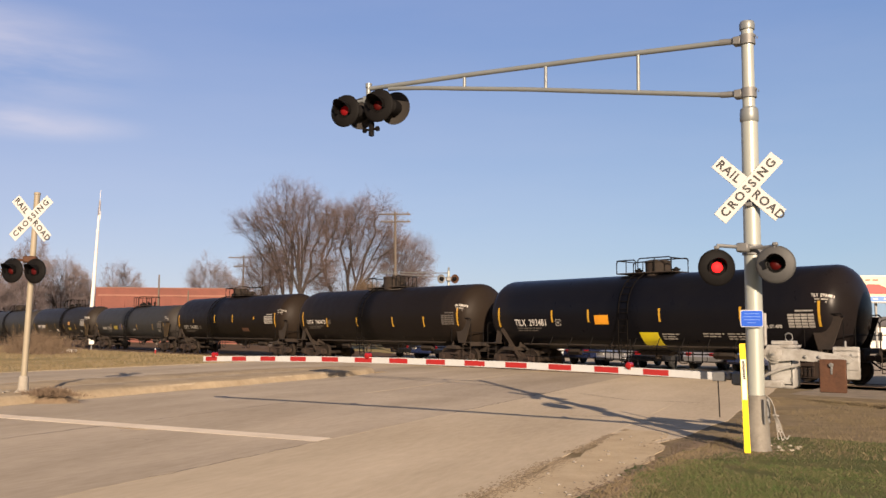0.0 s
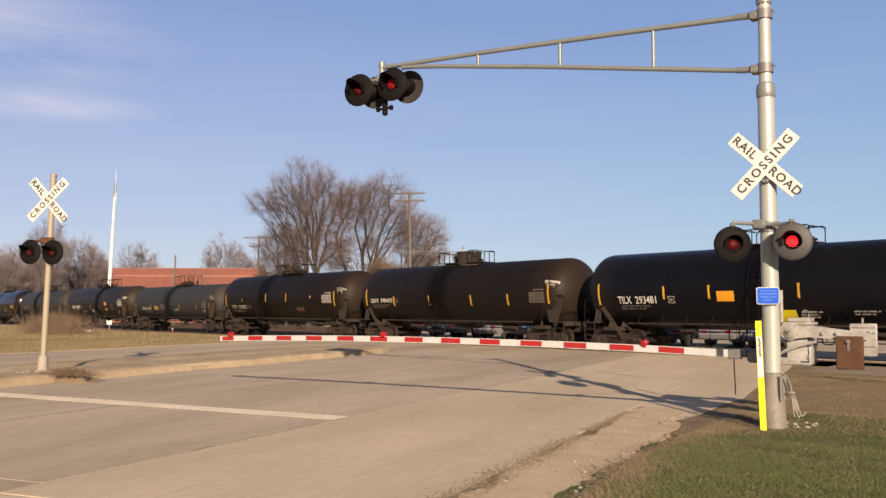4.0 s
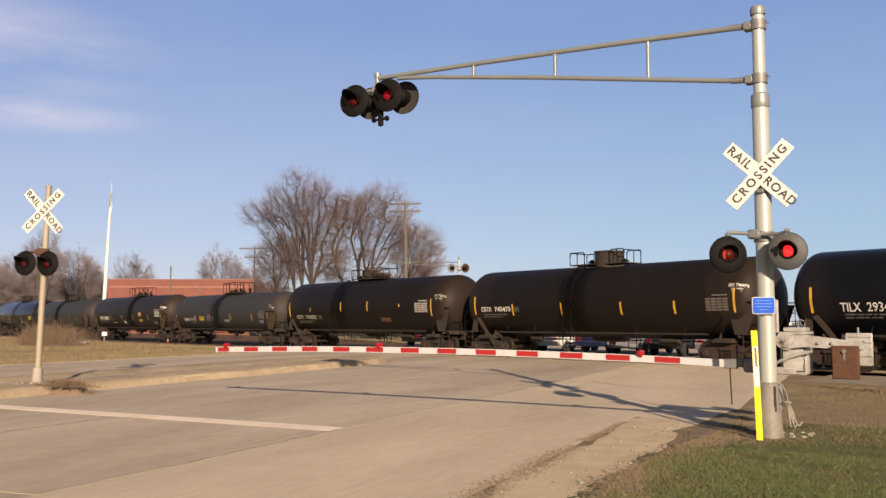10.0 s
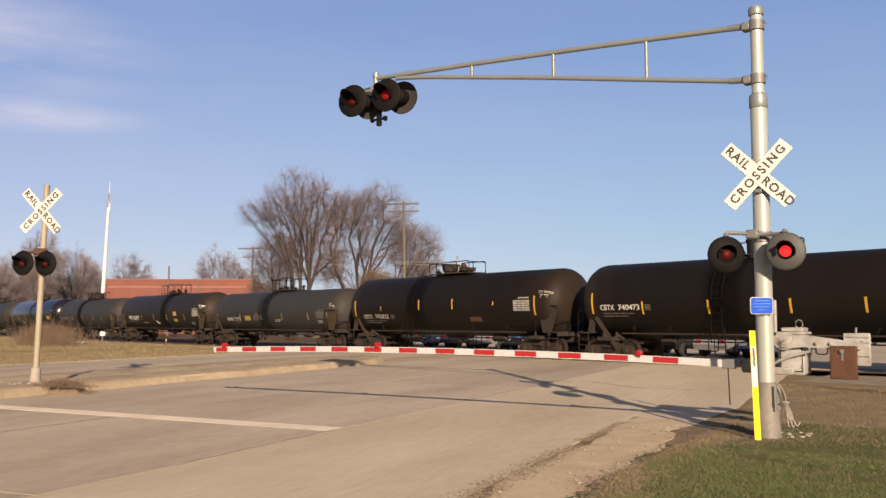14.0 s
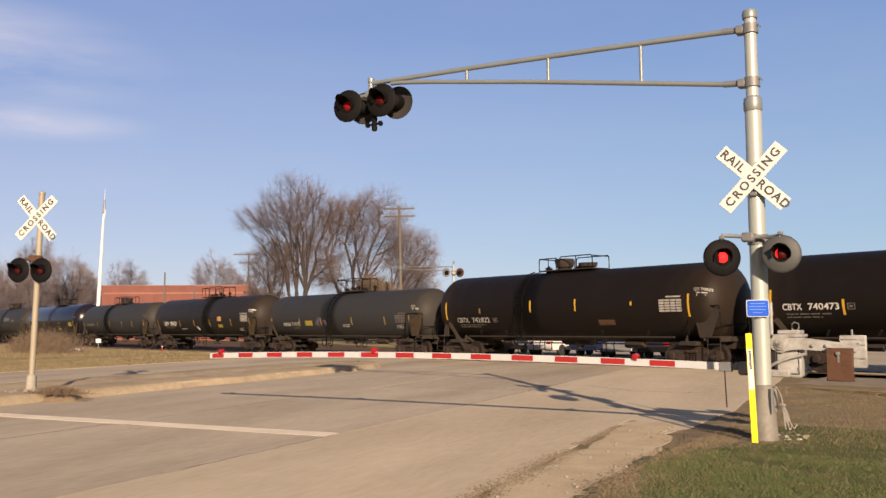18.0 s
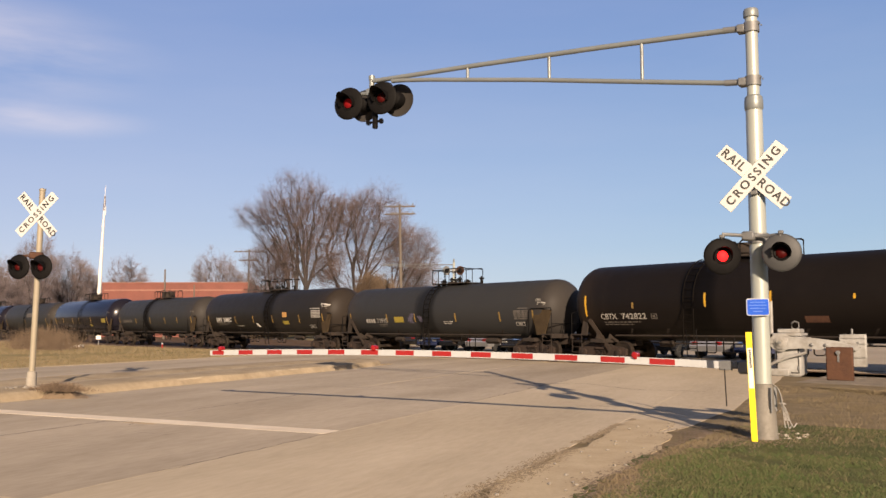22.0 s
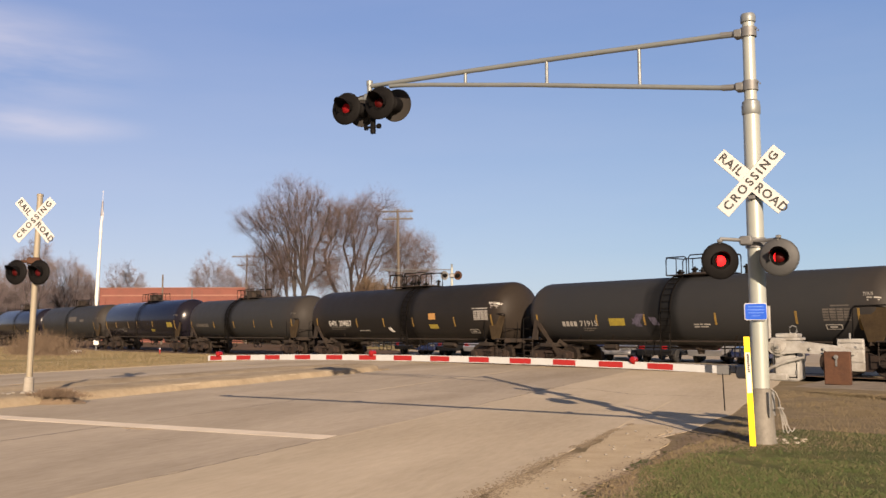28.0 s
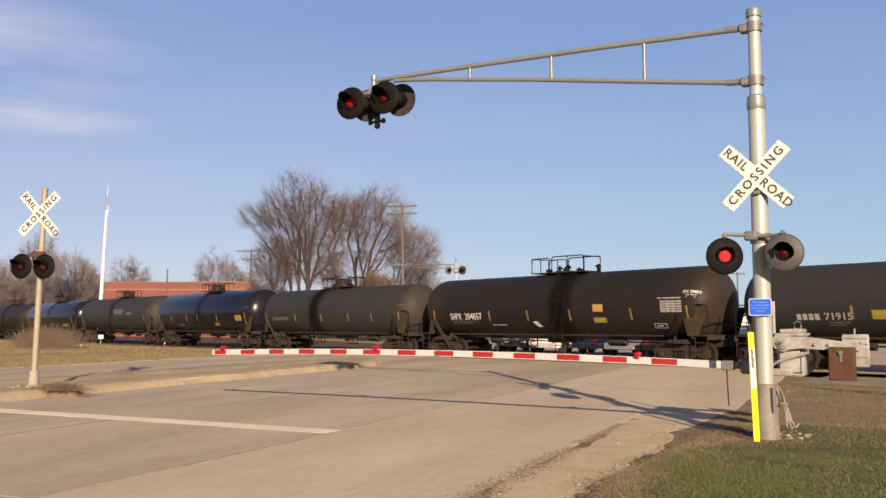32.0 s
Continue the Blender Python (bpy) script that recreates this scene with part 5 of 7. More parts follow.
def signal_light(owner, at, r, face_mat, phase, hood=1.0, lit=RED_GLOW, name="signal_light"):
    """A railway flasher that faces +y: dished background, hood, lens rim, and the turning lit lens."""
    lens = r * 0.42
    prof = [(lens, 0.0), (lens + 0.012, 0.018), (r * 0.9, 0.006), (r, -0.012), (r + 0.004, -0.02), (r, -0.03), (r * 0.88, -0.016), (lens, -0.012)]
    s = Shape().lathe(prof + [prof[0]], "Y", 32)
    s.f = [f for f in s.f if len(f) == 4]
    head = part(name, s, face_mat, owner, at=at)
    part("lamp_housing", Shape().lathe([(lens * 1.12, -0.012), (lens * 1.15, -0.1), (lens * 0.9, -0.2), (lens * 0.5, -0.22), (0.0001, -0.22)][::-1], "Y", 20), BLACK_PAINT, head)
    v = Shape()
    n = 17
    length = 0.26 * hood * r / 0.25
    for k in range(n):
        w = radians(-25 + 230 * k / (n - 1))
        c, sn = math.cos(w), math.sin(w)
        cut = 0.35 + 0.65 * max(0.0, sn)
        for rr, y in ((lens * 1.22, 0.0), (lens * 1.22, length * cut), (lens * 1.16, length * cut), (lens * 1.16, 0.0)):
            v.v.append((rr * c, y, rr * sn))
    for k in range(n - 1):
        b = k * 4
        for i in range(4):
            v.f.append((b + i, b + 4 + i, b + 4 + (i + 1) % 4, b + (i + 1) % 4))
    v.f += [(0, 1, 2, 3), (n * 4 - 1, n * 4 - 2, n * 4 - 3, n * 4 - 4)]
    part("hood", v, BLACK_PAINT, head)
    part("lens_rim", Shape().lathe([(lens * 0.93, 0.004), (lens * 1.03, 0.012), (lens * 1.03, 0.022), (lens * 0.93, 0.026), (lens * 0.93, 0.004)], "Y", 28), BLACK_PAINT, head)
    # a ball lens, one half lit, that turns in its housing
    key = "flasher_lens " + lit.name
    ball = bpy.data.meshes.get(key)
    if ball is None:
        sh = Shape().lathe([(math.sin(math.pi * k / 14) + 1e-5, -math.cos(math.pi * k / 14)) for k in range(15)], "Y", 28)
        ball = sh.mesh(key, RED_DARK)
        ball.materials.append(lit)
        for p in ball.polygons:
            p.material_index = 1 if p.center.y > 0 else 0
    b = part("flasher_lens", ball, RED_DARK, head, at=Matrix.Translation((0, -lens * 0.62, 0)) @ Matrix.Diagonal((lens * 0.96, lens * 0.96, lens * 0.96, 1)))
    FLASHERS.append((b, phase))
    return head


def crossbuck(owner, at, size, tilt_a, tilt_b):
    """Two crossed white boards with black words, facing +y."""
    w = size * 0.187
    for k, (tilt, y) in enumerate(((tilt_a, 0.0), (tilt_b, 0.016))):
        turn = Matrix.Rotation(radians(tilt), 4, "Y")
        b = part("crossbuck_board", Shape().box((size, 0.012, w), chamfer=0.004), SIGN_WHITE, owner, "white board with black words", at=at @ Matrix.Translation((0, y, 0)) @ turn)
        if k == 0:
            for text, x in (("RAIL", size * 0.31), ("ROAD", -size * 0.31)):
                part("board_lettering", lettering(text, w * 0.57, SIGN_BLACK, 1.16, 0.004), SIGN_BLACK, b, at=Matrix.Translation((x, 0.0085, 0)) @ FRONT)
        else:
            part("board_lettering", lettering("CROSSING", w * 0.56, SIGN_BLACK, 1.38, 0.004), SIGN_BLACK, b, at=Matrix.Translation((0, 0.0085, 0)) @ FRONT)


MAST = Vector((4.555, 12.76, 0))
mast = thing("cantilever_signal_mast", Matrix.Translation(MAST) @ Matrix.Rotation(ARM_TURN, 4, "Z"), "silver cantilever railway signal mast with crossbuck and red flashers", "crossing signal")
part("base_sleeve", Shape().lathe([(0.20, -0.1), (0.195, 0.02), (0.18, 0.06), (0.165, 0.40), (0.145, 0.44), (0.136, 0.76), (0.12, 0.77)], "Z", 24), BASE_GREY, mast, "grey steel base sleeve")
for k in range(4):
    w = radians(45 + 90 * k)
    part("gusset", Shape().box((0.09, 0.02, 0.34), (0, 0, 0), chamfer=0.004), GALVANISED, mast, at=Matrix.Rotation(w, 4, "Z") @ Matrix.Translation((0.165, 0, 0.55)))
part("lower_pole", Shape().lathe([(0.118, 0.72), (0.118, 2.4), (0.116, 4.66)], "Z", 28), POLE_PAINT, mast, "white-painted mast tube")
part("collar", Shape().lathe([(0.118, 4.66), (0.130, 4.68), (0.130, 4.80), (0.124, 4.82), (0.124, 4.85), (0.09, 4.88)], "Z", 28), POLE_METAL, mast)
part("upper_pole", Shape().lathe([(0.088, 4.84), (0.086, 6.06)], "Z", 24), POLE_PAINT, mast)
part("pole_cap", Shape().lathe([(0.104, 6.03), (0.108, 6.05), (0.108, 6.12), (0.095, 6.15), (0.03, 6.16), (0.0001, 6.16)], "Z", 24), POLE_METAL, mast)
for z in (5.09, 5.88):
    c = Shape().lathe([(0.098, z - 0.07), (0.112, z - 0.07), (0.112, z + 0.07), (0.098, z + 0.07)], "Z", 24)
    c.box((0.12, 0.16, 0.12), (0.14, 0, z), chamfer=0.015)
    for dy in (-0.05, 0.05):
        c.tube((-0.12, dy, z + 0.03), (-0.135, dy, z + 0.03), 0.014, n=6)
    part("clamp", c, GALVANISED, mast)
TIP = 6.9
part("upper_chord", Shape().path([(0.1, 0, 5.88), (0.45, 0, 5.905), (2.3, 0, 5.99), (4.6, 0, 6.075), (TIP, 0, 6.14)], 0.042, 12), POLE_METAL, mast)
part("lower_chord", Shape().path([(0.1, 0, 5.09), (0.45, 0, 5.13), (2.3, 0, 5.44), (3.6, 0, 5.66), (4.9, 0, 5.86), (5.6, 0, 5.97), (6.2, 0, 6.05), (6.45, 0, 6.07)], 0.038, 12), POLE_METAL, mast)
for x, z0, z1 in ((1.66, 5.33, 5.96), (3.25, 5.6, 6.03), (4.82, 5.85, 6.085)):
    part("brace", Shape().tube((x, 0, z0), (x, 0, z1), 0.028, n=10), POLE_METAL, mast)
for z in (5.1, 5.89):
    part("chord_sleeve", Shape().tube((0.16, 0, z), (0.4, 0, z + 0.02), 0.046, n=12), GALVANISED, mast)
# cluster at the tip: post, cross arm, drop bracket
part("tip_post", Shape().lathe([(0.05, 5.72), (0.05, 6.16), (0.062, 6.16), (0.062, 6.24), (0.0001, 6.25)], "Z", 14, (TIP + 0.02, 0, 0)), POLE_METAL, mast)
part("lamp_cross_arm", Shape().tube((TIP - 0.45, 0.02, 5.93), (TIP + 0.5, -0.02, 5.93), 0.035, n=10).box((0.2, 0.14, 0.14), (TIP + 0.02, 0, 5.93), chamfer=0.02), POLE_METAL, mast)
part("drop_bracket", Shape().box((0.10, 0.08, 0.52), (TIP - 0.06, 0, 5.52), chamfer=0.02).tube((TIP - 0.2, 0, 5.36), (TIP + 0.1, 0, 5.36), 0.022).lathe([(0.05, -0.02), (0.05, 0.02)], "X", 12, (TIP - 0.2, 0, 5.36)).lathe([(0.05, -0.02), (0.05, 0.02)], "X", 12, (TIP + 0.1, 0, 5.36)).lathe([(0.0001, 5.22), (0.05, 5.24), (0.055, 5.3), (0.03, 5.33)], "Z", 12, (TIP - 0.06, 0, 0)), BLACK_PAINT, mast)


def in_mast(world_offset):
    """A direction or offset of the world in the mast's own axes."""
    return Matrix.Rotation(-ARM_TURN, 3, "Z") @ Vector(world_offset)


def rounded_plate(w, h, r, y0, y1):
    """An upright plate with rounded corners."""
    pts = []
    for cx, cz, a0 in ((w / 2 - r, h / 2 - r, 0), (-w / 2 + r, h / 2 - r, 90), (-w / 2 + r, -h / 2 + r, 180), (w / 2 - r, -h / 2 + r, 270)):
        pts += [(cx + r * math.cos(radians(a0 + 22.5 * k)), cz + r * math.sin(radians(a0 + 22.5 * k))) for k in range(5)]
    return Shape().plate(pts, y0, y1)


face = in_mast((-0.42, -0.9, 0))
back = -face
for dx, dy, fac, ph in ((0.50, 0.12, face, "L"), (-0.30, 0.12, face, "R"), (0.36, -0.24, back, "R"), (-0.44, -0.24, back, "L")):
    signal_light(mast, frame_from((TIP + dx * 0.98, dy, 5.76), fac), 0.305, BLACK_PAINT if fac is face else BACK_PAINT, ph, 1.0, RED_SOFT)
crossbuck(mast, frame_from(Vector((0, 0, 3.69)) + in_mast((-0.095, -0.16, -0.015)), in_mast((-0.30, -0.95, 0))), 1.165, -43.5, 47.5)
for z in (3.69, 3.45):
    part("sign_bracket", Shape().box((0.1, 0.14, 0.06), (0, 0.10, z), chamfer=0.01), GALVANISED, mast)
la, ra = in_mast((-0.55, -0.12, 2.55)), in_mast((0.135, -0.50, 2.57))
part("light_arm", Shape().path([la + Vector((0, 0, 0.31)), in_mast((-0.14, -0.17, 2.83)), in_mast((0.05, -0.28, 2.82)), ra + Vector((0, 0, 0.25))], 0.026, 8).box((0.17, 0.13, 0.13), in_mast((-0.19, -0.16, 2.83)), chamfer=0.02).lathe([(0.128, 2.74), (0.142, 2.74), (0.142, 2.88), (0.128, 2.88)], "Z", 24), GALVANISED, mast)
for p in (la, ra):
    part("lamp_hanger", Shape().tube(p + Vector((0, 0, 0.29)), p + in_mast((0, 0.08, 0.1)), 0.018, n=8).box((0.07, 0.06, 0.05), p + Vector((0, 0, 0.28)), chamfer=0.012), GALVANISED, mast)
signal_light(mast, frame_from(la, in_mast((-0.05, -1, 0))), 0.258, BLACK_PAINT, "L", 0.55)
signal_light(mast, frame_from(ra, in_mast((-0.42, -0.9, 0))), 0.258, SUNLIT_PAINT, "R", 0.9)
blue = part("blue_sign", rounded_plate(0.305, 0.238, 0.03, -0.006, 0.006), SIGN_WHITE, mast, "small blue emergency notice sign", at=frame_from(in_mast((-0.09, -0.155, 1.835)), in_mast((-0.2, -1, 0))))
part("sign_face", rounded_plate(0.285, 0.218, 0.024, 0.004, 0.010), SIGN_BLUE, blue)
for k, w in enumerate((0.2, 0.23, 0.21, 0.12)):
    part("sign_line", Shape().box((w, 0.004, 0.007), (0, 0.0115, 0.068 - k * 0.042)), SIGN_LINE, blue)


def hanging(points):
    """A smooth curve through a few points."""
    p = [points[0]] + list(points) + [points[-1]]
    out = []
    for k in range(1, len(p) - 2):
        for i in range(5):
            u = i / 5
            out.append(0.5 * (2 * p[k] + (p[k + 1] - p[k - 1]) * u + (2 * p[k - 1] - 5 * p[k] + 4 * p[k + 1] - p[k + 2]) * u * u + (3 * p[k] - p[k - 1] - 3 * p[k + 1] + p[k + 2]) * u ** 3))
    return out + [points[-1]]


for k in range(5):
    d = (k - 2) * 0.016
    line = [(0.10, -0.07, 0.77), (0.16, -0.08, 0.72), (0.205, -0.09, 0.62), (0.22 + d * 0.2, -0.10, 0.50), (0.255 + d * 0.6, -0.11, 0.40), (0.28 + d, -0.12, 0.26), (0.31 + d * 1.6, -0.12, 0.16 + abs(d) * 0.6), (0.34 + d * 2, -0.11, 0.20 + d)]
    part("cable", Shape().path(hanging([in_mast((x, y - d * 0.6, z)) for x, y, z in line[:6 if k % 2 else 8]]), 0.0065, 6), CABLE, mast, "pale grey cable bundle")
part("cable_tie", Shape().path([in_mast((0.19, -0.10, 0.50)), in_mast((0.23, -0.125, 0.505)), in_mast((0.27, -0.10, 0.49))], 0.012, 6), CABLE, mast)

# ---- gate with its arm down ----
GATE = Vector((4.79, 13.16, 0))
gate = thing("crossing_gate", Matrix.Translation(GATE) @ Matrix.Rotation(ARM_TURN, 4, "Z"), "white crossing gate mechanism, red and white arm lowered", "crossing gate")
P = 0.8128
ARM_Z = 0.99


def arm_z(x):
    """The arm bows up a little in the middle."""
    k = x / P - 2.2
    return 0.985 + 0.106 * (1 - ((k - 5.8) / 7.6) ** 2)


def arm_piece(x0, x1, thick, high):
    s = Shape()
    n = max(2, int((x1 - x0) / 0.8) + 1)
    for k in range(n):
        x = x0 + (x1 - x0) * k / (n - 1)
        for y, z in ((-thick / 2, -high / 2), (thick / 2, -high / 2), (thick / 2, high / 2), (-thick / 2, high / 2)):
            s.v.append((x, y, arm_z(x) + z))
    for k in range(n - 1):
        s.f += [(k * 4 + i, k * 4 + (i + 1) % 4, k * 4 + 4 + (i + 1) % 4, k * 4 + 4 + i) for i in range(4)]
    s.f = [tuple(reversed(f)) for f in s.f] + [(0, 1, 2, 3), (n * 4 - 1, n * 4 - 2, n * 4 - 3, n * 4 - 4)]
    return s


arm = part("gate_arm", arm_piece(0.69, 14.25 * P, 0.03, 0.110), ARM_WHITE, gate, "long white arm with red stripes", smooth=0)
for k in range(13):
    x1 = (k + 2.2) * P
    part("red_stripe", arm_piece(x1 - P * (0.5 if k < 12 else 0.46), x1 - (0 if k < 12 else P * 0.04), 0.036, 0.088), ARM_RED, arm, smooth=0)
part("arm_bracket", Shape().box((0.20, 0.05, 0.14), (0.615, 0, ARM_Z), chamfer=0.01).box((0.10, 0.07, 0.09), (0.47, 0, ARM_Z), chamfer=0.02).tube((0.45, -0.06, ARM_Z + 0.05), (0.45, 0.06, ARM_Z + 0.05), 0.02, n=8), GALVANISED, gate)
part("arm_adapter", Shape().box((0.36, 0.12, 0.2), (0.25, 0, ARM_Z - 0.02), chamfer=0.03), GALVANISED, gate)
for k in (11.65, 6.62, 0.28):
    x = (k + 2.2) * P
    lamp = part("arm_lamp", Shape().lathe([(0.042, -0.06), (0.05, -0.055), (0.05, 0.055), (0.042, 0.06)], "Y", 16, (x, 0, arm_z(x) + 0.085)).box((0.05, 0.05, 0.06), (x, 0, arm_z(x) + 0.05)), LAMP_RED, gate, "small red lamp on the arm")
part("prop_rod", Shape().tube((0.63, 0.02, ARM_Z - 0.06), (0.59, 0.10, 0.40), 0.009, n=6), BLACK_PAINT, gate)
part("housing", Shape().box((0.36, 0.42, 0.58), (-0.31, -0.02, 1.15), chamfer=0.03), GATE_WHITE, gate, "white cast gate housing")
part("housing_door", Shape().box((0.28, 0.02, 0.46), (-0.31, 0.20, 1.15), chamfer=0.008), GATE_WHITE, gate)
part("door_seal", Shape().box((0.305, 0.012, 0.485), (-0.31, 0.193, 1.15)), BLACK_PAINT, gate)
for z in (0.98, 1.15, 1.32):
    part("door_latch", Shape().box((0.03, 0.03, 0.06), (-0.455, 0.205, z), chamfer=0.006), GALVANISED, gate)
part("housing_lid", Shape().box((0.39, 0.45, 0.04), (-0.31, -0.02, 1.45), chamfer=0.006).box((0.30, 0.34, 0.06), (-0.32, -0.02, 1.50), chamfer=0.012), GATE_WHITE, gate)
part("lifting_eye", Shape().path([(-0.40, 0, 1.51), (-0.44, 0, 1.56), (-0.43, 0, 1.62), (-0.38, 0, 1.64), (-0.34, 0, 1.61), (-0.34, 0, 1.55), (-0.37, 0, 1.52)], 0.011, 6), GALVANISED, gate)
hub = part("pivot_hub", Shape().lathe([(0.13, 0.20), (0.13, 0.27), (0.09, 0.28), (0.09, 0.31), (0.05, 0.32), (0.05, 0.34), (0.0001, 0.345)], "Y", 20, (-0.24, 0, 1.34)), GATE_WHITE, gate)
part("hub_bolt", Shape().lathe([(0.022, 0.34), (0.022, 0.365), (0.0001, 0.366)], "Y", 8, (-0.24, 0, 1.34)), GALVANISED, hub)
for y, mat in ((0.27, GATE_WHITE), (-0.30, GATE_WHITE)):
    a = Shape().plate([(-0.14, 1.25), (-0.06, 1.34), (-0.14, 1.44), (-0.34, 1.43), (-0.62, 1.39), (-1.14, 1.32), (-1.19, 1.27), (-1.14, 1.22), (-0.5, 1.26), (-0.32, 1.24)], y - 0.02, y + 0.02)
    cw_arm = part("counterweight_arm", a, mat, gate)
    for x in (-0.66, -0.84):
        part("bolt", Shape().lathe([(0.024, 0.0), (0.024, 0.02), (0.012, 0.03), (0.0001, 0.031)], "Y", 8, (x, y + 0.02, 1.31)), GALVANISED, cw_arm)
part("arm_strut", Shape().path([(-0.02, 0.25, 0.98), (-0.15, 0.26, 1.06), (-0.35, 0.27, 1.14), (-0.58, 0.27, 1.2)], 0.022, 8), GATE_WHITE, gate)
part("counterweight", Shape().box((0.34, 0.09, 0.45), (-1.02, 0.345, 1.06), chamfer=0.012), RUST, gate, "rust-brown counterweight plate")
part("weight_slot", Shape().box((0.028, 0.012, 0.13), (-1.01, 0.394, 1.15), chamfer=0.004).lathe([(0.03, 0.39), (0.03, 0.42), (0.0001, 0.425)], "Y", 8, (-1.01, 0, 1.21)), GALVANISED, gate)
for k in range(3):
    part("counterweight", Shape().box((0.34, 0.03, 0.46), (-1.08, -0.345 - k * 0.055, 1.22), chamfer=0.01).box((0.345, 0.034, 0.03), (-1.08, -0.347 - k * 0.055, 1.39), chamfer=0.005).box((0.345, 0.034, 0.03), (-1.08, -0.347 - k * 0.055, 1.31), chamfer=0.005).box((0.345, 0.034, 0.03), (-1.08, -0.347 - k * 0.055, 1.12), chamfer=0.005), GATE_WHITE, gate, "white counterweight plate")
part("weight_bolt", Shape().tube((-1.07, -0.4, 1.40), (-1.07, -0.4, 1.53), 0.016, n=8), GALVANISED, gate)
for x in (-0.97, -1.15):
    part("weight_stud", Shape().tube((x, -0.32, 1.33), (x, -0.50, 1.33), 0.018, n=8), GALVANISED, gate)
part("weight_slot", Shape().box((0.04, 0.012, 0.22), (-1.06, -0.325, 1.22), chamfer=0.004), BLACK_PAINT, gate)
for z in (0.92, 1.36):
    part("mast_bracket", Shape().box((0.5, 0.16, 0.1), (-0.1, 0.22, z), chamfer=0.015), GATE_WHITE, gate)
part("conduit", Shape().tube((-0.03, -0.12, 1.45), (-0.03, -0.12, 1.93), 0.026, n=10), GATE_WHITE, gate)

marker = thing("utility_marker", Matrix.Translation((4.30, 12.42, 0)) @ Matrix.Rotation(radians(-16), 4, "Z") @ Matrix.Rotation(radians(-1.5), 4, "Y"), "flat yellow plastic utility marker post with a pale top", "marker post")
part("post", Shape().plate([(-0.04, 0.0), (0.04, 0.0), (0.04, 1.49), (-0.04, 1.49)], -0.008, 0.008), YELLOW, marker)
part("label_band", Shape().box((0.066, 0.004, 0.55), (0, -0.0105, 1.0), chamfer=0.001), WHITE_PLASTIC, marker)
for k in range(9):
    part("label_line", Shape().box((0.03, 0.003, 0.022), (0.003 * (k % 3), -0.0135, 1.24 - k * 0.028)), SIGN_BLACK, marker)

# ---- second mast, on the median island ----
mast2 = thing("crossing_signal_mast", Matrix.Translation((-9.34, 21.0, 0.15)) @ Matrix.Rotation(radians(1.4), 4, "Y"), "weathered tan signal mast with crossbuck on the island", "crossing signal")
part("foundation", Shape().lathe([(0.17, -0.05), (0.165, 0.06), (0.12, 0.10), (0.105, 0.40), (0.08, 0.42)], "Z", 16), FOUNDATION, mast2)
part("pole", Shape().lathe([(0.068, 0.4), (0.066, 4.62)], "Z", 18), TAN_POLE, mast2)
part("pole_cap", Shape().lathe([(0.074, 4.60), (0.074, 4.65), (0.0001, 4.67)], "Z", 18), TAN_POLE, mast2)
crossbuck(mast2, frame_from((-0.04, -0.12, 4.03), (-0.12, -1, 0)), 1.26, -47, 47)
part("light_arm", Shape().path([(-0.40, -0.1, 3.06), (-0.1, -0.1, 3.06), (0.2, -0.16, 3.06)], 0.03, 8).box((0.3, 0.16, 0.16), (-0.02, -0.08, 3.08), chamfer=0.03), RUST, mast2, "rusty lamp arm")
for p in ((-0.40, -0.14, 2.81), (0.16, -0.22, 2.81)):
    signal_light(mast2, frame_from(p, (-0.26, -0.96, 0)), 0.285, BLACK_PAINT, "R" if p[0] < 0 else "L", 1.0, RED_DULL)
# earth heap and stones at its foot
heap = Shape()
r = random.Random(8)
ring, rows_ = 18, 5
for j in range(rows_):
    for i in range(ring):
        w = 2 * math.pi * i / ring
        q = 1 - j / (rows_ - 1)
        heap.v.append((0.62 * q * math.cos(w) * r.uniform(0.75, 1.2) + 0.0, 0.36 * q * math.sin(w) * r.uniform(0.75, 1.2), 0.13 * (1 - q * q) + r.uniform(-0.03, 0.04) * (1 if j else 0) - 0.02))
heap.f = [(j * ring + i, j * ring + (i + 1) % ring, (j + 1) * ring + (i + 1) % ring, (j + 1) * ring + i) for j in range(rows_ - 1) for i in range(ring)]
tagged(part("earth_heap", heap, EARTH_BROWN, at=Matrix.Translation((-8.45, 20.5, 0.02))), "low heap of brown earth at the mast's foot", "earth", kind="structure")


weeds = Shape()
for k in range(900):
    a, b = r.gauss(0, 0.38), r.gauss(0, 0.16)
    h = r.uniform(0.4, 1.0) * 0.2 * math.exp(-(a / 0.6) ** 2)
    weeds.tube((a, b, -0.02), (a + r.gauss(0, 0.08), b + r.gauss(0, 0.06), h), 0.006, 0.002, 3, caps=False)
tagged(part("dead_weeds", weeds, BRUSH, at=Matrix.Translation((-8.5, 20.5, 0.18)) @ Matrix.Rotation(radians(-20), 4, "Z"), smooth=0), "tuft of dead brown weeds on the island", "weeds", kind="stuff")
for k in range(9):
    size = r.uniform(0.05, 0.14)
    rubble = Shape().lathe([(0.0001, -0.5), (0.45, -0.3), (0.55, 0.05), (0.35, 0.35), (0.0001, 0.45)], "Z", 6)
    rubble.v = [(x * r.uniform(0.7, 1.25), y * r.uniform(0.7, 1.25), z) for x, y, z in rubble.v]
    tagged(part("rubble", rubble, FOUNDATION, at=Matrix.Translation((-9.34 + r.uniform(-0.5, 0.85), 20.8 + r.uniform(-0.25, 0.2), 0.205)) @ Matrix.Rotation(r.uniform(0, 6), 4, "Z") @ Matrix.Diagonal((size, size, size * 0.6, 1)), smooth=0), "broken piece of pale concrete on the island", "rubble", "rubble on the island")


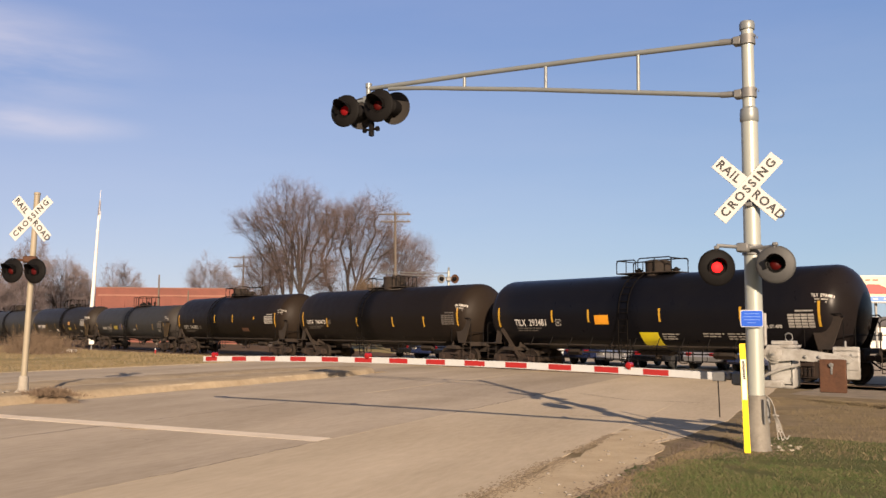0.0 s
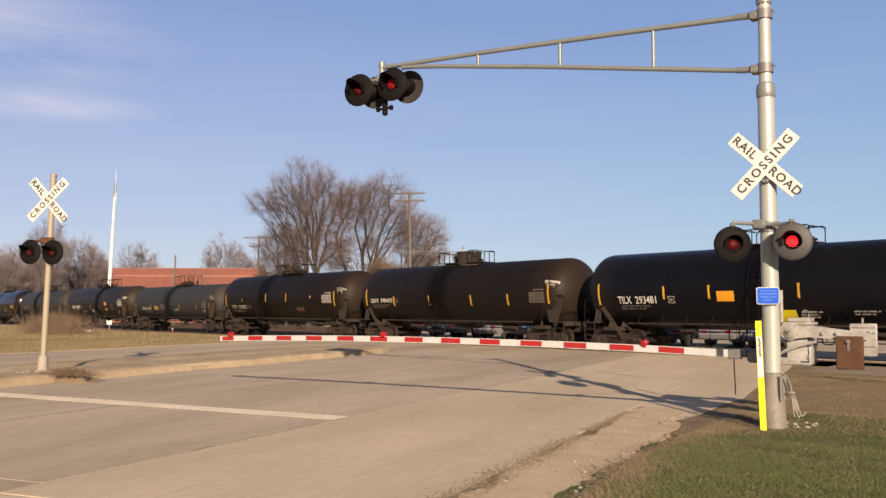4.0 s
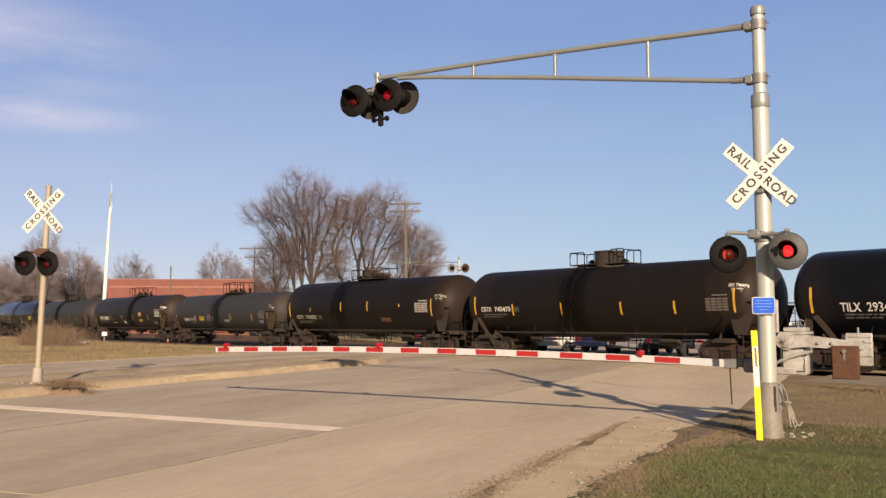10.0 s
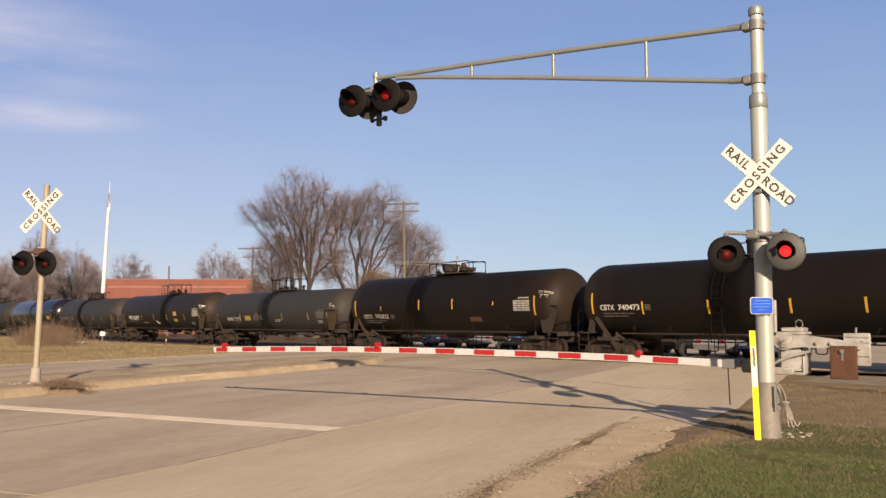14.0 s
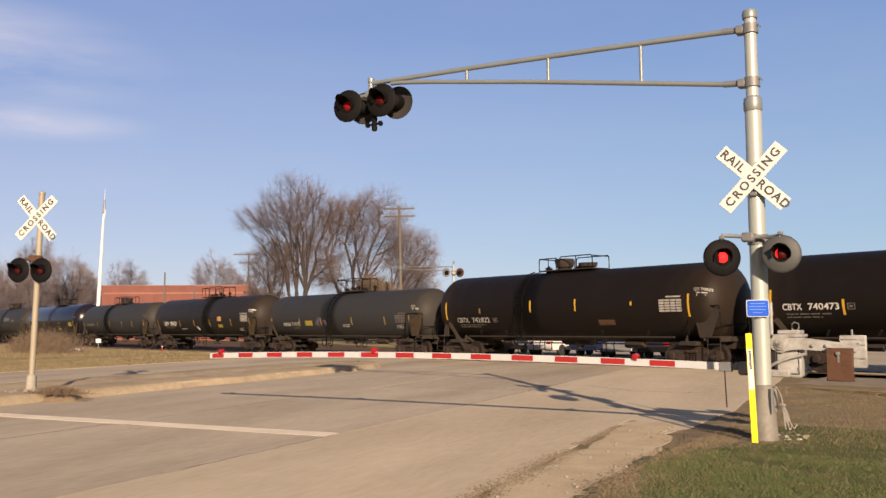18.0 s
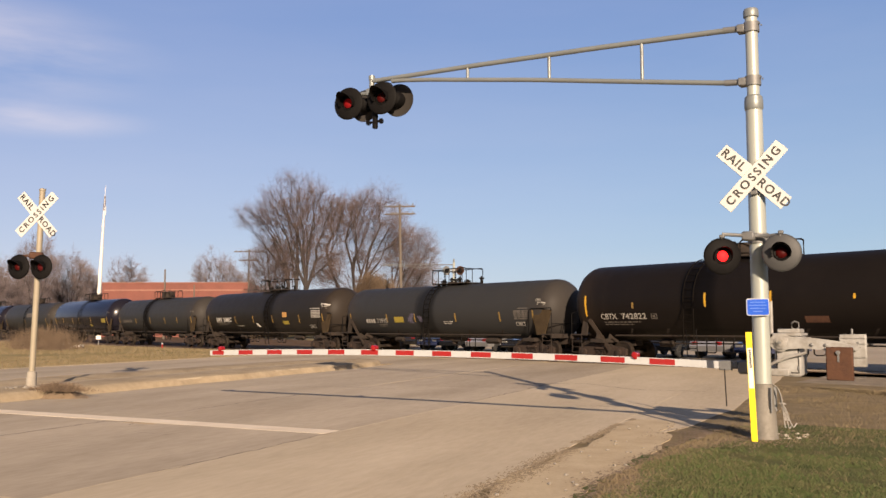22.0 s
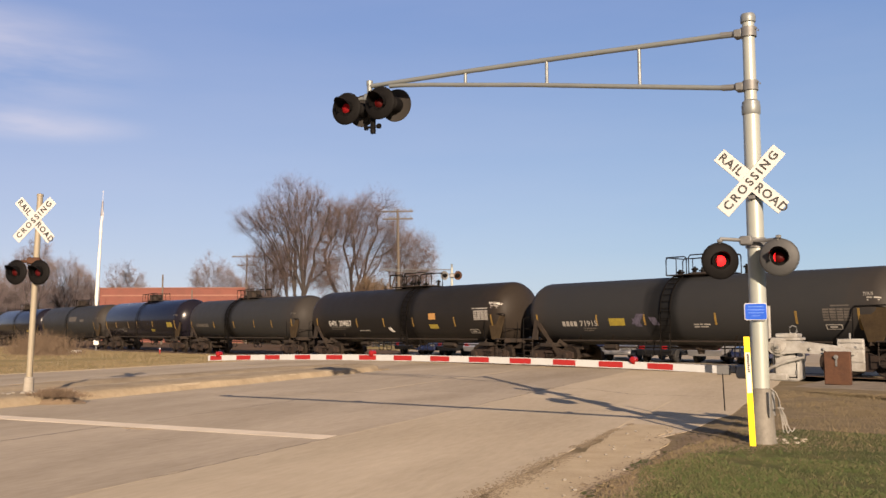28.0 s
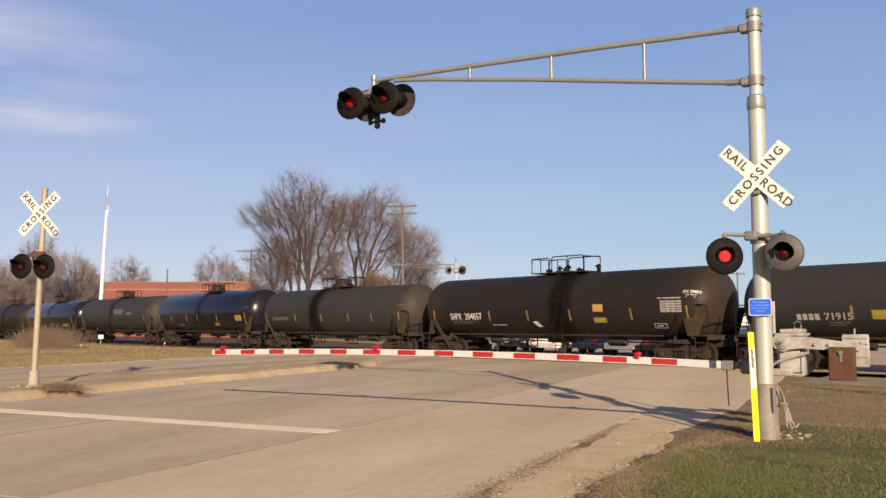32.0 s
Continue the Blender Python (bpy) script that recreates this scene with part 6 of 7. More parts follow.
# ---- beyond the track ----
def far_tree(at, height, width, seed, twig, label, tips=420, trunk_r=0.3, low=0.22, twigs_each=9, twig_r=0.011, lobes=None):
    """A bare winter tree: branches reach out to tips all through a rounded, uneven crown, thickening where they join."""
    rr = random.Random(seed)
    t = thing("bare_tree", Matrix.Translation(at), label, "tree", "bare trees")
    fork = height * low
    mid, hz, hx = height * (low + 1) * 0.5 + height * 0.03, height * (1 - low) * 0.5, width / 2
    nodes = [Vector((0, 0, fork * k / 3)) for k in range(4)]
    parent, spots = [-1, 0, 1, 2], []
    while len(spots) < tips:
        d = Vector((rr.gauss(0, 1), rr.gauss(0, 1), rr.gauss(0, 1))).normalized()
        reach = rr.random() ** 0.34 * (0.86 + 0.3 * noise.noise(d * 1.7 + Vector((seed * 3.1, 0, 0))))
        p = Vector((d.x * hx * reach, d.y * hx * reach, mid + d.z * hz * reach))
        if lobes:
            u, lobe = rr.random(), lobes[-1]
            for lobe in lobes:
                u -= lobe[4]
                if u < 0:
                    break
            p = Vector((lobe[0] + d.x * lobe[2] * reach, d.y * max(lobe[2], 2.5) * reach, lobe[1] + d.z * lobe[3] * reach))
        if p.z > fork * 0.8:
            spots.append(p)
    ends = []

    def join(j, q):
        nodes.append(q)
        parent.append(j)
        return len(nodes) - 1

    def reach_out(j, group, depth):
        here = nodes[j]
        if len(group) <= 2 or depth > 11:
            for p in group:
                mid_p = here.lerp(p, 0.55) + Vector((rr.gauss(0, 0.05), rr.gauss(0, 0.05), rr.gauss(0.03, 0.04))) * (p - here).length
                ends.append(join(join(j, mid_p), p))
            return
        k = 4 if depth == 0 else (3 if rr.random() < 0.35 else 2)
        seeds = rr.sample(group, k)
        for turn_ in range(3):
            bins = [[] for _ in seeds]
            for p in group:
                d = (p - here).normalized()
                bins[max(range(len(seeds)), key=lambda i: d.dot((seeds[i] - here).normalized()))].append(p)
            bins = [q for q in bins if q]
            seeds = [sum(q, Vector()) / len(q) for q in bins]
        for c, q in zip(seeds, bins):
            gap = c - here
            step = 0.30 if depth < 2 else rr.uniform(0.34, 0.46)
            lift = 0.055 if depth < 3 else 0.03 if depth < 5 else 0.0
            nxt = here + gap * step + Vector((rr.gauss(0, 0.055) - gap.x / gap.length * lift, rr.gauss(0, 0.055) - gap.y / gap.length * lift, lift)) * gap.length
            reach_out(join(j, nxt), q, depth + 1)

    reach_out(3, spots, 0)
    area = [0.0] * len(nodes)
    for e in ends:
        area[e] += 1.0
    for k in range(len(nodes) - 1, 0, -1):
        area[parent[k]] += area[k]
    thick = trunk_r / max(1.0, area[3]) ** 0.5
    rad = [max(twig_r, thick * max(1.0, v) ** 0.5) for v in area]
    limb = Shape()
    for k in range(4, len(nodes)):
        limb.tube(nodes[parent[k]], nodes[k], min(rad[parent[k]], rad[k] * 1.3), rad[k], 3 if rad[k] < 0.05 else 6, caps=False)
    part("trunk", Shape().lathe([(trunk_r * 1.5, -0.3), (trunk_r * 1.15, 0.4), (trunk_r, fork * 0.6), (trunk_r * 0.92, fork)], "Z", 12), BARK, t)
    part("branch_crown", limb, BARK, t)
    spray = Shape()
    for k in range(4, len(nodes)):
        if rad[k] > 0.06:
            continue
        out = (nodes[k] - Vector((0, 0, mid * 0.8))).normalized()
        for c in range(twigs_each if area[k] <= 1 else 2):
            along = (nodes[k] - nodes[parent[k]]).normalized()
            d = (along * 0.45 + out * 0.3 + Vector((rr.gauss(0, 0.65), rr.gauss(0, 0.65), rr.gauss(0.05, 0.55)))).normalized()
            p0 = nodes[k].lerp(nodes[parent[k]], rr.random() * 0.8)
            p1 = p0 + d * rr.uniform(0.4, 0.9)
            p2 = p1 + (d + Vector((rr.gauss(0, 0.28), rr.gauss(0, 0.28), rr.gauss(0.1, 0.2)))).normalized() * rr.uniform(0.3, 0.7)
            spray.tube(p0, p1, twig_r * 0.8, twig_r * 0.6, 3, caps=False)
            spray.tube(p1, p2, twig_r * 0.6, twig_r * 0.35, 3, caps=False)
    part("twig_spray", spray, twig, t, smooth=0)
    return t


def by_angle(px, depth):
    """A ground place at a bearing (its tangent times 1600, from straight ahead) and depth."""
    return Vector((px / 1600.0 * depth, depth, -0.16))


far_tree(by_angle(-245, 98), 18.9, 11.0, 21, TWIG, "tall bare tree with a broad rounded crown and one long bough", 1500, 0.42, 0.10, 4, 0.0065,
         ((-0.5, 13.6, 5.2, 5.4, 0.60), (-4.9, 13.6, 3.0, 1.7, 0.045), (2.4, 8.8, 2.6, 3.4, 0.20), (-1.2, 8.4, 2.4, 2.8, 0.15)))
far_tree(by_angle(-283, 101), 13.0, 7.0, 27, TWIG, "slender bare tree of several stems beside a taller one", 480, 0.22, 0.05, 5, 0.007,
         ((-0.9, 9.0, 3.2, 3.6, 0.7), (-1.2, 5.2, 2.8, 2.4, 0.3)))
far_tree(by_angle(-152, 100), 17.6, 13.0, 22, TWIG, "tall bare tree with dense reddish twigs behind the track", 1500, 0.36, 0.07, 4, 0.0065,
         ((2.1, 12.6, 5.6, 5.5, 0.62), (-1.2, 14.0, 3.2, 3.0, 0.17), (-0.6, 7.4, 5.4, 3.4, 0.21)))
far_tree(by_angle(-75, 103), 13.6, 7.0, 25, TWIG, "bare tree with fine spreading twigs behind a utility pole", 560, 0.24, 0.08, 5, 0.007,
         ((1.8, 10.0, 3.8, 4.0, 0.8), (0.8, 5.4, 3.2, 2.4, 0.2)))
far_tree(by_angle(-36, 112), 10.6, 7.0, 23, TWIG_HAZED, "bare tree with fine haze-greyed twigs", 420, 0.18, 0.2, 4, 0.009)
far_tree(by_angle(-112, 96), 7.2, 5.4, 26, BRUSH, "low bush with clinging brown leaves below the bare trees", 420, 0.12, 0.08, 9, 0.012)
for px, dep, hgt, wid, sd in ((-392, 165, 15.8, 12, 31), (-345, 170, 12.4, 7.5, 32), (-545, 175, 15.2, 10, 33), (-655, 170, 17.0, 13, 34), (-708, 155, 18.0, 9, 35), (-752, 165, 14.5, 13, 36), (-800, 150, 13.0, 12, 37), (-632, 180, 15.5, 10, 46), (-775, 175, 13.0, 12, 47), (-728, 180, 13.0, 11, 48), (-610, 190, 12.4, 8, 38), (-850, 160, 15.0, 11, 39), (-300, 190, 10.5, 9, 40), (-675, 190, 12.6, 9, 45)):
    far_tree(by_angle(px, dep), hgt, wid, sd, TWIG_HAZED, "distant bare tree with grey-brown twigs paled for haze", 420, 0.24, 0.10, 7, 0.0115)

# scrub by the track
scrub = Shape()
r = random.Random(12)
for k in range(2000):
    a = r.gauss(0, 3.2)
    b = r.gauss(0, 1.0)
    p = Vector((a, b, 0))
    h = r.uniform(0.5, 1.0) * 1.9 * math.exp(-(a / 4.5) ** 2) * (0.55 + 0.6 * abs(math.sin(a * 1.3 + b)))
    q = p + Vector((r.gauss(0, 0.35), r.gauss(0, 0.35), h))
    scrub.tube(p, q, 0.012, 0.004, 3, caps=False)
    m = p.lerp(q, 0.6)
    scrub.tube(m, m + Vector((r.gauss(0, 0.3), r.gauss(0, 0.3), 0.35)), 0.007, 0.003, 3, caps=False)
tagged(part("scrub", scrub, BRUSH, at=Matrix.Translation(by_angle(-690, 66)) @ Matrix.Rotation(radians(120), 4, "Z"), smooth=0), "leafless brown scrub beside the track", "scrub", kind="stuff")


thicket = Shape()
for k in range(2600):
    a, b = r.uniform(-2.8, 2.8), r.uniform(-1.2, 1.2)
    h = r.uniform(0.55, 1.0) * (7.3 + 0.7 * noise.noise(Vector((a * 0.6, 0, 3))))
    z0 = r.uniform(0, 0.6) * h
    d = Vector((r.gauss(0, 0.5), r.gauss(0, 0.4), r.uniform(0.6, 1.6)))
    thicket.tube((a, b, z0), Vector((a, b, z0)) + d, 0.03, 0.012, 3, caps=False)
    thicket.tube(Vector((a, b, z0)) + d * 0.5, Vector((a + r.gauss(0, 0.5), b, min(h, z0 + 1.4))), 0.02, 0.01, 3, caps=False)
for k in range(14):
    a = -2.7 + k * 0.4 + r.uniform(-0.15, 0.15)
    thicket.tube((a, 0, -0.1), (a + r.gauss(0, 0.3), r.gauss(0, 0.4), 5.5), 0.07, 0.03, 4, caps=False)
tagged(part("thicket", thicket, BRUSH, at=Matrix.Translation(by_angle(-302, 124)), smooth=0), "dense brown leafless thicket beside the brick building", "thicket", kind="stuff")


def utility_pole(at, height, arms, label, lean=0.0, radius=0.14):
    p = thing("utility_pole", Matrix.Translation(at) @ Matrix.Rotation(radians(lean), 4, "Y"), label, "utility pole", "utility poles")
    part("pole", Shape().lathe([(radius, -0.3), (radius * 0.65, height)], "Z", 12), POLE_WOOD, p)
    for z, w in arms:
        a = part("cross_arm", Shape().box((w, 0.11, 0.13), (0, -0.12, height - z), chamfer=0.015), POLE_WOOD, p)
        for k in range(6):
            x = -w / 2 + w * (k + 0.5) / 6
            part("insulator", Shape().lathe([(0.03, height - z + 0.06), (0.05, height - z + 0.12), (0.055, height - z + 0.2), (0.03, height - z + 0.24), (0.0001, height - z + 0.25)], "Z", 8, (x, -0.12, 0)), GALVANISED, a)
    return p


utility_pole(by_angle(-334, 120), 11.9, ((0.35, 4.0), (1.5, 2.6)), "old wooden utility pole with two cross arms")
utility_pole(by_angle(-63, 84), 13.05, ((0.25, 2.9), (0.95, 2.9)), "tall wooden utility pole among the bare trees", -1.0, 0.165)
utility_pole(by_angle(-482, 110), 8.6, (), "plain grey wooden pole before the brick building")
utility_pole(by_angle(-430, 125), 7.4, (), "short wooden pole by the brick building")
utility_pole(by_angle(528, 120), 8.6, ((0.2, 2.0),), "distant wooden utility pole")
utility_pole(by_angle(640, 130), 9.8, ((0.2, 2.2),), "distant wooden utility pole")
tower = thing("radio_mast", Matrix.Translation(by_angle(-600, 150)) @ Matrix.Rotation(radians(1.9), 4, "Y"), "slim white radio mast with a dark tip", "radio mast")
part("shaft", Shape().lathe([(0.34, -0.2), (0.29, 10), (0.21, 17.5), (0.17, 20.9)], "Z", 12), TOWER_WHITE, tower)
for k in range(3):
    w = 2 * math.pi * k / 3
    part("top_leg", Shape().tube((0.2 * math.cos(w), 0.2 * math.sin(w), 20.9), (0.08 * math.cos(w), 0.08 * math.sin(w), 23.4), 0.05, 0.04, 6), TOWER_RED, tower)
for k in range(5):
    z, a = 21.1 + k * 0.5, 0.2 - 0.024 * k
    part("top_ring", Shape().lathe([(a, z), (a + 0.06, z + 0.03), (a, z + 0.06)], "Z", 8), TOWER_RED, tower)
part("antenna", Shape().tube((0, 0, 20.9), (0, 0, 25.2), 0.06, 0.03, 6), TOWER_WHITE, tower)
for k in range(5):
    part("band", Shape().lathe([(0.38 - k * 0.028, 3.8 + k * 3.6), (0.41 - k * 0.028, 3.85 + k * 3.6), (0.41 - k * 0.028, 3.95 + k * 3.6), (0.38 - k * 0.028, 4.0 + k * 3.6)], "Z", 12), TOWER_WHITE, tower)
part("side_antenna", Shape().tube((0.3, -0.2, 20.2), (0.3, -0.2, 21.6), 0.06, n=6).tube((0.1, 0, 20.6), (0.3, -0.2, 20.6), 0.03, n=6), TOWER_WHITE, tower)

# brick warehouse
brick = thing("brick_warehouse", Matrix.Translation(by_angle(-587.5, 130)) @ Matrix.Rotation(radians(2.0), 4, "Z"), "long red brick warehouse with a flat roof", "warehouse")
W, D, Hh = 20.2, 9.0, 7.86
part("wall", Shape().box((W, 0.35, Hh), (W / 2, 0, Hh / 2)), BRICK_RED, brick, smooth=0)
part("wall", Shape().box((0.35, D, Hh), (-0.175, D / 2 - 0.175, Hh / 2)), BRICK_RED, brick, smooth=0)
part("wall", Shape().box((0.35, D, Hh), (W + 0.175, D / 2 - 0.175, Hh / 2)), BRICK_RED, brick, smooth=0)
part("wall", Shape().box((W, 0.35, Hh), (W / 2, D - 0.4, Hh / 2)), BRICK_RED, brick, smooth=0)
part("roof", Shape().box((W, D - 0.8, 0.2), (W / 2, D / 2 - 0.2, Hh - 0.5)), ROOF_GREY, brick, smooth=0)
part("coping", Shape().box((W + 0.8, 0.5, 0.14), (W / 2, -0.02, Hh + 0.07), chamfer=0.02), BRICK_PALE, brick)
part("brick_band", Shape().box((W + 0.1, 0.06, 0.22), (W / 2, -0.2, Hh - 1.0)), BRICK_PALE, brick)
for k in range(7):
    part("pilaster", Shape().box((0.5, 0.1, Hh - 1.3), (0.3 + k * 3.26, -0.22, (Hh - 1.3) / 2), chamfer=0.01), BRICK_RED, brick)
for k in range(6):
    w = part("window", Shape().box((1.5, 0.06, 2.0), (1.93 + k * 3.26, -0.2, 3.4)), GLASS_DARK, brick)
    part("window_frame", Shape().box((1.7, 0.1, 0.12), (1.93 + k * 3.26, -0.2, 2.35)).box((1.7, 0.1, 0.12), (1.93 + k * 3.26, -0.2, 4.45)).box((0.08, 0.1, 2.0), (1.93 + k * 3.26, -0.2, 3.4)), WALL_WHITE, w)

# signal on the far side of the track
far_sig = thing("cantilever_signal_mast", Matrix.Translation(by_angle(29, 60)), "far silver cantilever signal seen from behind", "crossing signal")
part("pole", Shape().lathe([(0.10, -0.1), (0.08, 5.9)], "Z", 14), POLE_PAINT, far_sig)
part("finial", Shape().lathe([(0.06, 5.9), (0.06, 6.1), (0.0001, 6.15)], "Z", 8), POLE_METAL, far_sig)
part("upper_chord", Shape().path([(0, 0, 5.75), (-2.5, 0.6, 5.80), (-4.8, 1.2, 5.85)], 0.03, 8), GALVANISED, far_sig)
part("lower_chord", Shape().path([(0, 0, 5.45), (-2.5, 0.6, 5.62), (-4.8, 1.2, 5.82)], 0.026, 8), GALVANISED, far_sig)
for dx, mt, ph in ((-0.5, GALVANISED, "L"), (0.42, RUST, "R")):
    signal_light(far_sig, frame_from((dx, -0.2, 5.35), (0.5 * (1 if dx > 0 else -1), 0.85, 0)), 0.3, mt, ph)
part("lamp_box", Shape().box((0.34, 0.26, 0.3), (0, -0.12, 5.35), chamfer=0.05), GALVANISED, far_sig)

# billboard
board = thing("billboard", Matrix.Translation(by_angle(790, 92)) @ Matrix.Rotation(radians(-8), 4, "Z"), "roadside billboard with a red car picture on cream", "billboard")
for x in (-2.4, 0, 2.4):
    part("post", Shape().box((0.22, 0.22, 5.4), (x, 0.2, 2.7), chamfer=0.02), GALVANISED, board)
part("panel", Shape().box((6.4, 0.16, 2.75), (0, 0, 6.6), chamfer=0.02), WALL_WHITE, board)
CREAM = material("cream_poster", (0.70, 0.60, 0.42), 0.6, bump=0)
POSTER_RED = material("poster_red", (0.55, 0.03, 0.03), 0.5, bump=0)
POSTER_BLUE = material("poster_blue", (0.08, 0.22, 0.55), 0.5, bump=0)
part("poster", Shape().box((6.2, 0.02, 2.55), (0, -0.09, 6.6)), CREAM, board)
part("poster_band", Shape().box((6.2, 0.02, 0.5), (0, -0.105, 5.58)), POSTER_BLUE, board)
part("poster_car", Shape().plate([(-2.1, 6.1), (2.4, 6.05), (2.5, 6.45), (1.9, 6.6), (1.0, 6.7), (0.3, 7.05), (-0.8, 7.08), (-1.5, 6.7), (-2.1, 6.55)], -0.13, -0.10), POSTER_RED, board)
for x in (-1.3, 1.5):
    part("poster_wheel", Shape().lathe([(0.28, -0.15), (0.28, -0.125)], "Y", 16, (x, 0, 6.1)), BLACK_PAINT, board)
for k in range(4):
    part("poster_line", Shape().box((0.55, 0.01, 0.14), (-2.3 + k * 0.75, -0.102, 7.5)), POSTER_RED, board)
for k in range(5):
    part("poster_line", Shape().box((0.5, 0.01, 0.14), (-2.2 + k * 1.05, -0.118, 5.58)), SIGN_WHITE, board)
part("catwalk", Shape().box((6.4, 0.6, 0.06), (0, -0.4, 5.15)), GALVANISED, board)


def low_building(name, at, turn, w, d, h, wall, roof, label, windows=4):
    b = thing(name, Matrix.Translation(at) @ Matrix.Rotation(radians(turn), 4, "Z"), label, "building")
    for y in (0, d):
        part("wall", Shape().box((w, 0.2, h), (w / 2, y, h / 2)), wall, b, smooth=0)
    for x in (0.1, w - 0.1):
        part("wall", Shape().box((0.2, d - 0.2, h), (x, d / 2, h / 2)), wall, b, smooth=0)
    s = Shape()
    s.add([(-0.4, -0.5, h - 0.05), (w + 0.4, -0.5, h - 0.05), (w + 0.4, d + 0.5, h - 0.05), (-0.4, d + 0.5, h - 0.05), (-0.4, d / 2, h + d * 0.16), (w + 0.4, d / 2, h + d * 0.16)], [(0, 1, 5, 4), (2, 3, 4, 5), (1, 2, 5), (3, 0, 4), (3, 2, 1, 0)])
    part("roof", s, roof, b, smooth=0)
    for k in range(windows):
        x = w * (k + 0.6) / (windows + 0.2)
        win = part("window", Shape().box((1.1, 0.06, 1.0), (x, -0.12, h * 0.58)), GLASS_DARK, b)
        part("window_frame", Shape().box((1.24, 0.08, 0.08), (x, -0.12, h * 0.58 + 0.53)).box((1.24, 0.08, 0.08), (x, -0.12, h * 0.58 - 0.53)), WALL_WHITE, win)
    return b


low_building("white_house", by_angle(735, 105), -6, 11, 7, 3.0, WALL_WHITE, ROOF_GREY, "low white building beyond the parking lot", 5)
low_building("mobile_home", by_angle(420, 96), 4, 12, 4, 2.7, WALL_WHITE, ROOF_GREY, "long white mobile home beyond the parking lot", 5)
low_building("shed", by_angle(30, 108), 0, 7, 5, 2.0, ROOF_GREEN, ROOF_GREEN, "low green metal shed far beyond the track", 0)


def parked_car(at, turn, paint, label, tall=1.42):
    """A small parked car along x: moulded body, glass, four wheels, lamps."""
    c = thing("parked_car", Matrix.Translation(at) @ Matrix.Rotation(radians(turn), 4, "Z"), label, "car", "parked cars")
    low = [(-2.15, 0.35), (2.1, 0.32), (2.2, 0.5), (2.15, 0.72), (1.2, 0.86), (-1.2, 0.9), (-2.1, 0.88), (-2.25, 0.6)]
    part("body", Shape().plate(low, -0.86, 0.86), paint, c, smooth=0)
    cab = Shape()
    bot = [(-1.8, -0.83), (1.15, -0.83), (1.15, 0.83), (-1.8, 0.83)]
    top = [(-1.2, -0.64), (0.35, -0.64), (0.35, 0.64), (-1.2, 0.64)]
    cab.add([(x, y, 0.84) for x, y in bot] + [(x, y, tall - 0.05) for x, y in top], [(0, 1, 5, 4), (1, 2, 6, 5), (2, 3, 7, 6), (3, 0, 4, 7), (3, 2, 1, 0), (4, 5, 6, 7)])
    part("windows", cab, GLASS_DARK, c, smooth=0)
    part("roof", Shape().box((1.58, 1.32, 0.06), (-0.42, 0, tall - 0.02), chamfer=0.02), paint, c)
    for x in (-1.35, 1.35):
        for y in (-0.8, 0.8):
            o = -1 if y < 0 else 1
            wh = part("wheel", Shape().lathe([(0.2, -0.1), (0.29, -0.1), (0.32, -0.06), (0.32, 0.06), (0.29, 0.1), (0.2, 0.1)], "Y", 18, (x, y, 0.32)), RUBBER, c)
            part("rim", Shape().lathe([(0.0001, -0.105), (0.12, -0.09), (0.2, -0.1), (0.2, 0.1), (0.12, 0.09), (0.0001, 0.105)], "Y", 14, (x, y, 0.32)), CHROME, wh)
    for y in (-0.6, 0.6):
        part("headlight", Shape().box((0.08, 0.36, 0.14), (2.15, y, 0.64), chamfer=0.02), SILVER, c)
        part("tail_light", Shape().box((0.06, 0.3, 0.16), (-2.2, y, 0.72), chamfer=0.02), LAMP_RED, c)
    part("bumper", Shape().box((0.14, 1.7, 0.16), (2.18, 0, 0.42), chamfer=0.03), paint, c)
    return c


PAINTS = [material("car_silver", (0.42, 0.42, 0.43), 0.3, 0.6, bump=0, coat=0.6), material("car_dark_blue", (0.02, 0.03, 0.08), 0.25, 0.2, bump=0, coat=0.8), material("car_white", (0.7, 0.69, 0.67), 0.3, bump=0, coat=0.6), material("car_black", (0.015, 0.015, 0.016), 0.25, bump=0, coat=0.8), material("car_maroon", (0.16, 0.02, 0.02), 0.3, 0.2, bump=0, coat=0.7)]
NAMES = ["silver", "dark blue", "white", "black", "maroon"]
r = random.Random(3)
for k in range(11):
    i = (1, 0, 3, 0, 1, 2, 3, 0, 3, 1, 3)[k]
    a = 22 + k * 2.55
    parked_car(track(a, 8.6 + r.uniform(-0.5, 0.5), -0.01), math.degrees(TRACK_TURN) + 95 + r.uniform(-5, 5) + (180 if k % 3 == 0 else 0), PAINTS[i], f"{NAMES[i]} car parked on the lot beyond the track", r.uniform(1.4, 1.6))
for k in range(5):
    i = (k * 2 + 1) % 5
    parked_car(track(12 + k * 9.2, 34 + r.uniform(-1, 1), -0.01), math.degrees(TRACK_TURN) + 90 + r.uniform(-8, 8), PAINTS[i], f"{NAMES[i]} car parked on the lot beyond the track", r.uniform(1.4, 1.7))


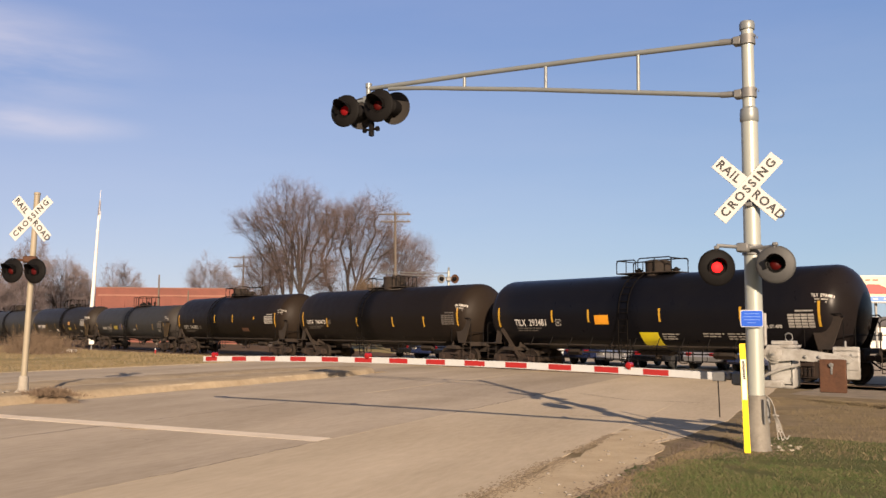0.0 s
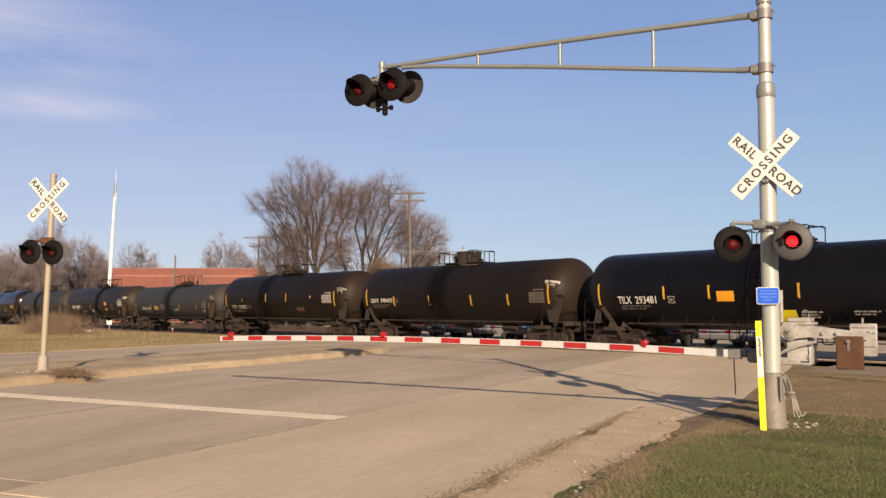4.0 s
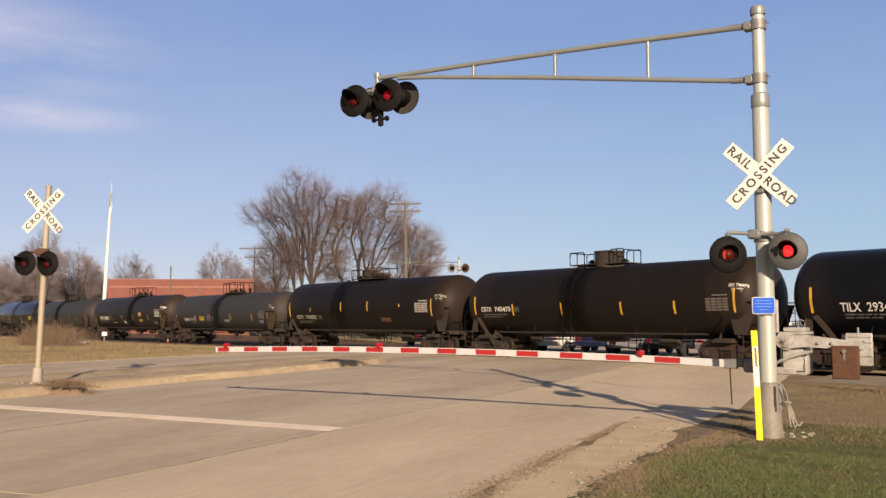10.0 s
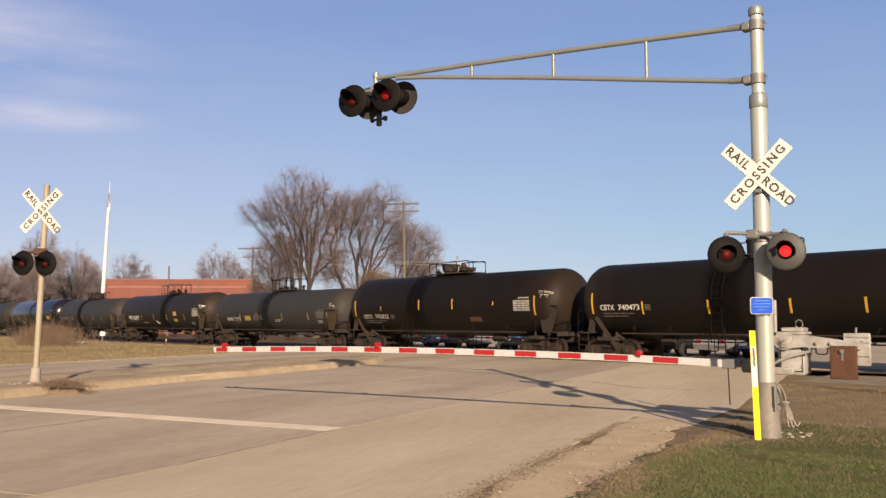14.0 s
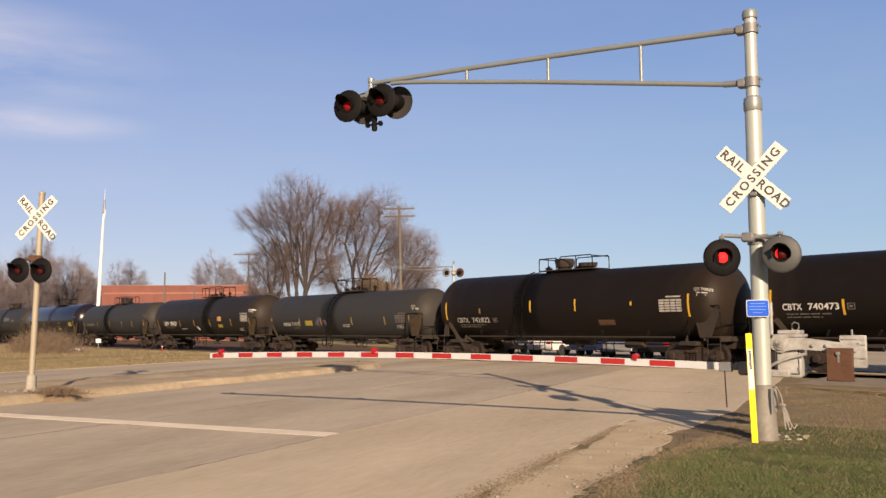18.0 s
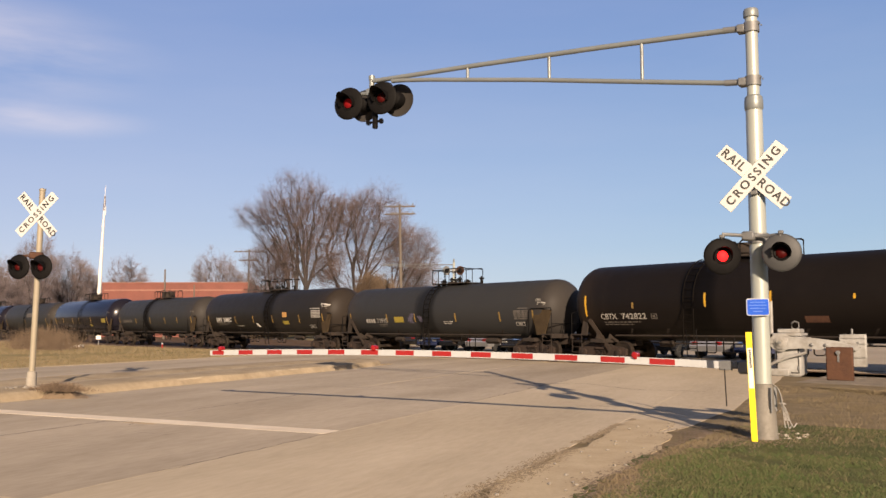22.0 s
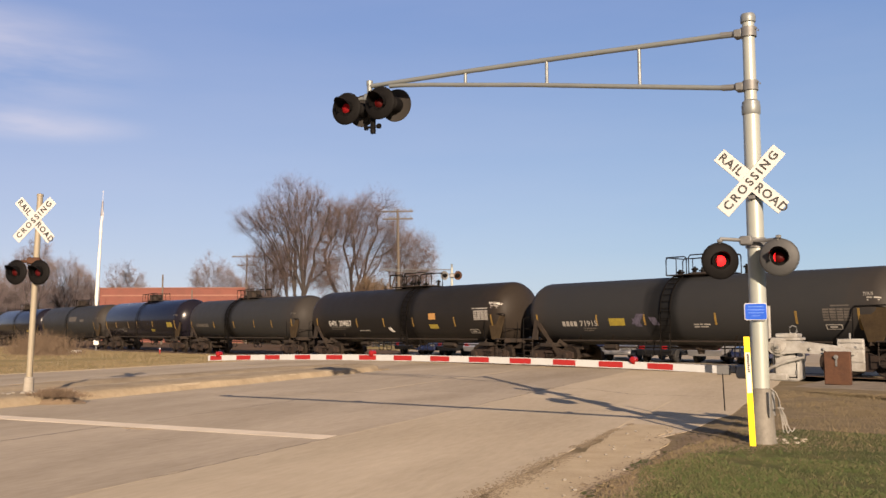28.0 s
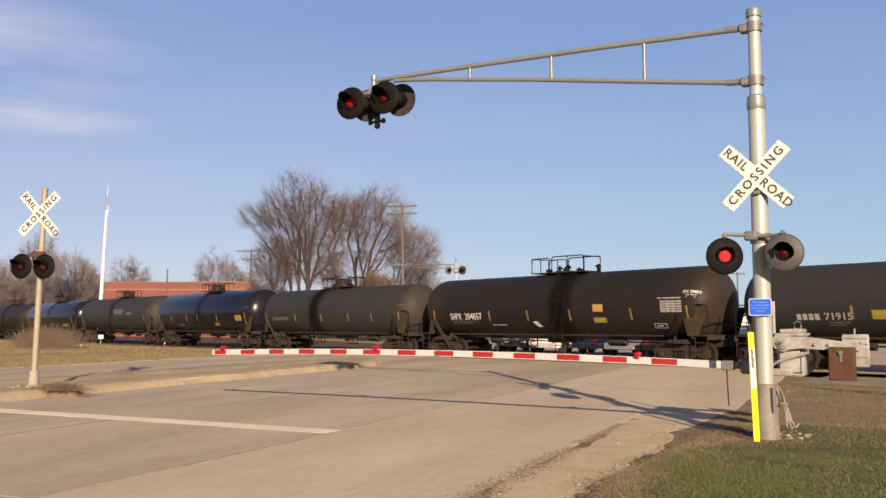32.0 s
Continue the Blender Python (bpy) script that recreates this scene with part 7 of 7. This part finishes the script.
# ---- grass and litter by the mast ----
def blades(name, region, count, tall, mat, seed, label):
    s = Shape()
    q = random.Random(seed)
    made = 0
    while made < count:
        v, w = region(q)
        if v is None:
            continue
        x, y, _ = road(v, w)
        h = tall * q.uniform(0.4, 1.15)
        a = q.uniform(0, 6.283)
        wd = q.uniform(0.002, 0.0042)
        lx, ly = q.gauss(0, 0.6) * h, q.gauss(0, 0.6) * h
        dx, dy = wd * math.cos(a), wd * math.sin(a)
        k = len(s.v)
        s.v += [(x - dx, y - dy, 0.0), (x + dx, y + dy, 0.0), (x + lx * 0.5 + dx * 0.6, y + ly * 0.5 + dy * 0.6, h * 0.62), (x + lx, y + ly, h)]
        s.f += [(k, k + 1, k + 2), (k, k + 2, k + 3)]
        made += 1
    return tagged(part(name, s, mat, smooth=0), label, "grass", kind="stuff")


def lawn_region(q):
    w = 15.2 - 9.5 * q.random() ** 1.25
    edge = (-1.9 if w < 10.5 else -1.9 + (w - 10.5) * 0.16) + 0.28 * noise.noise(Vector((w * 0.9, 21.0, 0)))
    v = edge + abs(q.gauss(0, 1)) * 0.05 + q.random() ** 1.1 * 8.5
    n = noise.noise(Vector((v * 0.8, w * 0.8, 0))) + 0.5 * noise.noise(Vector((v * 2.6, w * 2.6, 3)))
    if n < q.uniform(-0.55, 0.38) or (w > 12.0 - 0.05 * v and q.random() < 0.9):
        return None, None
    return v, w


def dry_region(q):
    w = 9 + 16 * q.random()
    v = -1.4 + 12 * q.random()
    if v * 0.62 + w > 25 or v * 0.1 + w < 13.0 and q.random() < 0.85 or noise.noise(Vector((v * 0.7, w * 0.7, 9))) < q.uniform(-0.5, 0.4):
        return None, None
    return v, w


blades("lawn_grass", lawn_region, 165000, 0.04, BLADE, 41, "short green grass blades on the lawn")
blades("lawn_straw", lawn_region, 36000, 0.038, STRAW, 44, "dead straw-coloured blades among the lawn grass")
def edge_region(q):
    w = 5.6 + 9.2 * q.random()
    edge = (-2.02 if w < 10.5 else -2.02 + (w - 10.5) * 0.15) + 0.16 * noise.noise(Vector((w * 0.7, 11.0, 0)))
    return edge + abs(q.gauss(0.0, 0.26)), w


blades("edge_straw", edge_region, 7000, 0.05, STRAW, 45, "dead straw-coloured blades in the bare soil")
blades("dry_grass", dry_region, 50000, 0.05, STRAW, 42, "short dry straw-coloured grass")
field = Shape()
q = random.Random(43)
for k in range(22000):
    a = 54 + 60 * q.random()
    p = Vector(track(a, -3 - 26 * q.random() ** 1.2, -0.03))
    if p.dot(RSIDE) > -28.5 or noise.noise(p * 0.25) < q.uniform(-0.6, 0.3):
        continue
    h = q.uniform(0.05, 0.2)
    w = q.uniform(0.01, 0.025)
    i = len(field.v)
    field.v += [p + Vector((-w, 0, 0)), p + Vector((w, 0, 0)), p + Vector((q.gauss(0, 0.08), q.gauss(0, 0.08), h))]
    field.f.append((i, i + 1, i + 2))
for k in range(15000):
    p = Vector(road(-28.7 - 9 * q.random() ** 1.5, 14 + 36 * q.random(), -0.02))
    if noise.noise(p * 0.5) < q.uniform(-0.5, 0.35):
        continue
    h, w, i = q.uniform(0.04, 0.13), q.uniform(0.008, 0.02), len(field.v)
    field.v += [p + Vector((-w, 0, 0)), p + Vector((w, 0, 0)), p + Vector((q.gauss(0, 0.06), q.gauss(0, 0.06), h))]
    field.f.append((i, i + 1, i + 2))
tagged(part("field_grass", field, STRAW, smooth=0), "rough dry field grass along the track", "grass", kind="stuff")

stone_mesh = [None] * 8
for k in range(8):
    q = random.Random(60 + k)
    s = Shape().lathe([(0.0001, -0.5), (0.42, -0.35), (0.55, 0.0), (0.4, 0.3), (0.0001, 0.42)], "Z", 7)
    s.v = [(x * q.uniform(0.75, 1.2), y * q.uniform(0.75, 1.2), z * q.uniform(0.7, 1.1)) for x, y, z in s.v]
    stone_mesh[k] = s.mesh("stone", RUBBLE if k < 4 else FOUNDATION, 0)
q = random.Random(77)
for k in range(60):
    if k < 26:
        p = MAST + Vector((q.uniform(0.15, 0.75), q.uniform(-0.1, 0.5), 0.012))
        size = q.uniform(0.02, 0.065)
    else:
        p = Vector(road(q.uniform(-3.0, -2.1), q.uniform(7.5, 15), 0.015))
        size = q.uniform(0.015, 0.05)
    tagged(part("stone", stone_mesh[k % 4 + (0 if k < 26 else 4)], FOUNDATION, at=Matrix.Translation(p) @ Matrix.Rotation(q.uniform(0, 6), 4, "Z") @ Matrix.Diagonal((size, size, size * 0.7, 1))), "small pale broken stone on the ground", "stone", "loose stones")

# litter and a red marker by the far track
litter_mesh = Shape().box((0.9, 0.5, 0.22), (0, 0, 0.11), chamfer=0.08).mesh("litter", WALL_WHITE, 0)
for px, dep, sz in ((-630, 68, 1.0), (-638, 68.4, 0.7), (-655, 76, 1.1), (-718, 70, 0.5), (-645, 67, 0.4)):
    p = by_angle(px, dep)
    tagged(part("litter", litter_mesh, WALL_WHITE, at=Matrix.Translation((p.x, p.y, -0.005)) @ Matrix.Rotation(px, 4, "Z") @ Matrix.Diagonal((sz, sz, sz, 1))), "crumpled white litter lying in the grass", "litter", "litter by the track")
notice = thing("trackside_sign", Matrix.Translation((by_angle(-596, 79).x, 79, -0.03)) @ Matrix.Rotation(radians(12), 4, "Z"), "small white trackside sign on a low post", "sign")
part("post", Shape().box((0.07, 0.07, 0.8), (0, 0, 0.4), chamfer=0.01), GALVANISED, notice)
part("panel", Shape().box((0.42, 0.03, 0.34), (0, -0.05, 0.64), chamfer=0.01), WALL_WHITE, notice)
stake = thing("marker_stake", Matrix.Translation((by_angle(-484, 66).x, 66, -0.03)), "small red and white marker stake", "stake")
part("stake", Shape().box((0.09, 0.09, 0.3), (0, 0, 0.15), chamfer=0.02), ARM_RED, stake)
part("stake_cap", Shape().box((0.10, 0.10, 0.1), (0, 0, 0.35), chamfer=0.02), ARM_WHITE, stake)



# ---- movement ----
FLASH = 1.431


def roll_train():
    times = [k * 0.5 for k in range(65)]
    for car, spec in zip(TRAIN, CARS):
        turn = Matrix.Rotation(TRACK_TURN, 4, "Z")
        walk(car, [(t, Matrix.Translation(track(spec["at"] - train_shift(t), 0, RAIL_TOP)) @ turn) for t in times])
    wheel_times = [k * 0.25 for k in range(129)]
    for w in WHEELSETS:
        place = w.matrix_basis.translation.copy()
        walk(w, [(t, Matrix.Translation(place) @ Matrix.Rotation(train_shift(t) / 0.46, 4, "Y")) for t in wheel_times])


def flash_lights():
    """Each lens turns half round, to its lit half and back, twice a beat; the two of a pair take turns."""
    for lens, phase in FLASHERS:
        place = lens.matrix_basis.translation.copy()
        start = 0.85 if phase == "R" else 0.85 + 0.60 - FLASH
        rows, angle = [(0.0, 0.0 if phase == "L" else 180.0)], 0.0 if phase == "L" else 180.0
        t = start if start > 0 else start + FLASH
        lit = False if phase == "R" else True
        events = []
        k = -1
        while 0.85 + k * FLASH < 33:
            events += [(0.85 + k * FLASH, "R"), (0.85 + 0.60 + k * FLASH, "L")]
            k += 1
        for when, on in events:
            if when < 0.2 or when > 31.7:
                continue
            rows.append((when - 0.1, angle))
            for j in range(3):
                rows.append((when - 0.1 + 0.0667 * (j + 1), angle + 60 * (j + 1)))
            angle += 180
        rows.append((32.0, angle))
        walk(lens, [(s, Matrix.Translation(place) @ Matrix.Rotation(radians(a), 4, "Z")) for s, a in rows])


def motions():
    roll_train()
    flash_lights()


motions()
